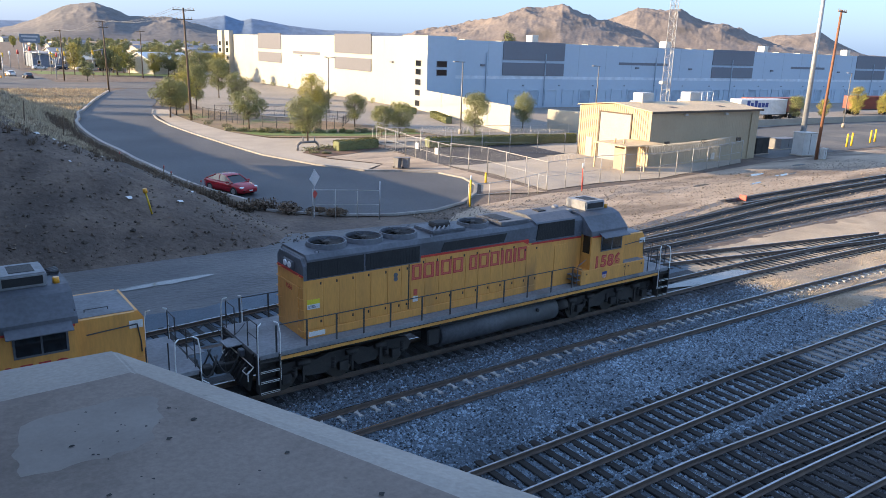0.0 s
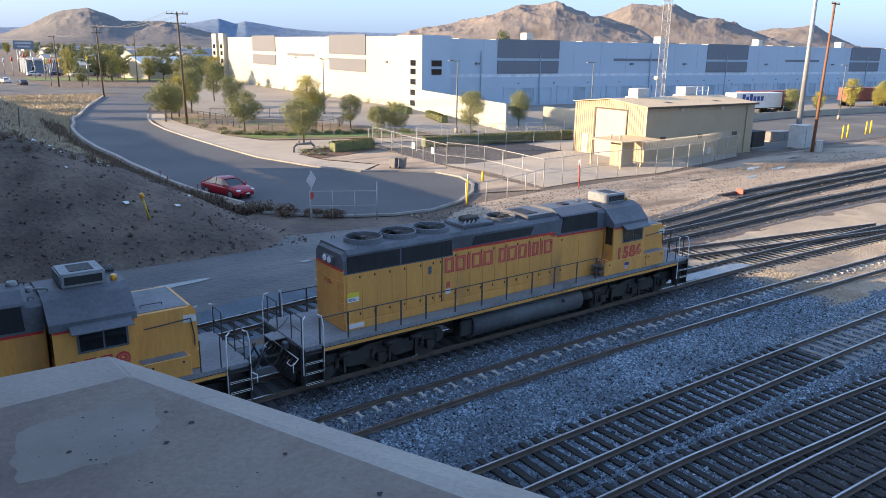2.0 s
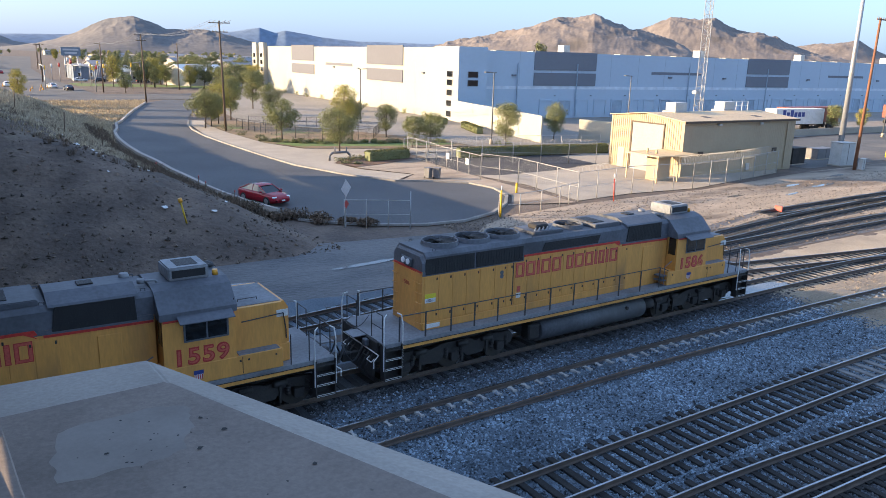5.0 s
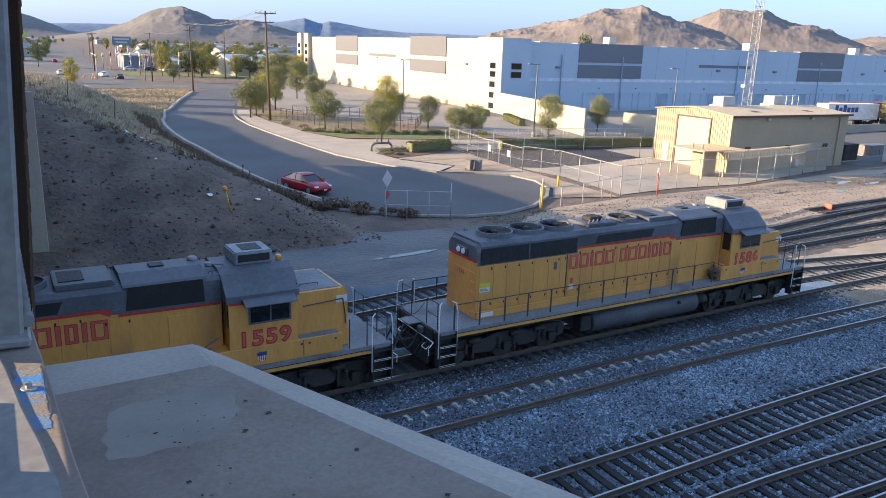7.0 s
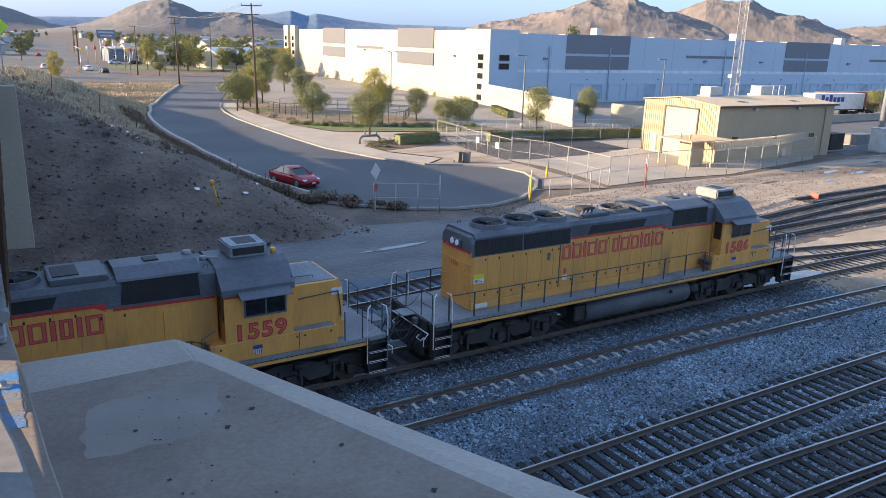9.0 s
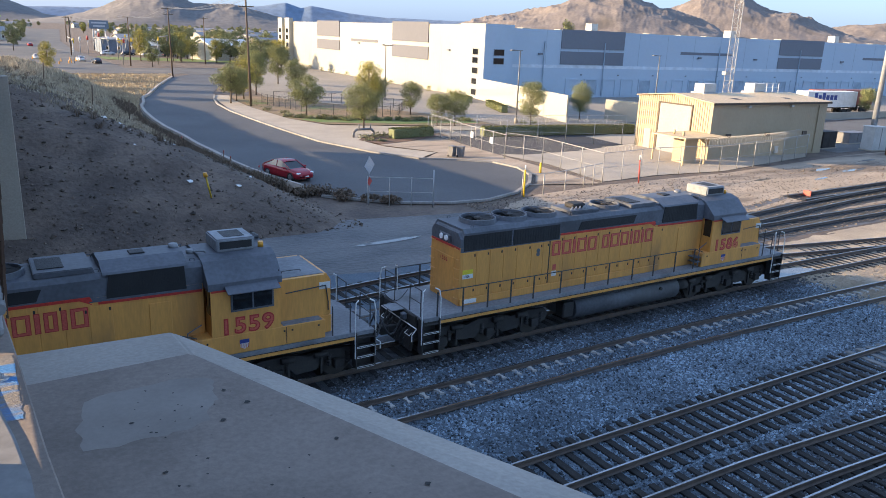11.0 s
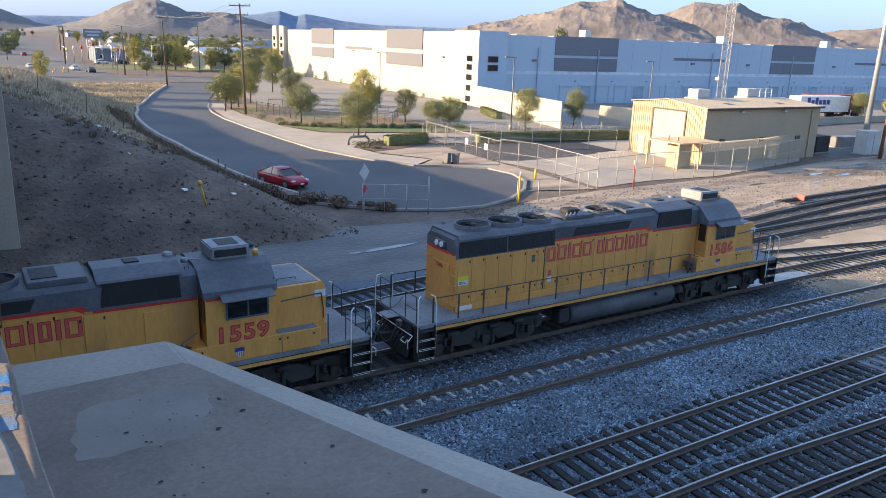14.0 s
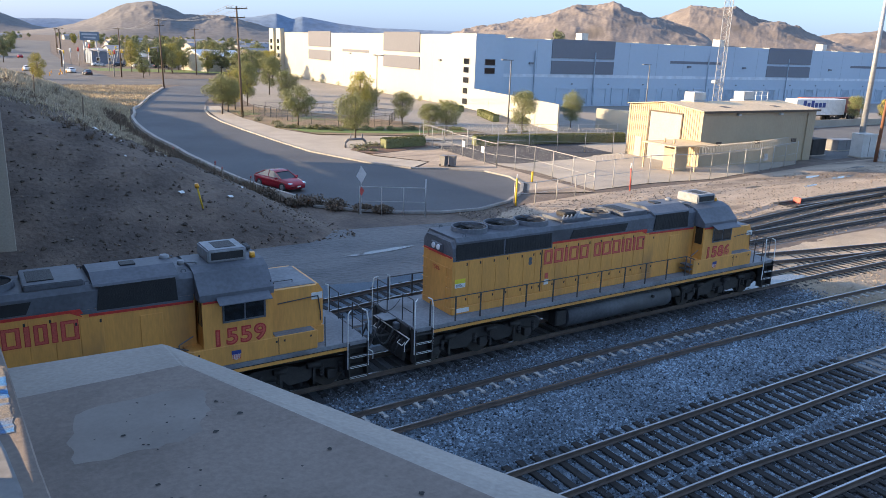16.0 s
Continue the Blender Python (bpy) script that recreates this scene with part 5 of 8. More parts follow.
def chain_fence(pts, height, label, post_gap=3.0, coil=(), mesh=True, spacing=0.16, posts_r=0.035, mat=None):
    fe = thing("chain_link_fence", label, "fence", pose(0, 0, -0.17), group="yard fences")
    bm = bmesh.new()
    wires = bmesh.new()
    for (x0, y0), (x1, y1) in zip(pts, pts[1:]):
        a, b = Vector((x0, y0, 0)), Vector((x1, y1, 0))
        d = (b - a)
        L = d.length
        d.normalize()
        k = max(1, round(L / post_gap))
        for i in range(k + 1):
            if i == k and (x1, y1) != pts[-1]:
                continue
            p = a + d * (L * i / k)
            b2 = bmesh.new()
            tube(b2, p, p + Vector((0, 0, height + 0.05)), posts_r, posts_r, 7)
            part("post", b2, mat or FENCEPOST, fe)
        tube(bm, a + Vector((0, 0, height)), b + Vector((0, 0, height)), 0.026, 0.026, 6)
        tube(bm, a + Vector((0, 0, height * 0.5)), b + Vector((0, 0, height * 0.5)), 0.015, 0.015, 5)
        if mesh:
            n = int(L / spacing)
            for i in range(-int(height / spacing), n):
                for s in (1, -1):
                    lo, hi = max(0, -i * spacing), min(height, L - i * spacing)
                    if hi - lo < 0.05:
                        continue
                    za, zb = (lo, hi) if s > 0 else (height - lo, height - hi)
                    tube(wires, a + d * (i * spacing + lo) + Vector((0, 0, za)), a + d * (i * spacing + hi) + Vector((0, 0, zb)), 0.0022, 0.0022, 3, False)
    part("top_rail", bm, mat or FENCEPOST, fe)
    if mesh:
        part("wire_mesh", wires, mat or WIRE, fe)
    else:
        wires.free()
    for (x0, y0), (x1, y1), r in coil:
        bm = bmesh.new()
        a, b = Vector((x0, y0, height + r * 0.6)), Vector((x1, y1, height + r * 0.6))
        d = b - a
        L = d.length
        d.normalize()
        side = Vector((-d.y, d.x, 0))
        turns = int(L / 0.42)
        prev = None
        for i in range(turns * 12 + 1):
            t = i / 12
            p = a + d * (L * t / turns) + side * r * math.cos(2 * math.pi * t) + Vector((0, 0, r * math.sin(2 * math.pi * t)))
            if prev is not None:
                tube(bm, prev, p, 0.012, 0.012, 3, False)
            prev = p
        part("razor_coil", bm, FENCEPOST, fe, "coiled razor wire")
    return fe


chain_fence([(22.5, 51.7), (21.4, 44.0)], 2.3, "chain-link gate panel with razor wire on top", 2.6, [((22.5, 51.7), (21.4, 44.0), 0.32)])
chain_fence([(21.4, 44.0), (20.7, 35.2)], 2.2, "closed double chain-link gate", 2.2)
chain_fence([(20.7, 35.2), (22.0, 31.2)], 2.4, "chain-link fence with razor wire beside the gate", 2.2, [((20.7, 35.2), (22.0, 31.2), 0.34)])
chain_fence([(22.0, 31.2), (21.0, 22.3)], 2.4, "chain-link fence along the sandy yard", 3.0)
chain_fence([(21.0, 22.3), (28.2, 23.1), (35.3, 22.3)], 2.4, "chain-link fence facing the tracks", 2.6, [((21.0, 22.5), (25, 22.9), 0.3)])
chain_fence([(35.3, 22.3), (44, 23.4), (52.9, 25.3)], 2.4, "chain-link fence topped with coiled razor wire", 3.0, [((33.5, 22.5), (44, 23.4), 0.42), ((44, 23.4), (50.5, 24.8), 0.42)])
chain_fence([(25.0, 46.5), (31, 43.2), (39.4, 38.8)], 2.2, "inner chain-link fence with razor wire", 3.0, [((25.0, 46.5), (39.4, 38.8), 0.3)])
chain_fence([(22.5, 52.5), (38, 50.4), (49, 47.8)], 2.0, "tall wire fence behind the hedge", 3.2, spacing=0.25)
chain_fence([(15.4, 89), (16.6, 82.5), (17.2, 75.8), (20.9, 71.0)], 1.5, "low dark metal fence round a dry basin", 1.8, spacing=0.12, mat=DARKIRON)
chain_fence([(20.9, 71.0), (25.2, 69.0), (28.4, 70.6), (33.5, 78), (27, 90), (19, 94)], 1.4, "low dark metal fence behind the shrubs", 2.0, spacing=0.14, mat=DARKIRON)
chain_fence([(11.5, 20.5), (13.2, 20.2), (15.6, 20.6), (18.2, 21.4), (21.0, 22.3)], 1.6, "sagging old wire fence by the turning circle", 1.9, spacing=0.22, posts_r=0.045)
chain_fence([(-0.2, 22.0), (3.6, 19.9)], 1.9, "old wire fence posts beside the kerb", 1.5, mesh=False, posts_r=0.03)

SIGNWHITE = material("sign_board", (0.72, 0.72, 0.70), (0.66, 0.66, 0.64), 2.0, 0.5)
for x, y, z in ((21.15, 41.4, 1.1), (20.85, 37.6, 1.05)):
    bm = bmesh.new()
    box(bm, (-0.09, -0.06), (-0.28, 0.28), (0, 0.6))
    solid("gate_sign", bm, SIGNWHITE, "small white sign on the chain-link gate", "sign", "gate signs", m=pose(x, y, z - 0.17, 0, 0, -5))

# ---- poles, lamps, signs ----
WOODPOLE = material("pole_wood", (0.16, 0.11, 0.075), (0.11, 0.075, 0.05), 1.0, 0.9, bump=0.5, bscale=10, stretch=(3, 3, 0.3))
REDPOLE = material("red_brown_pole", (0.25, 0.11, 0.06), (0.19, 0.085, 0.05), 1.0, 0.9, bump=0.4, bscale=10, stretch=(3, 3, 0.3))
LAMPGREY = material("lamp_post_grey", (0.16, 0.16, 0.165), (0.13, 0.13, 0.135), 1.0, 0.5)


def utility_pole(x, y, h, arms, label, mat=None, lean=(0, 0), turn=0.0, z=-0.2):
    p = thing("utility_pole", label, "utility pole", pose(x, y, z, lean[0], lean[1], turn), "utility poles")
    bm = bmesh.new()
    tube(bm, (0, 0, 0), (0, 0, h), 0.19, 0.12, 10)
    part("pole_shaft", bm, mat or WOODPOLE, p)
    for za, half in arms:
        bm = bmesh.new()
        box(bm, (-half, half), (-0.14, -0.04), (h - za - 0.06, h - za + 0.06))
        ar = part("crossarm", bm, mat or WOODPOLE, p)
        for q in (-0.92, -0.5, 0.5, 0.92):
            b2 = bmesh.new()
            tube(b2, (q * half, -0.09, h - za + 0.06), (q * half, -0.09, h - za + 0.26), 0.05, 0.035, 6)
            part("insulator", b2, LAMPGREY, ar)
    return p


utility_pole(12.8, 86.1, 15.2, ((0.3, 1.5), (1.5, 1.1)), "tall wooden utility pole with two crossarms", lean=(0, -1.2))
utility_pole(15.9, 147.8, 14.2, ((0.3, 1.4), (1.4, 1.0)), "wooden utility pole at the street corner", lean=(0, -1.0))
utility_pole(15.2, 191, 12.4, ((0.3, 1.3),), "wooden utility pole beside the street")
utility_pole(38, 205, 13, ((0.3, 1.2),), "wooden utility pole among the town trees")
utility_pole(8, 250, 12, ((0.3, 1.3),), "wooden utility pole beside the street")
utility_pole(17, 330, 12, ((0.3, 1.3),), "wooden utility pole beside the street")
utility_pole(24, 410, 12, ((0.3, 1.3),), "wooden utility pole beside the street")
utility_pole(34, 500, 12, ((0.3, 1.3),), "wooden utility pole beside the street")
rpole = utility_pole(64.5, 23.1, 16.6, ((0.2, 0.9),), "reddish wooden pole with a short crossarm", REDPOLE, lean=(0, 1.5))

bm = bmesh.new()
for off in (-1.35, -0.7, 0.7, 1.35):
    hops = [(12.8, 86.1, 15.1), (15.9, 147.8, 14.1), (15.2, 191, 12.2), (8, 250, 11.8), (17, 330, 11.8), (24, 410, 11.8), (34, 500, 11.8)]
    for (xa, ya, za), (xb, yb, zb) in zip(hops, hops[1:]):
        pts = []
        for i in range(9):
            t = i / 8
            pts.append((xa + (xb - xa) * t + off, ya + (yb - ya) * t, za + (zb - za) * t - 4 * 1.1 * t * (1 - t)))
        pipe(bm, pts, 0.022, 4)
solid("overhead_wire", bm, LAMPGREY, "thin sagging power line between the poles", "cable", kind="stuff")


def lamp_post(x, y, h, turn, label):
    p = thing("street_lamp", label, "street lamp", pose(x, y, -0.2, 0, 0, turn), "lamp posts")
    bm = bmesh.new()
    tube(bm, (0, 0, 0), (0, 0, h), 0.11, 0.075, 8)
    part("lamp_pole", bm, LAMPGREY, p)
    bm = bmesh.new()
    tube(bm, (0, 0, 0), (0, 0, 0.7), 0.26, 0.26, 10)
    part("lamp_base", bm, CONCRETE, p)
    bm = bmesh.new()
    box(bm, (-0.35, 1.0), (-0.04, 0.04), (h - 0.06, h + 0.03))
    part("lamp_arm", bm, LAMPGREY, p)
    bm = bmesh.new()
    box(bm, (0.75, 1.5), (-0.19, 0.19), (h - 0.06, h + 0.08), 0.03)
    part("lamp_head", bm, LAMPGREY, p)


lamp_post(37.6, 92.1, 8.9, 20, "dark lamp post in the car park")
lamp_post(39.7, 58.6, 9.4, 180, "dark lamp post by the screen wall")
lamp_post(70.0, 62.8, 9.1, 180, "dark lamp post in the lorry yard")
lamp_post(112.0, 44.0, 9.2, 180, "dark lamp post by the low wall")


def build_mast():
    p = thing("light_mast", "tall tapering grey steel light mast", "mast", pose(67.8, 26.9, -0.2))
    bm = bmesh.new()
    tube(bm, (0, 0, 0), (0, 0, 26), 0.36, 0.15, 14)
    part("mast_shaft", bm, STEEL, p)
    bm = bmesh.new()
    box(bm, (-0.6, 0.6), (-0.6, 0.6), (0, 0.5), 0.04)
    part("mast_base", bm, CONCRETE, p)


def build_tower():
    """Three-legged lattice radio tower behind the shed."""
    p = thing("radio_tower", "slender steel lattice radio tower", "tower", pose(57.5, 39.8, -0.2))
    H, w = 34, 0.62
    legs = [Vector((w * math.cos(a), w * math.sin(a), 0)) for a in (0.5, 2.6, 4.7)]
    for l in legs:
        bm = bmesh.new()
        tube(bm, l, l * 0.75 + Vector((0, 0, H)), 0.05, 0.04, 6)
        part("tower_leg", bm, STEEL, p)
    bm = bmesh.new()
    n = 44
    for i in range(n):
        f0, f1 = 1 - 0.25 * i / n, 1 - 0.25 * (i + 1) / n
        z0, z1 = H * i / n, H * (i + 1) / n
        for j in range(3):
            a, b = legs[j], legs[(j + 1) % 3]
            if i % 2:
                a, b = b, a
            tube(bm, a * f0 + Vector((0, 0, z0)), b * f1 + Vector((0, 0, z1)), 0.025, 0.025, 4, False)
            tube(bm, a * f0 + Vector((0, 0, z0)), b * f0 + Vector((0, 0, z0)), 0.02, 0.02, 4, False)
    part("tower_lattice", bm, STEEL, p)
    bm = bmesh.new()
    box(bm, (-1.2, -0.5), (-0.3, 0.3), (7.6, 8.0), 0.05)
    part("tower_lamp", bm, STEELBOX, p)


build_mast()
build_tower()
SIGNGREY = material("sign_back", (0.50, 0.51, 0.53), (0.43, 0.44, 0.46), 2.0, 0.5, metal=0.2)
SIGNRED = material("sign_red", (0.50, 0.06, 0.05), (0.42, 0.05, 0.045), 2.0, 0.5)
SAFETY = material("safety_yellow", (0.72, 0.47, 0.03), (0.62, 0.40, 0.03), 2.0, 0.6)
LIME = material("fluorescent_lime", (0.55, 0.80, 0.05), (0.5, 0.74, 0.05), 2.0, 0.5)


def road_sign():
    s = thing("road_sign", "grey diamond road sign back with a small red plate below", "road sign", pose(0.1, 22.4, -0.2, 0, 0, 28))
    bm = bmesh.new()
    box(bm, (-0.03, 0.03), (-0.03, 0.03), (0, 3.2))
    part("sign_post", bm, STEEL, s)
    bm = bmesh.new()
    prism(bm, [(-0.58, 2.62), (0, 2.04), (0.58, 2.62), (0, 3.2)], "y", -0.05, -0.035)
    part("sign_plate", bm, SIGNGREY, s, "grey diamond plate")
    bm = bmesh.new()
    r = 0.30
    prism(bm, [(r * math.cos(a), 1.55 + r * math.sin(a)) for a in [i * math.pi / 2 for i in range(4)]], "y", -0.06, -0.045)
    part("sign_plate", bm, SIGNRED, s, "small red plate")


road_sign()


def post_thing(name, x, y, h, r, mat, label, category, lean=(0, 0), z=-0.2, group="", cap=None):
    p = thing(name, label, category, pose(x, y, z, *lean), group)
    bm = bmesh.new()
    tube(bm, (0, 0, 0), (0, 0, h), r, r, 9)
    part("shaft", bm, mat, p)
    if cap:
        bm = bmesh.new()
        tube(bm, (0, 0, h), (0, 0, h + cap[0]), cap[1], cap[1] * 0.8, 10)
        part("cap", bm, cap[2], p)
    return p


post_thing("marker_post", 3.6, 19.9, 2.5, 0.04, STEEL, "thin grey steel post beside the kerb", "post", cap=(0.03, 0.05, STEEL))
post_thing("marker_post", 11.5, 20.3, 2.0, 0.07, SAFETY, "yellow marker post at the kerb", "post", cap=(0.3, 0.055, WHITEPAINT))
post_thing("pipeline_marker", -10.8, 20.3, 1.25, 0.05, SAFETY, "leaning yellow marker with an orange top", "marker", (0, -12), z=bank(-10.8, 20.3) - 0.25, cap=(0.25, 0.13, AMBER))
post_thing("hydrant_post", 18.9, 27.6, 0.8, 0.10, SAFETY, "short yellow post behind the kerb", "post", cap=(0.12, 0.1, SAFETY))
post_thing("marker_post", 24.0, 21.2, 1.9, 0.055, LETTERPINK, "faded red and white marker post by the fence", "post", (0, -3), cap=(0.4, 0.07, WHITEPAINT))
for i, (x, y) in enumerate(((81.5, 28.1), (83.6, 28.5), (91.0, 29.5), (93.2, 29.9))):
    post_thing("bollard", x, y, 1.75, 0.13, SAFETY, "yellow steel bollard in the yard", "bollard", group="bollards", cap=(0.06, 0.11, SAFETY))
for x, y in ((-8.2, 27), (-7.5, 29.5), (-6.2, 26.0), (-6.6, 31), (-9.4, 33)):
    post_thing("survey_stake", x, y, 0.9, 0.025, WOODPOLE, "wooden survey stake with an orange ribbon", "stake", (0, 5), z=bank(x, y) - 0.27, group="survey stakes", cap=(0.14, 0.045, SIGNRED))
for x, y in ((-13, 48), (-9, 55), (-6.8, 62), (-15.5, 60)):
    post_thing("fence_post", x, y, 1.9, 0.05, WOODPOLE, "old leaning post on the bank", "post", (0, 3), z=bank(x, y) - 0.27, group="old posts", cap=(0.02, 0.06, WOODPOLE))


def build_bins():
    """A pair of wheeled bins at the gate."""
    for i, (x, y) in enumerate(((16.2, 37.4), (16.9, 37.0))):
        b = thing("wheeled_bin", "dark grey wheeled bin on the sandy verge", "bin", pose(x, y, -0.15, 0, 0, 20 + 15 * i), "bins")
        bm = bmesh.new()
        prism(bm, [(-0.24, 0.08), (0.24, 0.08), (0.30, 0.95), (-0.30, 0.95)], "x", -0.28, 0.28)
        part("bin_body", bm, LAMPGREY, b)
        bm = bmesh.new()
        box(bm, (-0.31, 0.31), (-0.34, 0.33), (0.95, 1.02), 0.02)
        part("lid", bm, LAMPGREY, b)
        for s in (-1, 1):
            bm = bmesh.new()
            tube(bm, (s * 0.26, 0.22, 0.1), (s * 0.32, 0.22, 0.1), 0.1, 0.1, 12)
            part("wheel", bm, UNDER, b)


build_bins()


def build_backflow():
    """Green-grey pipe loop of a backflow valve in the planting bed."""
    b = thing("backflow_valve", "grey pipe arch with two valve wheels in a planting bed", "pipework", pose(13.9, 51.6, -0.11, 0, 0, -6))
    bm = bmesh.new()
    pipe(bm, [(-1.1, 0, 0), (-1.1, 0, 0.55), (-0.7, 0, 0.85), (0.9, 0, 0.85), (1.2, 0, 0.55), (1.2, 0, 0)], 0.13, 10)
    part("pipe", bm, LAMPGREY, b)
    for x in (-0.5, 0.8):
        bm = bmesh.new()
        tube(bm, (x, 0, 0.85), (x, 0, 1.4), 0.09, 0.07, 10)
        part("valve", bm, LAMPGREY, b)


build_backflow()

# low white barriers below the bank
for i, (x0, y0, x1, y1) in enumerate(((-3.75, 40.3, -3.5, 36.4), (-3.47, 36.1, -3.05, 32.6), (-3.0, 32.3, -2.2, 28.4), (-1.75, 27.6, -1.05, 25.2))):
    d = Vector((x1 - x0, y1 - y0, 0))
    bm = bmesh.new()
    prism(bm, [(-0.16, 0), (0.16, 0), (0.12, 0.38), (-0.12, 0.38)], "x", 0, d.length)
    solid("concrete_barrier", bm, RIMCONC, "low pale concrete barrier at the foot of the bank", "barrier", "low barriers", m=pose(x0, y0, -0.2, 0, 0, math.degrees(math.atan2(d.y, d.x))))


# ---- vehicles ----
CARRED = material("car_red", (0.36, 0.018, 0.03), (0.33, 0.016, 0.027), 0.5, 0.22)
CARWHITE = material("car_white", (0.7, 0.7, 0.7), (0.66, 0.66, 0.66), 0.5, 0.3)
CARDARK = material("car_dark", (0.03, 0.032, 0.04), (0.025, 0.027, 0.033), 0.5, 0.25)
TYRE = material("tyre", (0.02, 0.02, 0.02), (0.028, 0.028, 0.028), 3.0, 0.85)
RIM = material("wheel_rim", (0.45, 0.45, 0.46), (0.38, 0.38, 0.39), 3.0, 0.35, metal=0.8)


def build_car(x, y, turn, paint, label, L=4.55, W=1.80, H=1.40, z=-0.165, roofy=0.0):
    """A coupe that looks along its own +x."""
    c = thing("car", label, "car", pose(x, y, z, 0, 0, turn), "cars")
    bm = bmesh.new()
    stations = [(-2.27, 0.62, 0.70, 0.36), (-2.20, 0.74, 0.93, 0.26), (-1.75, 0.86, 0.98, 0.20), (-0.9, 0.90, 0.96, 0.18), (0.3, 0.90, 0.93, 0.18), (1.1, 0.89, 0.89, 0.18), (1.7, 0.85, 0.80, 0.20), (2.12, 0.72, 0.68, 0.24), (2.27, 0.55, 0.56, 0.32)]
    rows = []
    for sx, hw, zt, zb in stations:
        k = L / 4.55
        rows.append([bm.verts.new((sx * k, q * hw * W / 1.8, zz)) for q, zz in ((-0.9, zb), (-1.0, zb + 0.14), (-1.0, zt - 0.22), (-0.93, zt - 0.03), (-0.6, zt), (0.6, zt), (0.93, zt - 0.03), (1.0, zt - 0.22), (1.0, zb + 0.14), (0.9, zb))])
    for r0, r1 in zip(rows, rows[1:]):
        for j in range(10):
            bm.faces.new((r0[j], r0[(j + 1) % 10], r1[(j + 1) % 10], r1[j])).smooth = True
    bm.faces.new(rows[0])
    bm.faces.new(rows[-1][::-1])
    part("car_body", bm, paint, c)
    bm = bmesh.new()
    cabin = [(-1.95, 0.94, 0.66, 0.60), (-0.95, H - 0.06, 0.62, 0.58), (-0.35, H, 0.60, 0.56), (0.15, H - 0.04, 0.60, 0.56), (1.05, 0.90, 0.72, 0.64)]
    lower = [(-1.98, 0.93, 0.74), (-1.2, 0.95, 0.80), (-0.35, 0.95, 0.82), (0.3, 0.93, 0.82), (1.15, 0.88, 0.76)]
    up, dn = [], []
    for (sx, zt, hw, _), (lx, lz, lw) in zip(cabin, lower):
        up.append([bm.verts.new((sx, q * hw, zt)) for q in (-1, 1)])
        dn.append([bm.verts.new((lx, q * lw, lz)) for q in (-1, 1)])
    for i in range(4):
        for q in (0, 1):
            bm.faces.new((dn[i][q], dn[i + 1][q], up[i + 1][q], up[i][q]))
        bm.faces.new((up[i][0], up[i + 1][0], up[i + 1][1], up[i][1]))
    bm.faces.new((dn[0][0], dn[0][1], up[0][1], up[0][0]))
    bm.faces.new((dn[4][0], dn[4][1], up[4][1], up[4][0]))
    part("glasshouse", bm, GLASS, c, "dark car glazing")
    bm = bmesh.new()
    rows = [[bm.verts.new((sx, q * hw, zz)) for q, hw, zz in ((-1, 0.615, zt - 0.012), (-0.6, 0.6, zt + 0.02), (0.6, 0.6, zt + 0.02), (1, 0.615, zt - 0.012))] for sx, zt in ((-1.15, H - 0.13), (-0.95, H - 0.05), (-0.35, H + 0.01), (0.15, H - 0.03), (0.32, H - 0.10))]
    for r0, r1 in zip(rows, rows[1:]):
        for j in range(3):
            bm.faces.new((r0[j], r0[j + 1], r1[j + 1], r1[j])).smooth = True
    part("car_roof", bm, paint, c)
    for q in (-1, 1):
        bm = bmesh.new()
        pipe(bm, [(1.15, q * 0.77, 0.89), (0.15, q * 0.615, H - 0.05)], 0.04)
        part("windscreen_pillar", bm, paint, c)
        bm = bmesh.new()
        pipe(bm, [(-1.98, q * 0.74, 0.93), (-0.95, q * 0.62, H - 0.07)], 0.06)
        part("rear_pillar", bm, paint, c)
        bm = bmesh.new()
        pipe(bm, [(-0.35, q * 0.81, 0.95), (-0.45, q * 0.61, H - 0.03)], 0.035)
        part("door_pillar", bm, paint, c)
        bm = bmesh.new()
        box(bm, (0.72, 0.9), (q * 0.98 - 0.10, q * 0.98 + 0.10), (0.88, 1.02), 0.03)
        part("mirror", bm, paint, c)
        bm = bmesh.new()
        box(bm, (1.78, 2.14), (q * 0.62 - 0.14, q * 0.62 + 0.14), (0.58, 0.71), 0.04)
        part("headlight", bm, LAMPGLASS, c)
        bm = bmesh.new()
        box(bm, (-2.25, -2.10), (q * 0.58 - 0.16, q * 0.58 + 0.16), (0.68, 0.84), 0.03)
        part("tail_light", bm, SIGNRED, c)
        for wx in (-1.36, 1.36):
            bm = bmesh.new()
            tube(bm, (wx, q * 0.70, 0.33), (wx, q * 0.915, 0.33), 0.33, 0.33, 22)
            wh = part("wheel", bm, TYRE, c)
            bm = bmesh.new()
            tube(bm, (wx, q * 0.90, 0.33), (wx, q * 0.925, 0.33), 0.225, 0.21, 16)
            part("rim", bm, RIM, wh)
    bm = bmesh.new()
    box(bm, (2.18, 2.27), (-0.42, 0.42), (0.34, 0.46), 0.02)
    part("grille", bm, CARDARK, c)
    bm = bmesh.new()
    box(bm, (2.27, 2.285), (-0.16, 0.16), (0.38, 0.48))
    part("number_plate", bm, PLACARD, c)
    return c


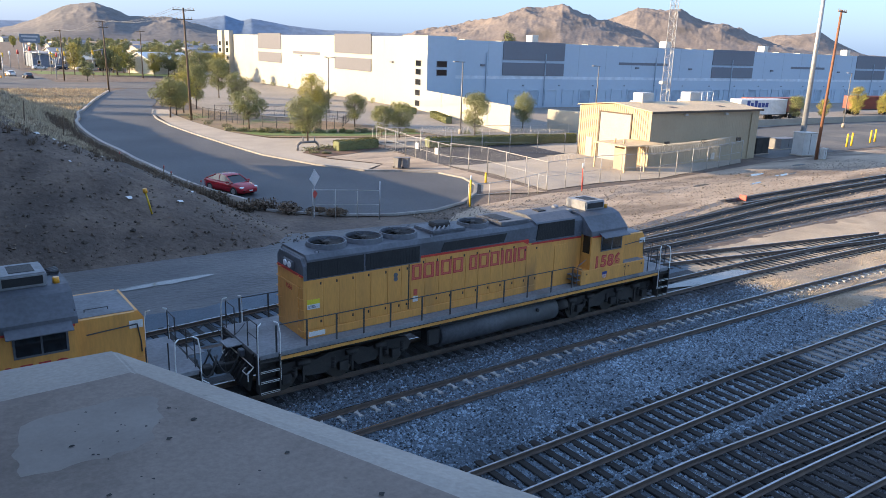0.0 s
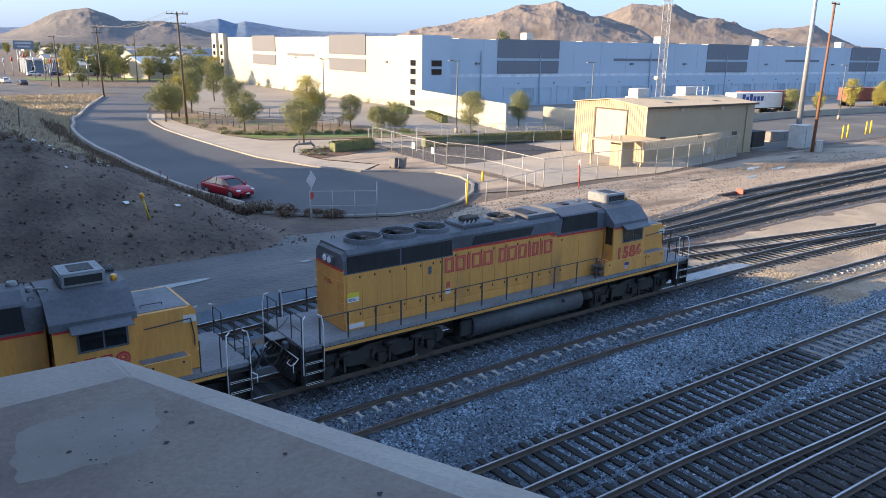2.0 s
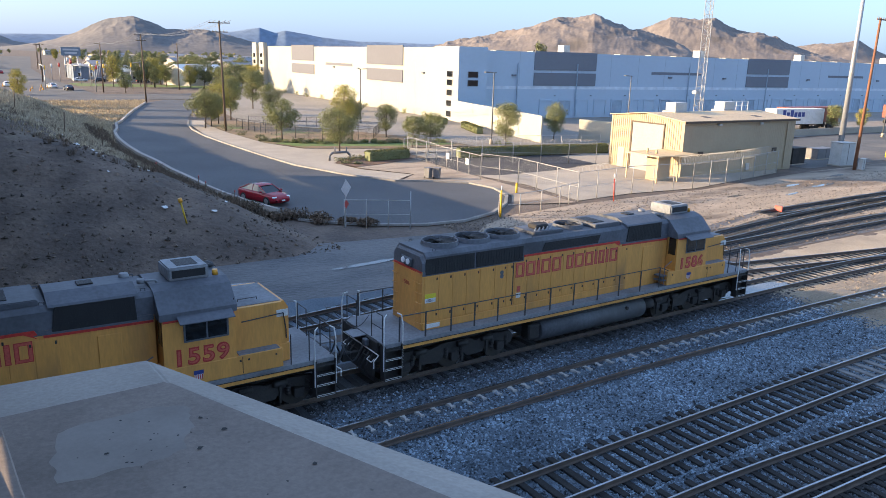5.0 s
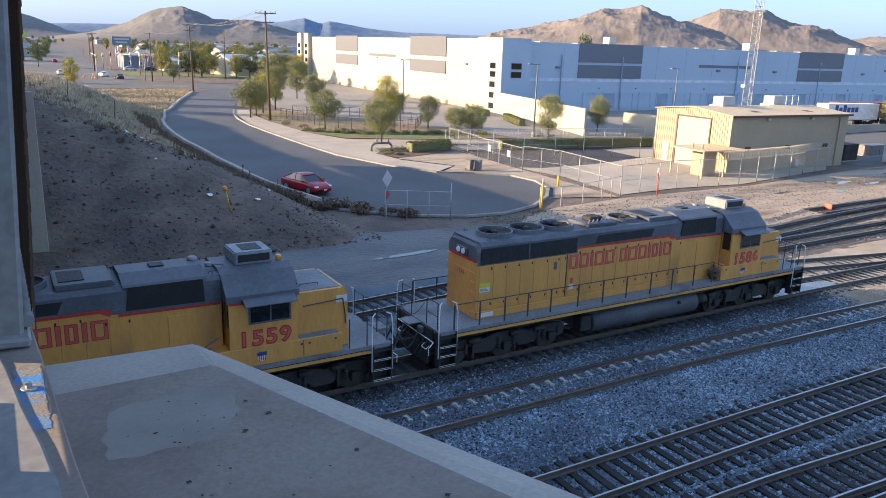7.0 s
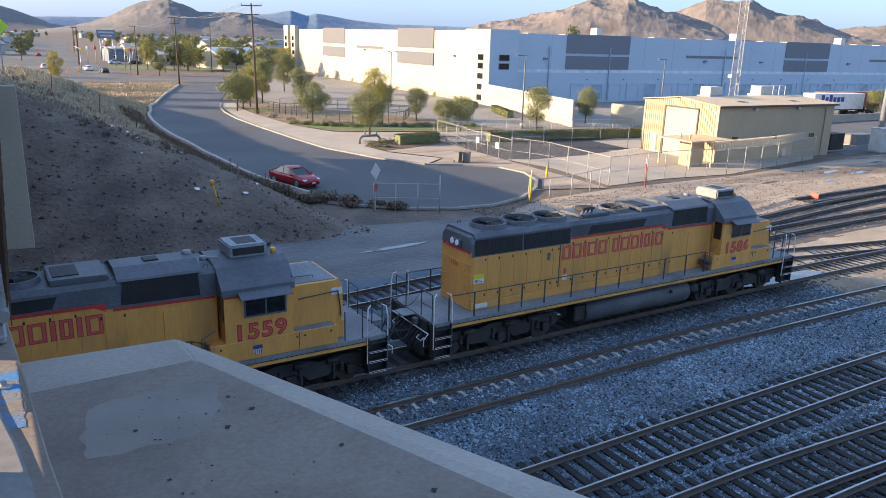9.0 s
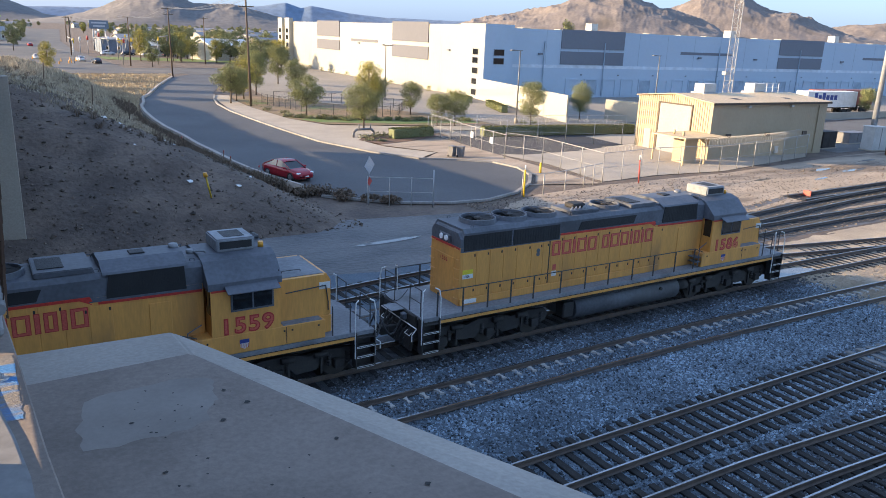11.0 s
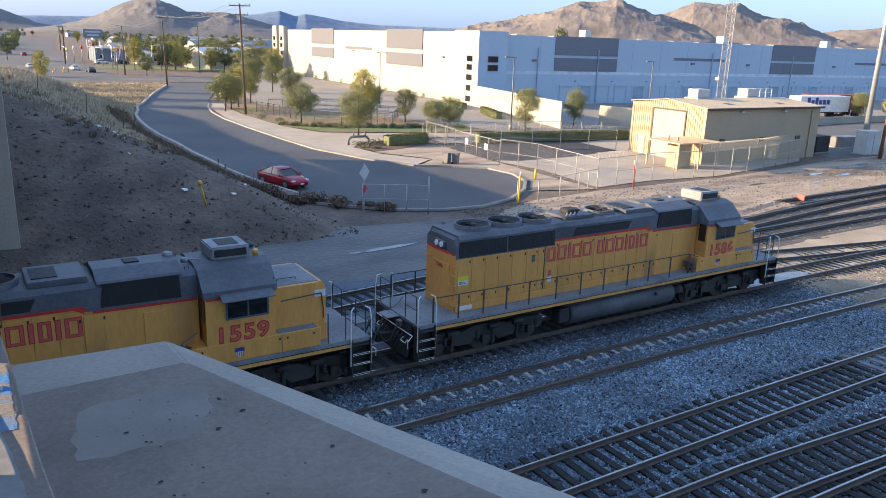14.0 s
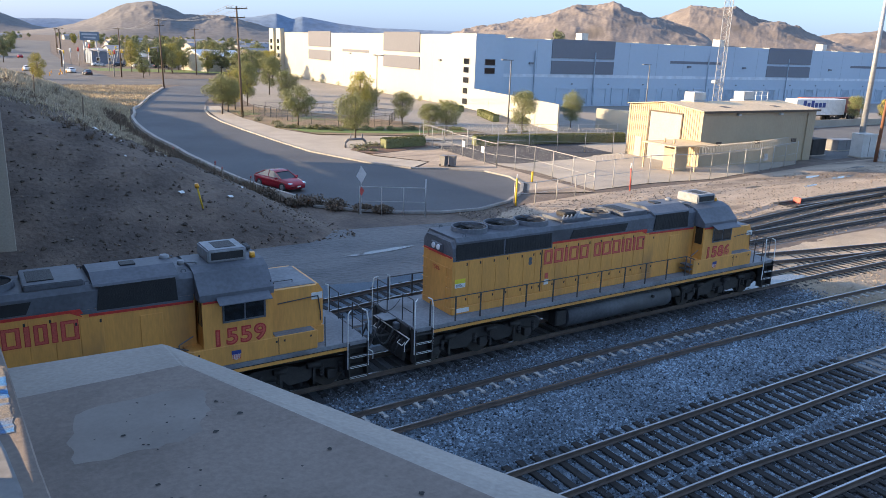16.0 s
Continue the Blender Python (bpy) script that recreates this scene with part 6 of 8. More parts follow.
build_car(-1.58, 32.9, -72, CARRED, "parked red two-door coupe on the asphalt road")
for x, y, a, m, lab in ((6, 213, 100, CARWHITE, "white car driving on the far street"), (8.5, 201, 95, CARDARK, "dark car waiting on the far street"), (2, 330, 95, CARRED, "red car on the far street"), (20, 258, 10, CARWHITE, "white car parked by the lawn"), (26, 256, 5, CARDARK, "dark car parked by the lawn"), (32, 254, 8, CARWHITE, "pale car parked by the lawn"), (38, 250, 8, CARDARK, "dark car parked beyond the lawn"), (-4, 222, 92, CARWHITE, "white van-like car on the far street")):
    build_car(x, y, a, m, lab)


def build_container(x, y, turn, mat, label, L=12.2, z=1.25, wheels=True, bars=False):
    t = thing("trailer", label, "trailer", pose(x, y, -0.18, 0, 0, turn), "trailers")
    bm = bmesh.new()
    box(bm, (0, L), (-1.25, 1.25), (z, z + 2.7), 0.03)
    bx = part("container", bm, mat, t)
    bm = bmesh.new()
    n = 40
    for i in range(n):
        xx = 0.2 + (L - 0.4) * i / (n - 1)
        box(bm, (xx - 0.05, xx + 0.05), (-1.275, -1.25), (z + 0.15, z + 2.55))
    part("corrugation", bm, mat, bx)
    if bars:                                    # a company name as plain bars
        for i in range(6):
            bm = bmesh.new()
            box(bm, (1.6 + i * 0.95, 2.35 + i * 0.95), (-1.29, -1.276), (z + 1.3, z + (2.5 if i in (0, 2) else 2.1)))
            part("name_bar", bm, BLUEPAINT, bx)
    if wheels:
        bm = bmesh.new()
        box(bm, (0.3, L - 0.3), (-0.5, 0.5), (z - 0.22, z))
        part("chassis", bm, UNDER, t)
        for xx in (0.9, 2.1, L - 2.6, L - 1.4):
            for s in (-1, 1):
                bm = bmesh.new()
                tube(bm, (xx, s * 0.8, 0.5), (xx, s * 1.15, 0.5), 0.5, 0.5, 16)
                part("wheel", bm, TYRE, t)
    return t


BRICKRED = material("container_red", (0.27, 0.075, 0.05), (0.22, 0.06, 0.045), 0.5, 0.6, fine=4.0)
build_container(101.0, 58.2, -8, WHITEPAINT, "white shipping container on a trailer with a blue name", 12.2, bars=True)
build_container(108.0, 60.5, -6, BRICKRED, "brick-red shipping container on a trailer", 14.6)
build_container(146.0, 60.5, -14, BRICKRED, "dark red shipping container on a trailer", 14)
build_container(160.0, 58.0, -14, BRICKRED, "dark red shipping container beside another", 12.2)


def equipment_box(x, y, dx, dy, h, mat, label, turn=0.0):
    t = thing("equipment_cabinet", label, "cabinet", pose(x, y, -0.2, 0, 0, turn), "trackside cabinets")
    bm = bmesh.new()
    box(bm, (-dx / 2, dx / 2), (-dy / 2, dy / 2), (0.12, h), 0.03)
    body = part("cabinet_body", bm, mat, t)
    bm = bmesh.new()
    box(bm, (-dx / 2 - 0.06, dx / 2 + 0.06), (-dy / 2 - 0.06, dy / 2 + 0.06), (h, h + 0.07), 0.02)
    part("cabinet_lid", bm, mat, t)
    bm = bmesh.new()
    box(bm, (-dx / 2 - 0.1, dx / 2 + 0.1), (-dy / 2 - 0.1, dy / 2 + 0.1), (0, 0.12))
    part("plinth", bm, CONCRETE, t)
    bm = bmesh.new()
    box(bm, (-0.02, 0.02), (-dy / 2 - 0.015, -dy / 2), (0.25, h - 0.1))
    part("door_gap", bm, UNDER, body)


equipment_box(66.8, 26.0, 2.2, 1.6, 2.7, STEELBOX, "pale grey trackside equipment cabinet", -10)
equipment_box(65.0, 22.6, 0.7, 0.5, 1.3, STEELBOX, "small grey meter box at the pole", 0)
equipment_box(62.3, 29.4, 2.6, 1.6, 1.9, UNDER, "dark transformer box beside the shed", 0)
equipment_box(70.8, 31.0, 3.6, 1.6, 1.3, LAMPGREY, "dark low equipment box in the shade", 0)

WETPATCH = material("puddle", (0.16, 0.155, 0.15), (0.11, 0.108, 0.105), 1.0, 0.08)
for i, (x, y, rx, ry, a) in enumerate(((6.5, 12.2, 4.2, 0.35, 8), (-12.5, 13.0, 2.6, 0.3, 4), (-3.0, 13.6, 2.2, 0.25, 6), (50, 18.3, 2.2, 0.3, 5), (58, 21.5, 1.6, 0.3, 5), (42, 16.6, 1.4, 0.2, 10), (46.5, 19.6, 1.9, 0.35, 6), (36, 18.2, 1.2, 0.25, 4))):
    bm = bmesh.new()
    f = bm.faces.new([bm.verts.new((rx * math.cos(t) * (1 + 0.25 * noise.noise((math.cos(t) * 2, math.sin(t) * 2, i))), ry * math.sin(t) * (1 + 0.4 * noise.noise((math.cos(t) * 3, math.sin(t) * 3, i + 9))), 0)) for t in [2 * math.pi * q / 26 for q in range(26)]])
    solid("puddle", bm, WETPATCH, "shallow puddle on the dirt track", "puddle", "puddles", m=pose(x, y, -0.186, 0, 0, a))

bm = bmesh.new()
rim = [(11.4 + 3.3 * math.cos(t) * (1 + 0.2 * noise.noise((math.cos(t) * 2, math.sin(t) * 2, 31))), 0.02 - 0.05 * 3.3 * math.cos(t) + 0.52 * math.sin(t) * (1 + 0.4 * noise.noise((math.cos(t) * 4, math.sin(t) * 4, 33)))) for t in [2 * math.pi * q / 40 for q in range(40)]]
bm.faces.new([bm.verts.new((x, y, -0.150)) for x, y in rim])
solid("puddle", bm, WETPATCH, "pale standing water between the rails", "puddle", "puddles")

# stop block and litter by the siding
bm = bmesh.new()
box(bm, (-0.06, 0.06), (-0.3, 0.3), (0, 0.42), 0.02)
solid("stop_block", bm, LETTERPINK, "faded red stop block at the end of a siding", "stop block", m=pose(33.0, 12.1, -0.17, 0, 0, 4))


# ---- the town ----
STUCCO = material("pale_stucco", (0.55, 0.50, 0.42), (0.48, 0.44, 0.37), 0.2, 0.85, fine=2.0)
ROOFGREY = material("grey_roofing", (0.30, 0.30, 0.31), (0.25, 0.25, 0.26), 0.3, 0.8, fine=3.0)
TOWNBLUE = material("blue_grey_front", (0.16, 0.20, 0.26), (0.13, 0.17, 0.22), 0.2, 0.6, fine=2.0)


def town_house(x, y, L, W, h, rise, turn, wall, roofm, label):
    t = thing("building", label, "building", pose(x, y, -0.2, 0, 0, turn), "town buildings")
    bm = bmesh.new()
    prism(bm, [(-W / 2, 0), (W / 2, 0), (W / 2, h), (0, h + rise), (-W / 2, h)], "x", -L / 2, L / 2)
    wl = part("wall", bm, wall, t)
    for s in (-1, 1):
        bm = bmesh.new()
        prism(bm, [(s * (W / 2 + 0.5), h - 0.1), (0, h + rise + 0.05), (0, h + rise + 0.3), (s * (W / 2 + 0.5), h + 0.15)], "x", -L / 2 - 0.5, L / 2 + 0.5)
        part("roof", bm, roofm, t)
    for i in range(max(2, int(L / 4))):
        xx = -L / 2 + 2 + i * 4
        bm = bmesh.new()
        box(bm, (xx - 0.6, xx + 0.6), (-W / 2 - 0.06, -W / 2 + 0.02), (1.0, 2.3))
        w = part("window", bm, WHITEPAINT, t)
        bm = bmesh.new()
        box(bm, (xx - 0.5, xx + 0.5), (-W / 2 - 0.08, -W / 2 - 0.06), (1.1, 2.2))
        part("pane", bm, GLASS, w)


town_house(52, 236, 16, 14, 3.6, 2.8, 20, STUCCO, WHITEPAINT, "pale hall with a light shallow roof")
town_house(38, 262, 14, 10, 3.4, 1.8, 0, STUCCO, WHITEPAINT, "low pale building with a light roof")
town_house(32, 286, 22, 12, 4.6, 0.4, 2, TOWNBLUE, ROOFGREY, "long blue-grey shop beyond the lawn")
rt = random.Random(21)
for i in range(90):
    a, d = rt.uniform(0.5, 22), rt.uniform(300, 1300)
    x, y = -21.9 + d * math.sin(radians(a)), -21.9 + d * math.cos(radians(a))
    if abs(x - (2 + (y - 182) * 0.09)) < 26:
        continue
    town_house(x, y, rt.uniform(10, 22), rt.uniform(8, 12), rt.uniform(3, 5), rt.uniform(0.8, 2.2), rt.uniform(-20, 20), rt.choice((STUCCO, STUCCO, WHITEWALL)), rt.choice((ROOFGREY, BUFFROOF, ROOFGREY)), "low house in the far town")


def billboard():
    t = thing("billboard", "dark pole sign above the shops", "sign", pose(23.8, 300, -0.2))
    for x in (-2.2, 2.2):
        bm = bmesh.new()
        tube(bm, (x, 0, 0), (x, 0, 8.2), 0.22, 0.2, 8)
        part("sign_pole", bm, STEEL, t)
    bm = bmesh.new()
    box(bm, (-3.4, 3.4), (-0.3, 0.3), (7.9, 11.0), 0.05)
    b = part("sign_box", bm, TOWNBLUE, t)
    bm = bmesh.new()
    for z, w in ((10.1, 2.7), (8.9, 2.1)):
        box(bm, (-w, w), (-0.33, -0.3), (z - 0.3, z + 0.3))
    part("name_bars", bm, SIGNGREY, b)


billboard()


def traffic_signal(x, y, h, reach, turn):
    t = thing("traffic_signal", "traffic signal on a curved pale arm", "traffic signal", pose(x, y, -0.2, 0, 0, turn), "traffic signals")
    bm = bmesh.new()
    pipe(bm, [(0, 0, 0), (0, 0, h), (0.6, 0, h + 0.8), (reach, 0, h + 1.2)], 0.11, 8)
    part("signal_pole", bm, STEEL, t)
    for xx in (0.15, reach - 0.4):
        bm = bmesh.new()
        box(bm, (xx - 0.2, xx + 0.2), (-0.35, -0.1), (h - 0.2, h + 0.9), 0.03)
        part("signal_head", bm, SAFETY if xx < 1 else LAMPGREY, t)


for x, y, h, r, a in ((3, 200, 5.4, 4, 100), (14, 194, 5.4, 5, 160), (18, 226, 5.4, 4, 20), (24, 200, 6.5, 3, 10)):
    traffic_signal(x, y, h, r, a)
for i in range(16):                        # banners and pennants of the shops
    x, y = 13 + i * 1.5 + rt.uniform(-0.5, 0.5), 238 + rt.uniform(0, 40)
    post_thing("flag_pole", x, y, rt.uniform(4, 6.5), 0.08, STEEL, "thin pole with a coloured pennant", "flag", group="pennants", cap=(1.3, 0.34, rt.choice((SIGNRED, SAFETY, WHITEPAINT, SIGNRED))))
for i in range(9):
    x, y = -6 + rt.uniform(0, 11), 196 + i * 3.2
    post_thing("traffic_cone", x, y, 0.5, 0.16, AMBER, "orange traffic cone on the far street", "cone", group="cones", cap=(0.35, 0.09, AMBER))


def warning_sign():
    t = thing("road_sign", "fluorescent yellow-green diamond warning sign on a post", "road sign", pose(-20.4, 25.5, 8.5))
    bm = bmesh.new()
    box(bm, (-0.03, 0.03), (-0.03, 0.03), (0, 3.0))
    part("sign_post", bm, STEEL, t)
    bm = bmesh.new()
    prism(bm, [(-0.5, 2.45), (0, 1.95), (0.5, 2.45), (0, 2.95)], "y", -0.06, -0.04)
    pl = part("sign_plate", bm, LIME, t)
    bm = bmesh.new()
    box(bm, (-0.09, 0.09), (-0.072, -0.06), (2.3, 2.7))
    part("sign_symbol", bm, LAMPGREY, pl)


warning_sign()
def text_mesh(string, height, depth=0.008, bold=0.0):
    cu = bpy.data.curves.new("number", "FONT")
    cu.body, cu.size, cu.extrude, cu.offset = string, height / 0.70, depth, bold
    cu.space_character = 1.12
    ob = bpy.data.objects.new("number", cu)
    scene.collection.objects.link(ob)
    bpy.context.view_layer.update()
    me = bpy.data.meshes.new_from_object(ob.evaluated_get(bpy.context.evaluated_depsgraph_get()))
    bpy.data.objects.remove(ob)
    xs = [v.co.x for v in me.vertices]
    return me, min(xs), max(xs)


def put_text(string, x0, x1, z, height, y, parent, mat, name="number", bold=0.0, depth=0.008, side=-1):
    """Upright writing on a side wall at y, fitted between x0 and x1."""
    me, a, b = text_mesh(string, height, depth, bold)
    k = (x1 - x0) / (b - a)
    for v in me.vertices:
        if side < 0:
            v.co = Vector((x0 + (v.co.x - a) * k, y - v.co.z, z + v.co.y))
        else:
            v.co = Vector((x1 - (v.co.x - a) * k, y + v.co.z, z + v.co.y))
    me.materials.clear()
    me.materials.append(mat)
    return part(name, me, mat, parent)


def rounded_box(x, y, z, b, seg=2):
    bm = bmesh.new()
    fs = box(bm, x, y, z)
    bmesh.ops.bevel(bm, geom=list({e for f in fs for e in f.edges}), offset=b, segments=seg, affect="EDGES")
    return bm


def disc(bm, c, axis, r, lo, hi, n=20):
    p = {"x": ((lo, c[0], c[1]), (hi, c[0], c[1])), "y": ((c[0], lo, c[1]), (c[0], hi, c[1])), "z": ((c[0], c[1], lo), (c[0], c[1], hi))}[axis]
    tube(bm, p[0], p[1], r, r, n)


def build_fan(x, parent, r=0.67):
    bm = bmesh.new()
    n = 28
    ring = []
    for i in range(n):                                 # hollow shroud
        a = 2 * math.pi * i / n
        ca, sa = math.cos(a), math.sin(a)
        ring.append([bm.verts.new((x + q * ca, q * sa, z)) for q, z in ((r + 0.03, 4.42), (r, 4.60), (r - 0.05, 4.60), (r - 0.07, 4.47))])
    for i in range(n):
        for j in range(3):
            bm.faces.new((ring[i][j], ring[(i + 1) % n][j], ring[(i + 1) % n][j + 1], ring[i][j + 1]))
    fan = part("radiator_fan", bm, LOCOGREY, parent, "round roof fan with a dark grille")
    bm = bmesh.new()
    disc(bm, (x, 0), "z", r - 0.06, 4.445, 4.47, 28)
    part("fan_well", bm, GRILLE, fan)
    bm = bmesh.new()
    disc(bm, (x, 0), "z", 0.13, 4.47, 4.59, 14)
    for i in range(8):                                  # blades and guard bars
        a = 2 * math.pi * i / 8
        d, s = Vector((math.cos(a), math.sin(a), 0)), Vector((-math.sin(a), math.cos(a), 0))
        c = Vector((x, 0, 4.49))
        bm.faces.new([bm.verts.new(c + q) for q in (d * 0.1 - s * 0.05, d * (r - 0.1) - s * 0.12, d * (r - 0.1) + s * 0.12 + Vector((0, 0, 0.07)), d * 0.1 + s * 0.05 + Vector((0, 0, 0.05)))])
        if i % 2 == 0:
            tube(bm, c + d * 0.1 + Vector((0, 0, 0.105)), c + d * (r - 0.02) + Vector((0, 0, 0.105)), 0.012, 0.012, 5)
    tagged(part("fan_blade_set", bm, UNDER, fan), kind="stuff")


WHEELSETS = []


def build_truck(x, parent):
    tr = part("truck", rounded_box((x - 2.55, x + 2.55), (-0.62, 0.62), (0.55, 0.85), 0.04), UNDER, parent, "greasy black six-wheel truck")
    for s in (-1, 1):
        bm = bmesh.new()
        y0, y1 = (s * 0.98 - 0.07, s * 0.98 + 0.07)
        outline = [(-2.75, 0.78), (-2.62, 0.52), (-2.25, 0.52), (-2.0, 0.72), (-1.55, 0.74), (-1.3, 0.42), (-0.62, 0.38), (-0.4, 0.62), (0.4, 0.62), (0.62, 0.38), (1.3, 0.42), (1.55, 0.74), (2.0, 0.72), (2.25, 0.52), (2.62, 0.52), (2.75, 0.78), (2.55, 1.0), (1.5, 1.04), (1.0, 0.92), (0.5, 1.06), (-0.5, 1.06), (-1.0, 0.92), (-1.5, 1.04), (-2.55, 1.0)]
        prism(bm, [(x + u, w) for u, w in outline], "y", y0, y1)
        sf = part("side_frame", bm, UNDER, tr)
        for k in (-2.06, 0, 2.06):                          # axle boxes, springs
            bm = bmesh.new()
            box(bm, (x + k - 0.17, x + k + 0.17), (s * 1.08 - 0.1, s * 1.08 + 0.1), (0.36, 0.68), 0.02)
            part("axle_box", bm, UNDER, tr)
            for q in (-0.33, 0.33):
                bm = bmesh.new()
                rings = [[bm.verts.new((x + k + q + (0.095 if h % 2 else 0.068) * math.cos(i * 0.628), s * 1.04 + (0.095 if h % 2 else 0.068) * math.sin(i * 0.628), 0.48 + h * 0.05)) for i in range(10)] for h in range(9)]
                for r0, r1 in zip(rings, rings[1:]):
                    for i in range(10):
                        bm.faces.new((r0[i], r0[(i + 1) % 10], r1[(i + 1) % 10], r1[i]))
                part("spring", bm, UNDER, tr)
        for k in (-1.45, 1.45, 0.35, -2.5):                 # brake cylinders and hangers
            bm = bmesh.new()
            tube(bm, (x + k - 0.25, s * 1.12, 0.95), (x + k + 0.2, s * 1.12, 0.95), 0.10, 0.10, 10)
            box(bm, (x + k - 0.04, x + k + 0.04), (s * 1.1 - 0.03, s * 1.1 + 0.03), (0.28, 0.95))
            part("brake_cylinder", bm, UNDER, tr)
    for k in (-2.06, 0, 2.06):
        bm = bmesh.new()
        for s in (-1, 1):
            y = s * 0.75
            tube(bm, (0, y - 0.065, 0), (0, y + 0.065, 0), 0.508, 0.508, 28)
            tube(bm, (0, y - s * 0.065, 0), (0, y - s * 0.095, 0), 0.54, 0.54, 28)
            for i in range(6):
                tube(bm, (0.3 * math.cos(i * 1.047), y, 0.3 * math.sin(i * 1.047)), (0.3 * math.cos(i * 1.047), y + s * 0.075, 0.3 * math.sin(i * 1.047)), 0.05, 0.05, 8)
        tube(bm, (0, -0.9, 0), (0, 0.9, 0), 0.09, 0.09, 10)
        w = part("wheelset", bm, WHEEL, tr)
        w.matrix_basis = pose(x + k, 0, 0.508)
        WHEELSETS.append((w, x + k))


def end_steps(s, parent):
    """Step wells and white-edged grab irons at one end (s = 1: front)."""
    x = s * 9.42
    for q in (-1, 1):
        bm = bmesh.new()
        box(bm, (x - 0.34, x + 0.34), (q * 1.28 - 0.012, q * 1.28 + 0.012), (0.40, 1.62))
        for u in (-0.33, 0.33):
            box(bm, (x + u - 0.02, x + u + 0.02), (q * 1.43 - 0.16, q * 1.43 + 0.12), (0.40, 1.62))
        st = part("step_well", bm, UNDER, parent, "open steel step well with white-edged treads")
        for z in (0.42, 0.78, 1.12, 1.42):
            bm = bmesh.new()
            box(bm, (x - 0.30, x + 0.30), (q * 1.45 - 0.14, q * 1.45 + 0.10), (z, z + 0.03))
            part("step", bm, UNDER, st)
            if z < 1.3:
                bm = bmesh.new()
                box(bm, (x - 0.31, x + 0.31), (q * 1.57 - 0.014, q * 1.57 + 0.014), (z - 0.02, z + 0.036))
                part("step_edge", bm, WHITEPAINT, st)
        for u in (-0.36, 0.36):
            bm = bmesh.new()
            pipe(bm, [(x + u, q * 1.55, 0.75), (x + u, q * 1.55, 2.30), (x + u * 0.9, q * 1.50, 2.62), (x + u * 0.55, q * 1.42, 2.68)], 0.021, 6)
            part("grab_iron", bm, WHITEPAINT, st)


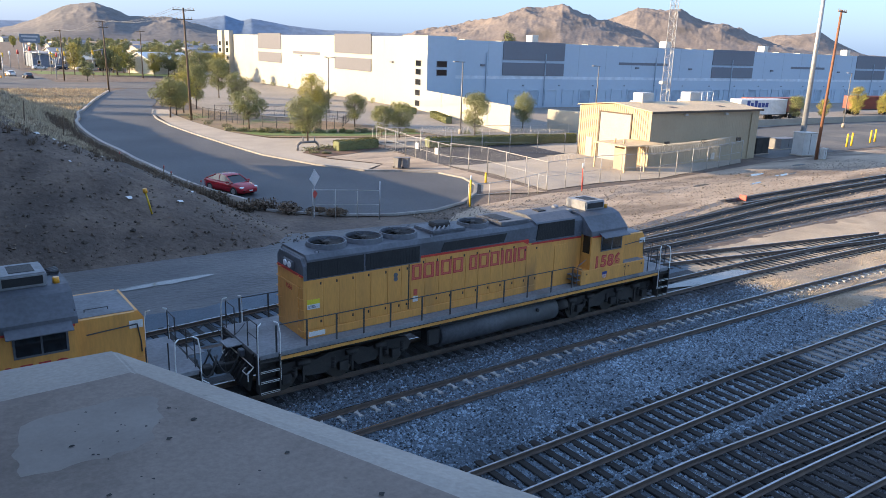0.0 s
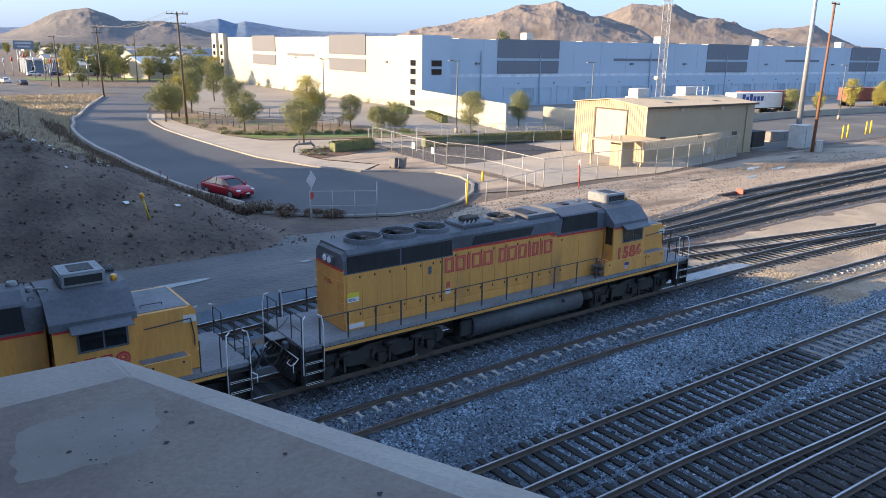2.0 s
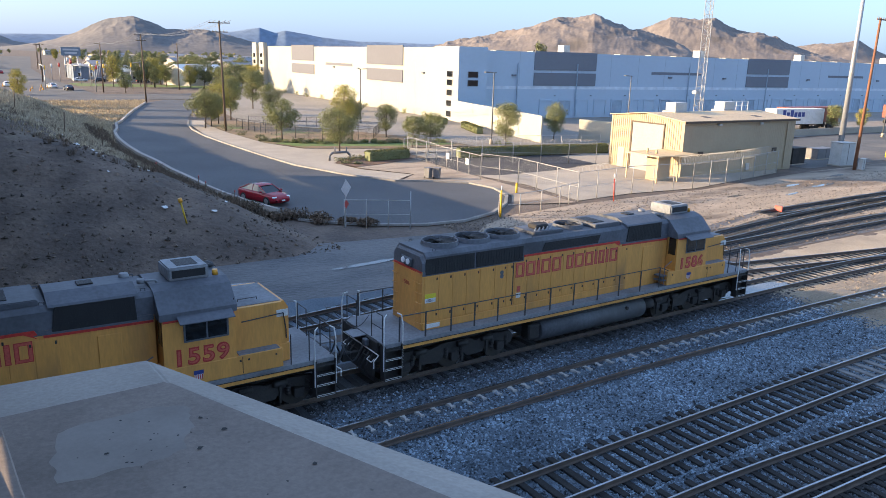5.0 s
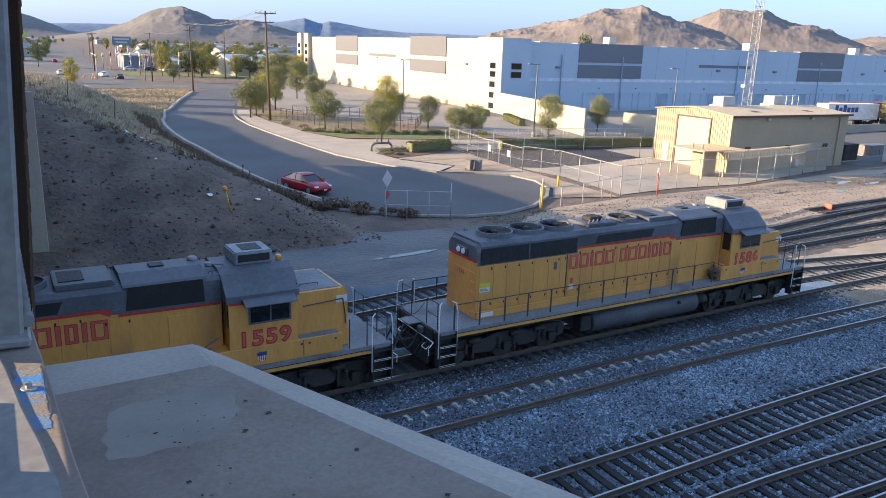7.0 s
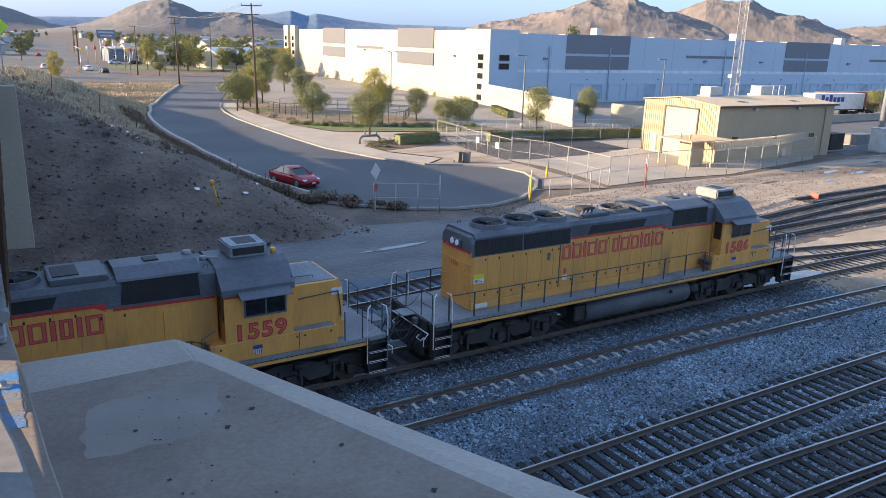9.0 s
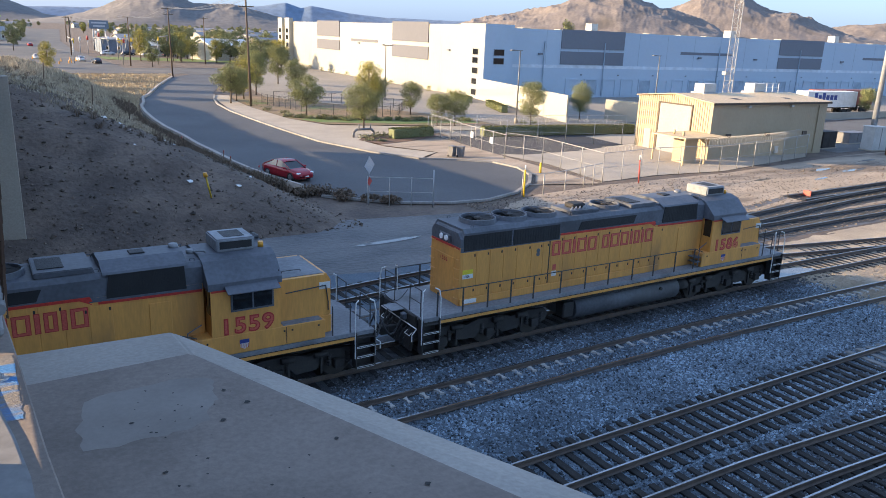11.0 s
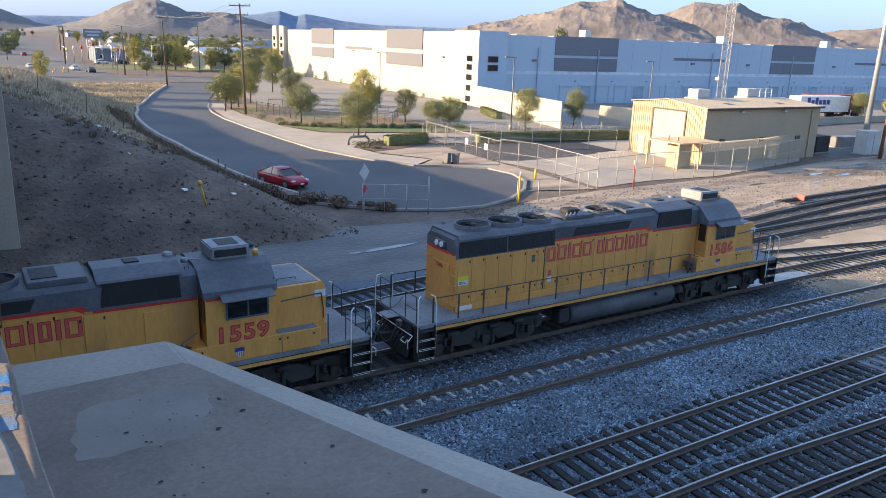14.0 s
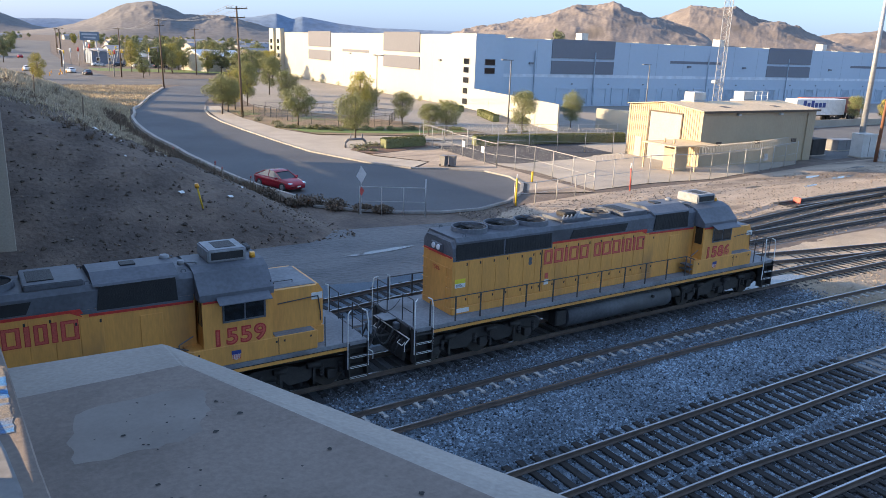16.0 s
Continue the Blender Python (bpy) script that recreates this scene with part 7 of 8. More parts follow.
def build_locomotive(number, x0, nose_high, label):
    lo = thing("locomotive", label, "locomotive", pose(x0, 0, 0), group="coupled locomotives")
    H = 0.97
    # frame and deck
    bm = bmesh.new()
    box(bm, (-9.72, 9.72), (-1.50, 1.50), (1.38, 1.528))
    box(bm, (-9.72, 9.72), (-0.75, 0.75), (0.95, 1.38))
    fr = part("frame", bm, UNDER, lo)
    part("deck", rounded_box((-9.75, 9.75), (-1.53, 1.53), (1.53, 1.675), 0.01, 1), DECKGREY, lo, "worn light grey walkway deck")
    for s in (-1, 1):
        bm = bmesh.new()
        box(bm, (-9.05, 9.05), (s * 1.515 - 0.012, s * 1.515 + 0.012), (1.40, 1.50))
        part("sill_stripe", bm, YELLOW, lo, "faded yellow sill stripe")
    # hood, lower half yellow, upper half grey
    bm = bmesh.new()
    prism(bm, [(-H, 1.68), (H, 1.68), (H, 3.80), (-H, 3.80)], "x", -7.98, 4.52)
    hood = part("long_hood", bm, YELLOW, lo, "yellow engine hood with tall access doors")
    bm = bmesh.new()
    prism(bm, [(-H, 3.80), (H, 3.80), (H, 4.30), (0.84, 4.44), (-0.84, 4.44), (-H, 4.30)], "x", -7.98, 4.52)
    bmesh.ops.bevel(bm, geom=[e for e in bm.edges if all(v.co.x < -7.9 and v.co.z > 4.2 for v in e.verts)], offset=0.14, segments=3, affect="EDGES")
    top = part("hood_roof", bm, LOCOGREY, lo, "dark grey hood top")
    for s in (-1, 1):
        y = s * (H + 0.004)

        def panel(name, outline, mat, parent, thick=0.014, lab=""):
            b2 = bmesh.new()
            prism(b2, outline, "y", y, y + s * thick)
            return part(name, b2, mat, parent, lab)

        panel("grey_band", [(-7.97, 3.63), (-3.50, 3.63), (-3.50, 3.80), (-7.97, 3.80)], LOCOGREY, top)
        panel("grey_band", [(1.45, 3.68), (4.50, 3.64), (4.50, 3.80), (1.45, 3.80)], LOCOGREY, top)
        panel("red_stripe", [(-3.48, 3.785), (1.30, 3.765), (1.62, 3.60), (1.52, 3.70), (1.62, 3.72), (1.55, 3.845), (-3.48, 3.86)], REDSTRIPE, hood, 0.018)
        panel("red_stripe", [(1.75, 3.60), (4.48, 3.565), (4.48, 3.635), (1.75, 3.675)], REDSTRIPE, hood, 0.018)
        # radiator grilles
        for a, b in ((-7.85, -5.79), (-5.71, -3.55)):
            g = panel("radiator_grille", [(a, 3.67), (b, 3.67), (b, 4.23), (a, 4.23)], GRILLE, top, 0.022, "black radiator screen")
            b2 = bmesh.new()
            for i in range(18):
                xx = a + 0.06 + (b - a - 0.12) * i / 17
                box(b2, (xx - 0.008, xx + 0.008), (y + s * 0.022 - 0.006, y + s * 0.022 + 0.012), (3.69, 4.21))
            tagged(part("grille_bar_set", b2, GRILLE, g), kind="stuff")
        panel("brake_grille", [(-2.62, 3.90), (0.30, 3.90), (0.44, 4.22), (-2.48, 4.22)], GRILLE, top, 0.02, "long slanted black brake grid screen")
        g = panel("filter_screen", [(1.96, 3.74), (4.06, 3.72), (4.02, 4.42), (2.06, 4.42)], GRILLE, top, 0.03, "large black air filter screen")
        b2 = bmesh.new()
        for i in range(22):
            xx = 2.1 + 1.88 * i / 21
            box(b2, (xx - 0.01, xx + 0.01), (y + s * 0.03 - 0.005, y + s * 0.03 + 0.012), (3.76, 4.38))
        tagged(part("screen_bar_set", b2, GRILLE, g), kind="stuff")
        # hood doors with latches and hinges
        edges = [-7.90, -7.30, -6.72, -6.12, -5.52, -4.85, -4.30, -3.98]
        edges += [-3.90, -3.30, -2.70, -2.10, -1.50, -0.90, -0.30, 0.30, 0.90, 1.50, 2.10]
        for a, b in zip(edges, edges[1:]):
            if b - a < 0.2:
                continue
            b2 = bmesh.new()
            ztop = 3.60 if b < -3.9 else 3.74 if b < 1.3 else 3.56
            box(b2, (a + 0.012, b - 0.012), (y - 0.001, y + s * 0.013), (1.98, ztop), 0.006)
            d = part("hood_door", b2, YELLOW, hood)
            for z in (2.15, ztop - 0.16):
                b2 = bmesh.new()
                box(b2, (b - 0.10, b - 0.05), (y + s * 0.013 - 0.01, y + s * 0.013 + 0.02), (z, z + 0.09))
                part("latch", b2, UNDER, d)
        b2 = bmesh.new()
        box(b2, (-4.005, -3.955), (y - 0.001, y + s * 0.016), (1.98, 3.62))
        part("hood_seam", b2, UNDER, hood)
        b2 = bmesh.new()
        box(b2, (3.02, 3.62), (y - 0.001, y + s * 0.02), (1.75, 3.42), 0.01)
        part("hood_door", b2, YELLOW, hood)
        b2 = bmesh.new()
        box(b2, (-7.95, 2.0), (y - 0.001, y + s * 0.05), (1.68, 1.94), 0.012)
        part("hood_base", b2, YELLOW, hood)
        b2 = bmesh.new()
        tube(b2, (-4.52, y, 3.32), (-4.52, y + s * 0.02, 3.32), 0.085, 0.085, 14)
        tube(b2, (-4.52, y, 3.18), (-4.52, y + s * 0.02, 3.18), 0.085, 0.085, 14)
        part("sight_port", b2, LOCOGREY, hood)
        for nm, xa, xb, za, zb, mat in (("warning_placard", -7.86, -7.42, 2.82, 2.98, PLACARDY), ("warning_placard", -7.86, -7.42, 2.66, 2.82, PLACARD), ("notice_placard", -7.84, -7.25, 1.74, 1.90, PLACARD), ("notice_placard", -3.80, -3.58, 2.22, 2.42, PLACARD), ("emblem", -3.77, -3.61, 2.46, 2.68, LETTERPINK)):
            b2 = bmesh.new()
            box(b2, (xa, xb), (y + s * 0.014, y + s * 0.058 if zb < 1.95 else y + s * 0.02), (za, zb))
            part(nm, b2, mat, hood)
        b2 = bmesh.new()
        for i in range(3):
            box(b2, (-7.82, -7.5 - 0.05 * i), (y + s * 0.019, y + s * 0.024), (2.70 + i * 0.035, 2.715 + i * 0.035))
        part("placard_lines", b2, UNDER, hood)
        # railway name, as plain letter-sized bars with a paler face
        widths = [0.40, 0.44, 0.14, 0.46, 0.44, 0, 0.36, 0.46, 0.42, 0.14, 0.32, 0.14, 0.42]
        total = sum(widths) + 0.075 * 12 + 0.2
        k = 5.42 / total
        xx = -3.86
        for w in widths:
            if w == 0:
                xx += 0.2 * k
                continue
            ww = w * k
            for nm, mat, inset, yy in (("name_block", LETTERRED, 0.0, 0.016), ("name_block_face", LETTERPINK, 0.022, 0.021)):
                b2 = bmesh.new()
                ys, z0, z1, st = (y + s * (yy - 0.01), y + s * yy), 3.02 + inset, 3.58 - inset, 0.118 - 2 * inset
                if ww < 0.25:
                    box(b2, (xx + inset, xx + ww - inset), ys, (z0, z1))
                else:                                  # a hollow block as wide as the letter
                    xa, xb = xx + inset, xx + ww - inset
                    box(b2, (xa, xa + st), ys, (z0, z1))
                    box(b2, (xb - st, xb), ys, (z0, z1))
                    box(b2, (xa + st, xb - st), ys, (z1 - st * 0.8, z1))
                    box(b2, (xa + st, xb - st), ys, (z0, z0 + st * 0.8))
                part(nm, b2, mat, hood)
            xx += ww + 0.075 * k
    # rear face: headlight, stripe, number
    bm = bmesh.new()
    box(bm, (-8.0, -7.975), (-0.95, 0.95), (3.72, 3.80))
    part("red_stripe", bm, REDSTRIPE, hood)
    bm = bmesh.new()
    box(bm, (-8.06, -7.98), (-0.36, 0.36), (3.86, 4.14), 0.03)
    hl = part("rear_light_box", bm, LOCOGREY, lo)
    for q in (-0.16, 0.16):
        bm = bmesh.new()
        tube(bm, (-8.10, q, 4.0), (-8.03, q, 4.0), 0.10, 0.11, 14)
        part("headlight", bm, LAMPGLASS, hl)
    bm = bmesh.new()
    box(bm, (-7.995, -7.97), (-0.62, 0.62), (1.85, 3.35), 0.006)
    part("rear_door", bm, YELLOW, hood)
    for q in (-0.8, 0.8):
        for i in range(6):
            bm = bmesh.new()
            z = 1.95 + i * 0.36
            pipe(bm, [(-7.98, q - 0.18, z), (-8.06, q - 0.18, z), (-8.06, q + 0.12, z), (-7.98, q + 0.12, z)], 0.012, 5)
            part("grab_iron", bm, YELLOW, hood)
    me, a, b = text_mesh(number, 0.16, 0.004)
    for v in me.vertices:
        v.co = Vector((-8.0 - v.co.z, -0.28 - (v.co.x - a) * 1.0 + 0.55, 3.12 + v.co.y))
    me.materials.clear()
    me.materials.append(LETTERRED)
    part("number", me, LETTERRED, hood)
    # roof
    for x in (-6.65, -5.24, -3.83):
        build_fan(x, top)
    build_fan(-0.45, top, 0.6)
    bm = rounded_box((-2.75, -1.25), (-0.62, 0.62), (4.43, 4.56), 0.03)
    part("exhaust_hatch", bm, LOCOGREY, top)
    bm = bmesh.new()
    box(bm, (-2.35, -1.70), (-0.28, 0.28), (4.55, 4.74), 0.05)
    part("exhaust_outlet", bm, UNDER, top, "sooty exhaust outlet")
    bm = bmesh.new()
    tube(bm, (-1.55, 0.2, 4.55), (-1.55, 0.2, 4.68), 0.1, 0.1, 10)
    part("roof_vent", bm, UNDER, top)
    for i in range(5):
        bm = bmesh.new()
        tube(bm, (-2.6 + i * 0.2, -0.42, 4.5), (-2.45 + i * 0.2, -0.36, 4.66), 0.05, 0.03, 6)
        part("rain_cap", bm, ROOFLIGHT, top)
    bm = rounded_box((0.30, 1.72), (-0.80, 0.80), (4.43, 4.60), 0.025)
    hatch = part("roof_hatch", bm, LOCOGREY, top)
    bm = bmesh.new()
    box(bm, (0.42, 1.05), (-0.5, 0.5), (4.60, 4.625))
    part("hatch_grille", bm, GRILLE, hatch)
    bm = bmesh.new()
    prism(bm, [(-1.02, 4.40), (-0.98, 4.46), (-0.42, 4.66), (0.42, 4.66), (0.98, 4.46), (1.02, 4.40)], "x", 1.90, 4.12)
    fh = part("filter_hatch", bm, LOCOGREY, top, "sloped grey filter hatch cover")
    bm = rounded_box((2.75, 3.15), (-0.2, 0.2), (4.655, 4.70), 0.01, 1)
    part("hatch_lid", bm, GRILLE, fh)
    # lifting eyes and pipes on the roof
    for x in (-7.4, -2.9, 1.8, 4.3):
        for q in (-0.78, 0.78):
            bm = bmesh.new()
            pipe(bm, [(x - 0.06, q, 4.42), (x - 0.06, q, 4.52), (x + 0.06, q, 4.52), (x + 0.06, q, 4.42)], 0.014, 5)
            part("lifting_eye", bm, LOCOGREY, top)
    # cab
    bm = bmesh.new()
    prism(bm, [(-1.50, 2.28), (1.50, 2.28), (1.50, 3.70), (-1.50, 3.70)], "x", 4.58, 6.62)
    cab = part("cab", bm, YELLOW, lo, "yellow cab with a dark side window")
    bm = bmesh.new()
    prism(bm, [(-1.52, 3.70), (1.52, 3.70), (1.52, 3.90), (0.98, 4.42), (0.6, 4.54), (-0.6, 4.54), (-0.98, 4.42), (-1.52, 3.90)], "x", 4.52, 6.68)
    roof = part("cab_roof", bm, LOCOGREY, lo, "dark grey sloped cab roof")
    bm = bmesh.new()
    box(bm, (4.12, 8.05), (-1.51, 1.51), (1.68, 2.285), 0.02)
    sub = part("cab_base", bm, YELLOW, lo, "yellow equipment box under the cab")
    for s in (-1, 1):
        y = s * 1.50
        for xa, xb in ((4.60, 5.13), (6.43, 6.60)):
            bm = bmesh.new()
            box(bm, (xa, xb), (y - 0.004, y + s * 0.012), (3.635, 3.70))
            part("red_stripe", bm, REDSTRIPE, cab)
        bm = bmesh.new()
        box(bm, (5.14, 6.42), (y - 0.01, y + s * 0.025), (2.99, 3.70), 0.01)
        w = part("window_frame", bm, LOCOGREY, cab)
        for a, b in ((5.20, 5.77), (5.82, 6.36)):
            bm = bmesh.new()
            box(bm, (a, b), (y + s * 0.024, y + s * 0.031), (3.05, 3.64))
            part("pane", bm, GLASS, w)
        bm = bmesh.new()
        prism(bm, [(y + s * 0.02, 3.78), (y + s * 0.02, 3.80), (y + s * 0.36, 3.66), (y + s * 0.36, 3.64)], "x", 4.98, 6.52)
        part("sunshade", bm, LOCOGREY, cab)
        put_text(number, 4.92, 6.42, 2.33, 0.47, y + s * 0.004, cab, LETTERRED, bold=0.028, depth=0.004, side=s)
        put_text(number, 4.95, 6.39, 2.345, 0.44, y + s * 0.009, cab, LETTERPINK, name="number_face", bold=-0.004, depth=0.004, side=s)
        bm = bmesh.new()
        ys = (s * 1.511, s * 1.518)
        prism(bm, [(5.50, 1.80), (5.38, 1.86), (5.37, 2.06), (5.63, 2.06), (5.62, 1.86)], "y", *ys)
        em = part("emblem", bm, PLACARD, sub, "small shield emblem in plain colours")
        bm = bmesh.new()
        box(bm, (5.36, 5.64), (s * 1.521 - 0.004, s * 1.521), (1.98, 2.10))
        part("emblem_top", bm, BLUEPAINT, em)
        bm = bmesh.new()
        for i in range(4):
            box(bm, (5.40 + i * 0.062, 5.425 + i * 0.062), (s * 1.522 - 0.004, s * 1.522), (1.83, 1.97))
        part("emblem_bars", bm, LETTERRED, em)
        bm = bmesh.new()
        box(bm, (6.78, 6.80), (s * 1.512, s * 1.516), (1.72, 2.25))
        part("box_seam", bm, UNDER, sub)
        bm = bmesh.new()
        for xx in (4.4, 6.7, 6.95, 7.8):
            box(bm, (xx, xx + 0.05), (s * 1.512, s * 1.53), (2.1, 2.16))
        part("box_latch", bm, UNDER, sub)
        # rear cab wall door and step rails
        bm = bmesh.new()
        box(bm, (4.565, 4.585), (min(s * 1.05, s * 1.42), max(s * 1.05, s * 1.42)), (2.95, 3.72), 0.004)
        part("cab_door_window", bm, GLASS, cab)
        bm = bmesh.new()
        for z in (1.9, 2.1):
            box(bm, (3.80, 4.12), (s * 1.25 - 0.22, s * 1.25 + 0.22), (z, z + 0.03))
        pipe(bm, [(3.9, s * 1.5, 1.68), (3.9, s * 1.5, 2.55), (4.3, s * 1.5, 2.75)], 0.018)
        part("cab_step", bm, LOCOGREY, lo)
    # windshields
    for q in (-1.05, 1.05):
        bm = bmesh.new()
        box(bm, (6.62, 6.64), (q - 0.36, q + 0.36), (3.72 if nose_high else 3.35, 4.05 if nose_high else 3.68))
        part("windshield", bm, GLASS, cab)
    # nose
    zt = 3.62 if nose_high else 3.40
    bm = bmesh.new()
    prism(bm, [(6.62, 2.28), (8.42, 2.28), (8.42, zt - 0.22), (8.28, zt), (6.62, zt)], "y", -1.16, 1.16)
    bmesh.ops.bevel(bm, geom=[e for e in bm.edges if abs(e.verts[0].co.y - e.verts[1].co.y) < 0.01 and min(v.co.x for v in e.verts) > 6.7], offset=0.10, segments=2, affect="EDGES")
    nose = part("nose", bm, YELLOW, lo, "short yellow nose")
    bm = rounded_box((6.63, 8.20), (-1.02, 1.02), (zt + 0.001, zt + 0.02), 0.008, 1)
    part("nose_top", bm, DECKGREY, nose, "light grey nose top")
    bm = bmesh.new()
    box(bm, (8.05, 8.42), (-1.16, 1.16), (1.68, 2.28), 0.03)
    part("nose_base", bm, YELLOW, nose)
    bm = bmesh.new()
    box(bm, (8.42, 8.45), (-0.32, 0.32), (1.75, 3.1), 0.01)
    part("nose_door", bm, YELLOW, nose)
    for s in (-1, 1):
        bm = bmesh.new()
        box(bm, (6.70, 7.95), (s * 1.33 - 0.16, s * 1.33 + 0.16), (2.286, 2.31))
        part("box_top", bm, DECKGREY, sub)
    bm = bmesh.new()
    pipe(bm, [(7.0, -0.6, zt + 0.02), (7.0, -0.6, zt + 0.09), (7.6, -0.6, zt + 0.09), (7.6, -0.6, zt + 0.02)], 0.013, 5)
    part("top_grab_iron", bm, RAILDARK, nose)
    bm = bmesh.new()
    pipe(bm, [(6.9, -1.20, zt - 0.42), (8.2, -1.20, zt - 0.34), (8.28, -1.20, zt - 0.9), (8.28, -1.20, 2.45)], 0.018, 6)
    part("nose_grab_iron", bm, RAILDARK, nose)
    bm = bmesh.new()
    box(bm, (8.0, 8.36), (-1.172, -1.16), (zt - 0.46, zt - 0.24))
    part("classification_panel", bm, PLACARD, nose)
    # roof equipment
    ac = part("air_conditioner", rounded_box((5.05, 6.20), (-0.58, 0.58), (4.54, 4.92), 0.04), ROOFLIGHT, lo, "pale grey roof air conditioner with a dark grille")
    bm = bmesh.new()
    box(bm, (5.35, 5.95), (-0.36, 0.36), (4.92, 4.932))
    part("air_grille", bm, GRILLE, ac)
    bm = bmesh.new()
    box(bm, (5.15, 6.10), (-0.592, -0.58), (4.62, 4.84))
    part("air_grille", bm, GRILLE, ac)
    bm = bmesh.new()
    tube(bm, (6.42, -0.42, 4.54), (6.42, -0.42, 4.70), 0.09, 0.08, 12)
    part("beacon", bm, AMBER, roof, "amber beacon")
    bm = bmesh.new()
    tube(bm, (4.0, 0.15, 4.62), (4.0, 0.15, 4.76), 0.17, 0.12, 14)
    part("antenna", bm, ROOFLIGHT, roof, "pale grey antenna dome")
    bm = bmesh.new()
    tube(bm, (4.35, -0.3, 4.53), (4.35, -0.3, 4.66), 0.10, 0.10, 12)
    pipe(bm, [(4.35, -0.3, 4.6), (4.75, -0.45, 4.6), (4.75, -0.45, 4.53)], 0.03)
    part("air_horn", bm, ROOFLIGHT, roof, "pale grey horn")
    bm = bmesh.new()
    for i, q in enumerate((-0.15, 0, 0.15)):
        tube(bm, (6.3, q + 0.55, 4.62), (6.62, q + 0.55, 4.62), 0.025, 0.07, 10)
    box(bm, (6.3, 6.4), (0.35, 0.75), (4.54, 4.60))
    part("horn", bm, RAILDARK, roof)
    # handrails
    posts = [-9.16, -8.13, -7.08, -6.07, -5.03, -3.74, -2.51, -1.30, 0.0, 1.2, 2.46, 3.62]
    for s in (-1, 1):
        y = s * 1.50
        bm = bmesh.new()
        pipe(bm, [(-9.1, y, 2.56), (3.62, y, 2.56)], 0.019, 6)
        pipe(bm, [(3.62, y, 2.56), (4.15, s * 1.5, 2.35)], 0.017, 6)
        hr = part("handrail", bm, RAILDARK, lo, "dark walkway handrail on posts")
        for xx in posts:
            bm = bmesh.new()
            box(bm, (xx - 0.028, xx + 0.028), (y - 0.010, y + 0.010), (1.42, 2.56))
            part("post", bm, RAILDARK, hr)
        for xx in (8.3, 8.9):
            bm = bmesh.new()
            tube(bm, (xx, y, 1.67), (xx, y, 2.66), 0.02, 0.02, 6)
            part("post", bm, RAILDARK, hr)
    for s in (-1, 1):
        end_steps(s, lo)
        # end rails across, buffer plate, plough and coupler
        for q in (-1, 1):
            bm = bmesh.new()
            pipe(bm, [(s * 9.70, q * 0.55, 1.67), (s * 9.70, q * 0.55, 2.62), (s * 9.70, q * 1.30, 2.62), (s * 9.70, q * 1.30, 1.67)], 0.02, 6)
            pipe(bm, [(s * 9.70, q * 0.55, 2.15), (s * 9.70, q * 1.30, 2.15)], 0.016, 6)
            part("end_rail", bm, RAILDARK, lo, "dark end handrail")
        bm = bmesh.new()
        box(bm, (min(s * 9.70, s * 9.82), max(s * 9.70, s * 9.82)), (-1.15, 1.15), (0.95, 1.64), 0.02)
        prism(bm, [(s * 9.72, 0.95), (s * 9.86, 0.95), (s * 9.95, 0.40), (s * 9.84, 0.34)], "y", -1.0, 1.0)
        part("pilot_plate", bm, UNDER, lo)
        bm = bmesh.new()
        box(bm, (min(s * 9.8, s * 10.35), max(s * 9.8, s * 10.35)), (-0.10, 0.10), (0.80, 1.0), 0.02)
        box(bm, (min(s * 10.28, s * 10.62), max(s * 10.28, s * 10.62)), (-0.17, 0.17), (0.74, 1.06), 0.04)
        part("coupler", bm, UNDER, lo)
        for q in (-0.85, -0.6, -0.35, 0.4, 0.65, 0.9):
            bm = bmesh.new()
            pts = [(s * (9.82 + 0.5 * math.sin(math.pi * i / 8) * 0.55), q + 0.02 * i, 1.15 - 0.75 * math.sin(math.pi * i / 16)) for i in range(9)]
            sweep(bm, pts, 0.024, 6)
            part("air_hose", bm, RAILDARK, lo, "hanging black air hose")
        bm = bmesh.new()
        box(bm, (min(s * 9.8, s * 10.3), max(s * 9.8, s * 10.3)), (-0.32, 0.32), (1.64, 1.675))
        part("drop_plate", bm, DECKGREY, lo)
        bm = bmesh.new()
        tube(bm, (s * 9.84, -1.30, 1.25), (s * 9.84, 1.30, 1.25), 0.022, 0.022, 6)
        pipe(bm, [(s * 9.84, -1.30, 1.25), (s * 10.05, -1.36, 1.10), (s * 10.05, -1.36, 0.85)], 0.018, 6)
        part("uncoupling_lever", bm, WHITEPAINT, lo, "white-painted uncoupling lever")
        for q in (-0.5, 0.5):
            bm = bmesh.new()
            box(bm, (min(s * 9.82, s * 10.0), max(s * 9.82, s * 10.0)), (q - 0.12, q + 0.12), (1.36, 1.60), 0.03)
            rc = part("cable_receptacle", bm, LOCOGREY, lo)
            bm = bmesh.new()
            sweep(bm, [(s * (9.98 + 0.09 * i), q * (1 - 0.05 * i), 1.46 - 0.62 * math.sin(math.pi * i / 8)) for i in range(9)], 0.032, 6)
            part("jumper_cable", bm, RAILDARK, rc)
        for q in (-0.42, 0.42):                         # chains across the gangway
            bm = bmesh.new()
            sweep(bm, [(s * (9.72 + 0.115 * i), q, 2.40 - 0.35 * math.sin(math.pi * i / 8)) for i in range(9)], 0.013, 5)
            part("safety_chain", bm, RAILDARK, lo)
        for q in (-1, 1):
            bm = bmesh.new()
            pipe(bm, [(s * 9.86, q * 1.05, 1.05), (s * 9.98, q * 1.05, 0.95), (s * 9.98, q * 0.72, 0.95), (s * 9.86, q * 0.72, 1.05)], 0.016, 5)
            part("pilot_grab_iron", bm, WHITEPAINT, lo, "white pilot grab iron")
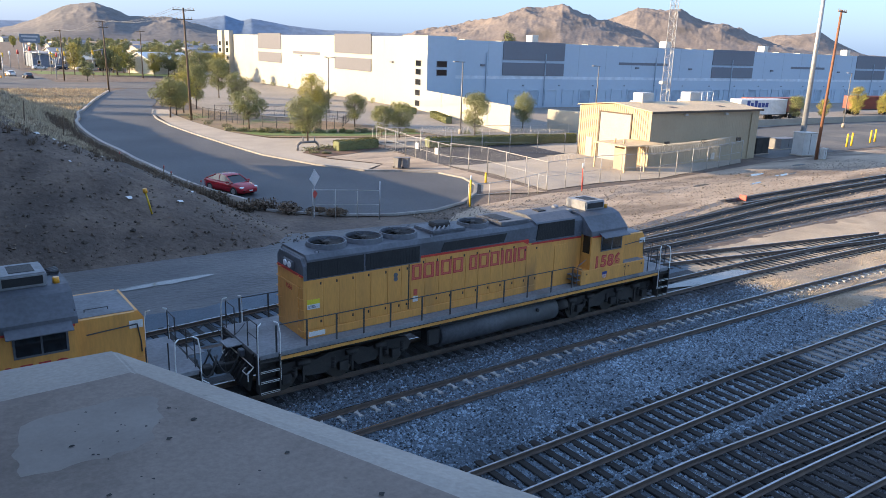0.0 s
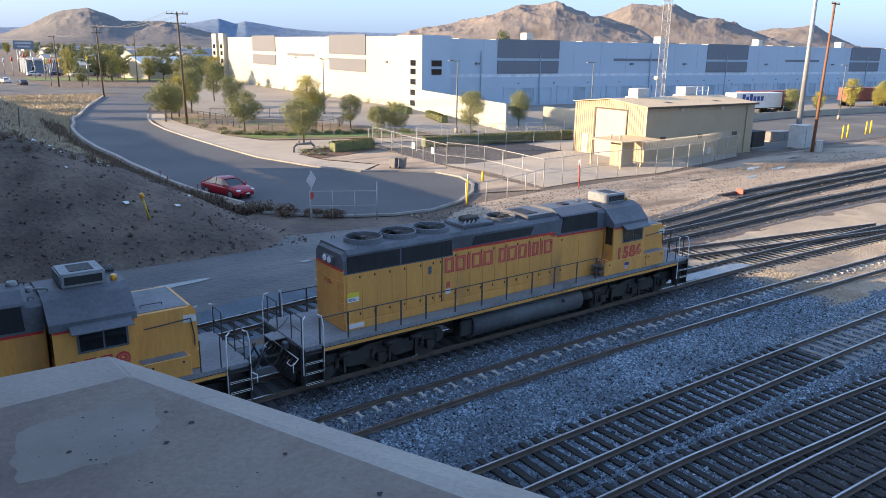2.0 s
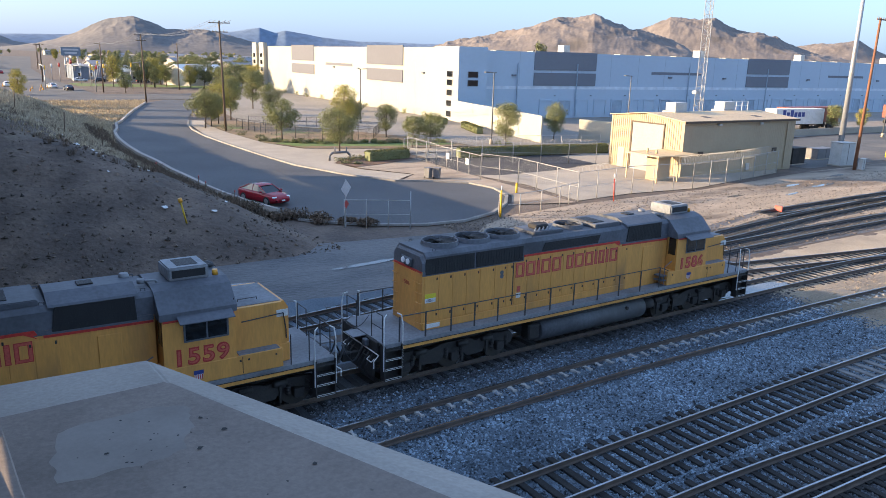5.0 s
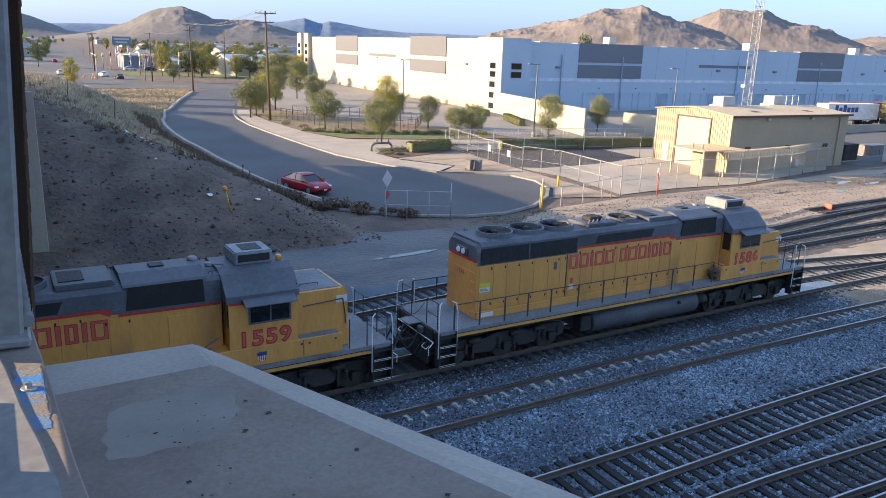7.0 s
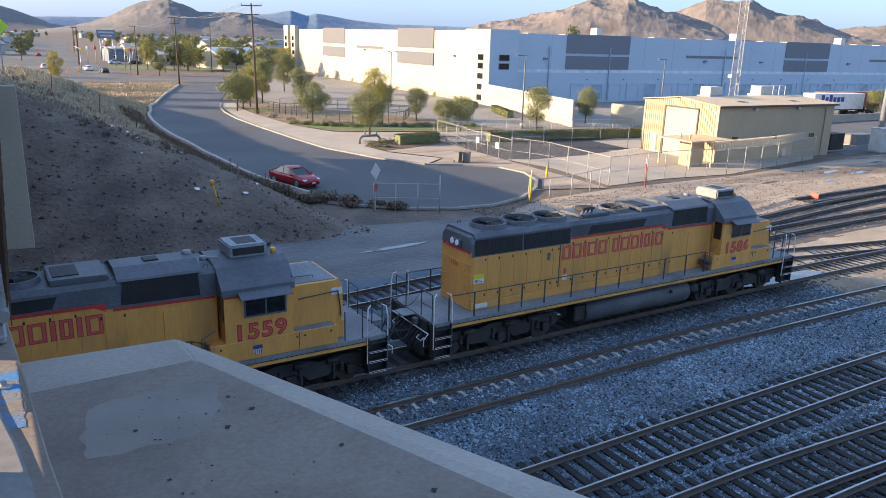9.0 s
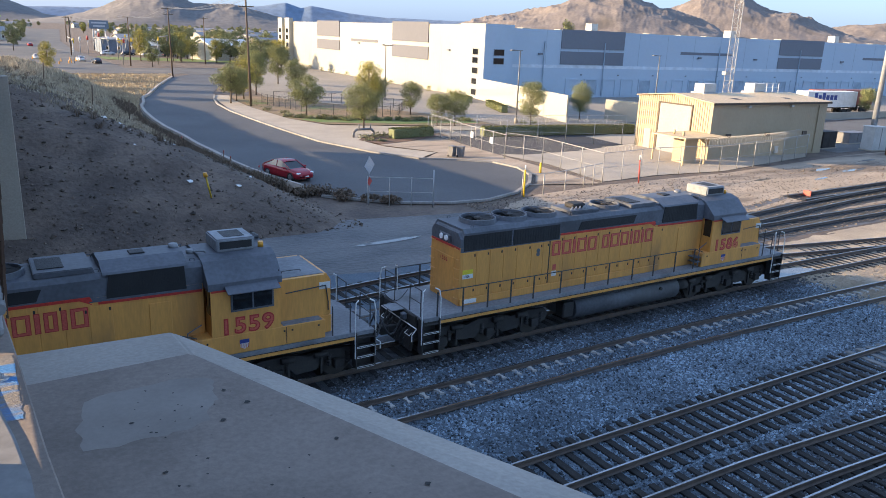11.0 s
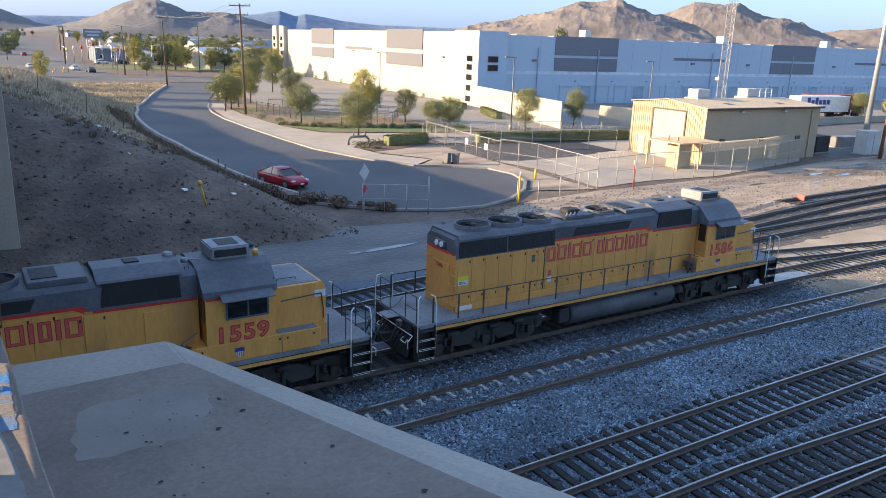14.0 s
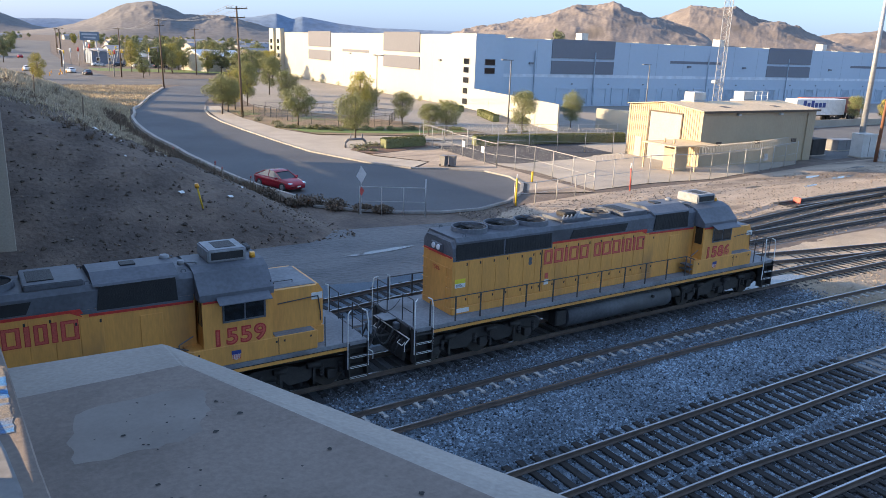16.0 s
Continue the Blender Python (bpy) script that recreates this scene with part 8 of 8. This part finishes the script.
        build_truck(s * 6.63, lo)
    # tank between the trucks
    bm = bmesh.new()
    arc = [(0.86 + 0.56 * math.cos(a), 0.80 + 0.50 * math.sin(a)) for a in [math.pi / 2 - math.pi * k / 18 for k in range(19)]]
    prism(bm, arc + [(-u, w) for u, w in arc[::-1]], "x", -2.75, 3.05)
    for f in bm.faces:
        f.smooth = abs(f.normal.x) < 0.5
    tank = part("fuel_tank", bm, TANKGREY, lo, "dull grey fuel tank with oily stains")
    for s in (-1, 1):
        bm = bmesh.new()
        tube(bm, (-2.5, s * 1.24, 1.30), (0.9, s * 1.24, 1.30), 0.12, 0.12, 14)
        part("air_reservoir", bm, TANKGREY, tank)
        bm = bmesh.new()
        tube(bm, (1.9, s * 1.36, 1.0), (1.9, s * 1.44, 1.0), 0.07, 0.07, 12)
        part("filler_cap", bm, UNDER, tank)
    for s in (-1, 1):
        bm = bmesh.new()
        box(bm, (-3.35, -2.80), (s * 1.1 - 0.25, s * 1.1 + 0.25), (0.55, 1.15), 0.05)
        part("filter_unit", bm, UNDER, lo)
        bm = bmesh.new()
        tube(bm, (3.2, s * 1.05, 0.85), (3.75, s * 1.05, 0.85), 0.22, 0.22, 12)
        part("air_tank", bm, UNDER, lo)
        bm = bmesh.new()
        pipe(bm, [(-3.3, s * 1.42, 1.3), (3.4, s * 1.42, 1.3)], 0.025)
        part("brake_pipe", bm, UNDER, lo)
    return lo


locos = [build_locomotive("1586", 0.0, False, "yellow and grey diesel locomotive with red lettering and worn paint"),
         build_locomotive("1559", -21.3, True, "dirty yellow diesel locomotive with grey roof, coupled behind another")]


# ---- what moves ----
TRAIN_ROWS = [(0, -3.965), (0.5, -3.60), (1.0, -3.25), (1.5, -2.855), (2.0, -2.465), (2.5, -2.09), (3.0, -1.73), (3.5, -1.41), (4.0, -1.11), (4.5, -0.86), (5.25, -0.55), (6.0, -0.28), (6.5, -0.145), (7.0, -0.015), (7.5, 0.08), (8.0, 0.165), (8.5, 0.197), (9.0, 0.185), (9.75, 0.12), (10.5, 0.045), (11.2, 0.005), (12.0, 0.0), (14.0, 0.0), (16.0, 0.0)]


def motions():
    for lo, x in zip(locos, (0.0, -21.3)):
        walk(lo, [(t, pose(x + d, 0, 0)) for t, d in TRAIN_ROWS])
    for w, x in WHEELSETS:
        walk(w, [(t, pose(x, 0, 0.508, 0, math.degrees(d / 0.508), 0)) for t, d in TRAIN_ROWS])


motions()
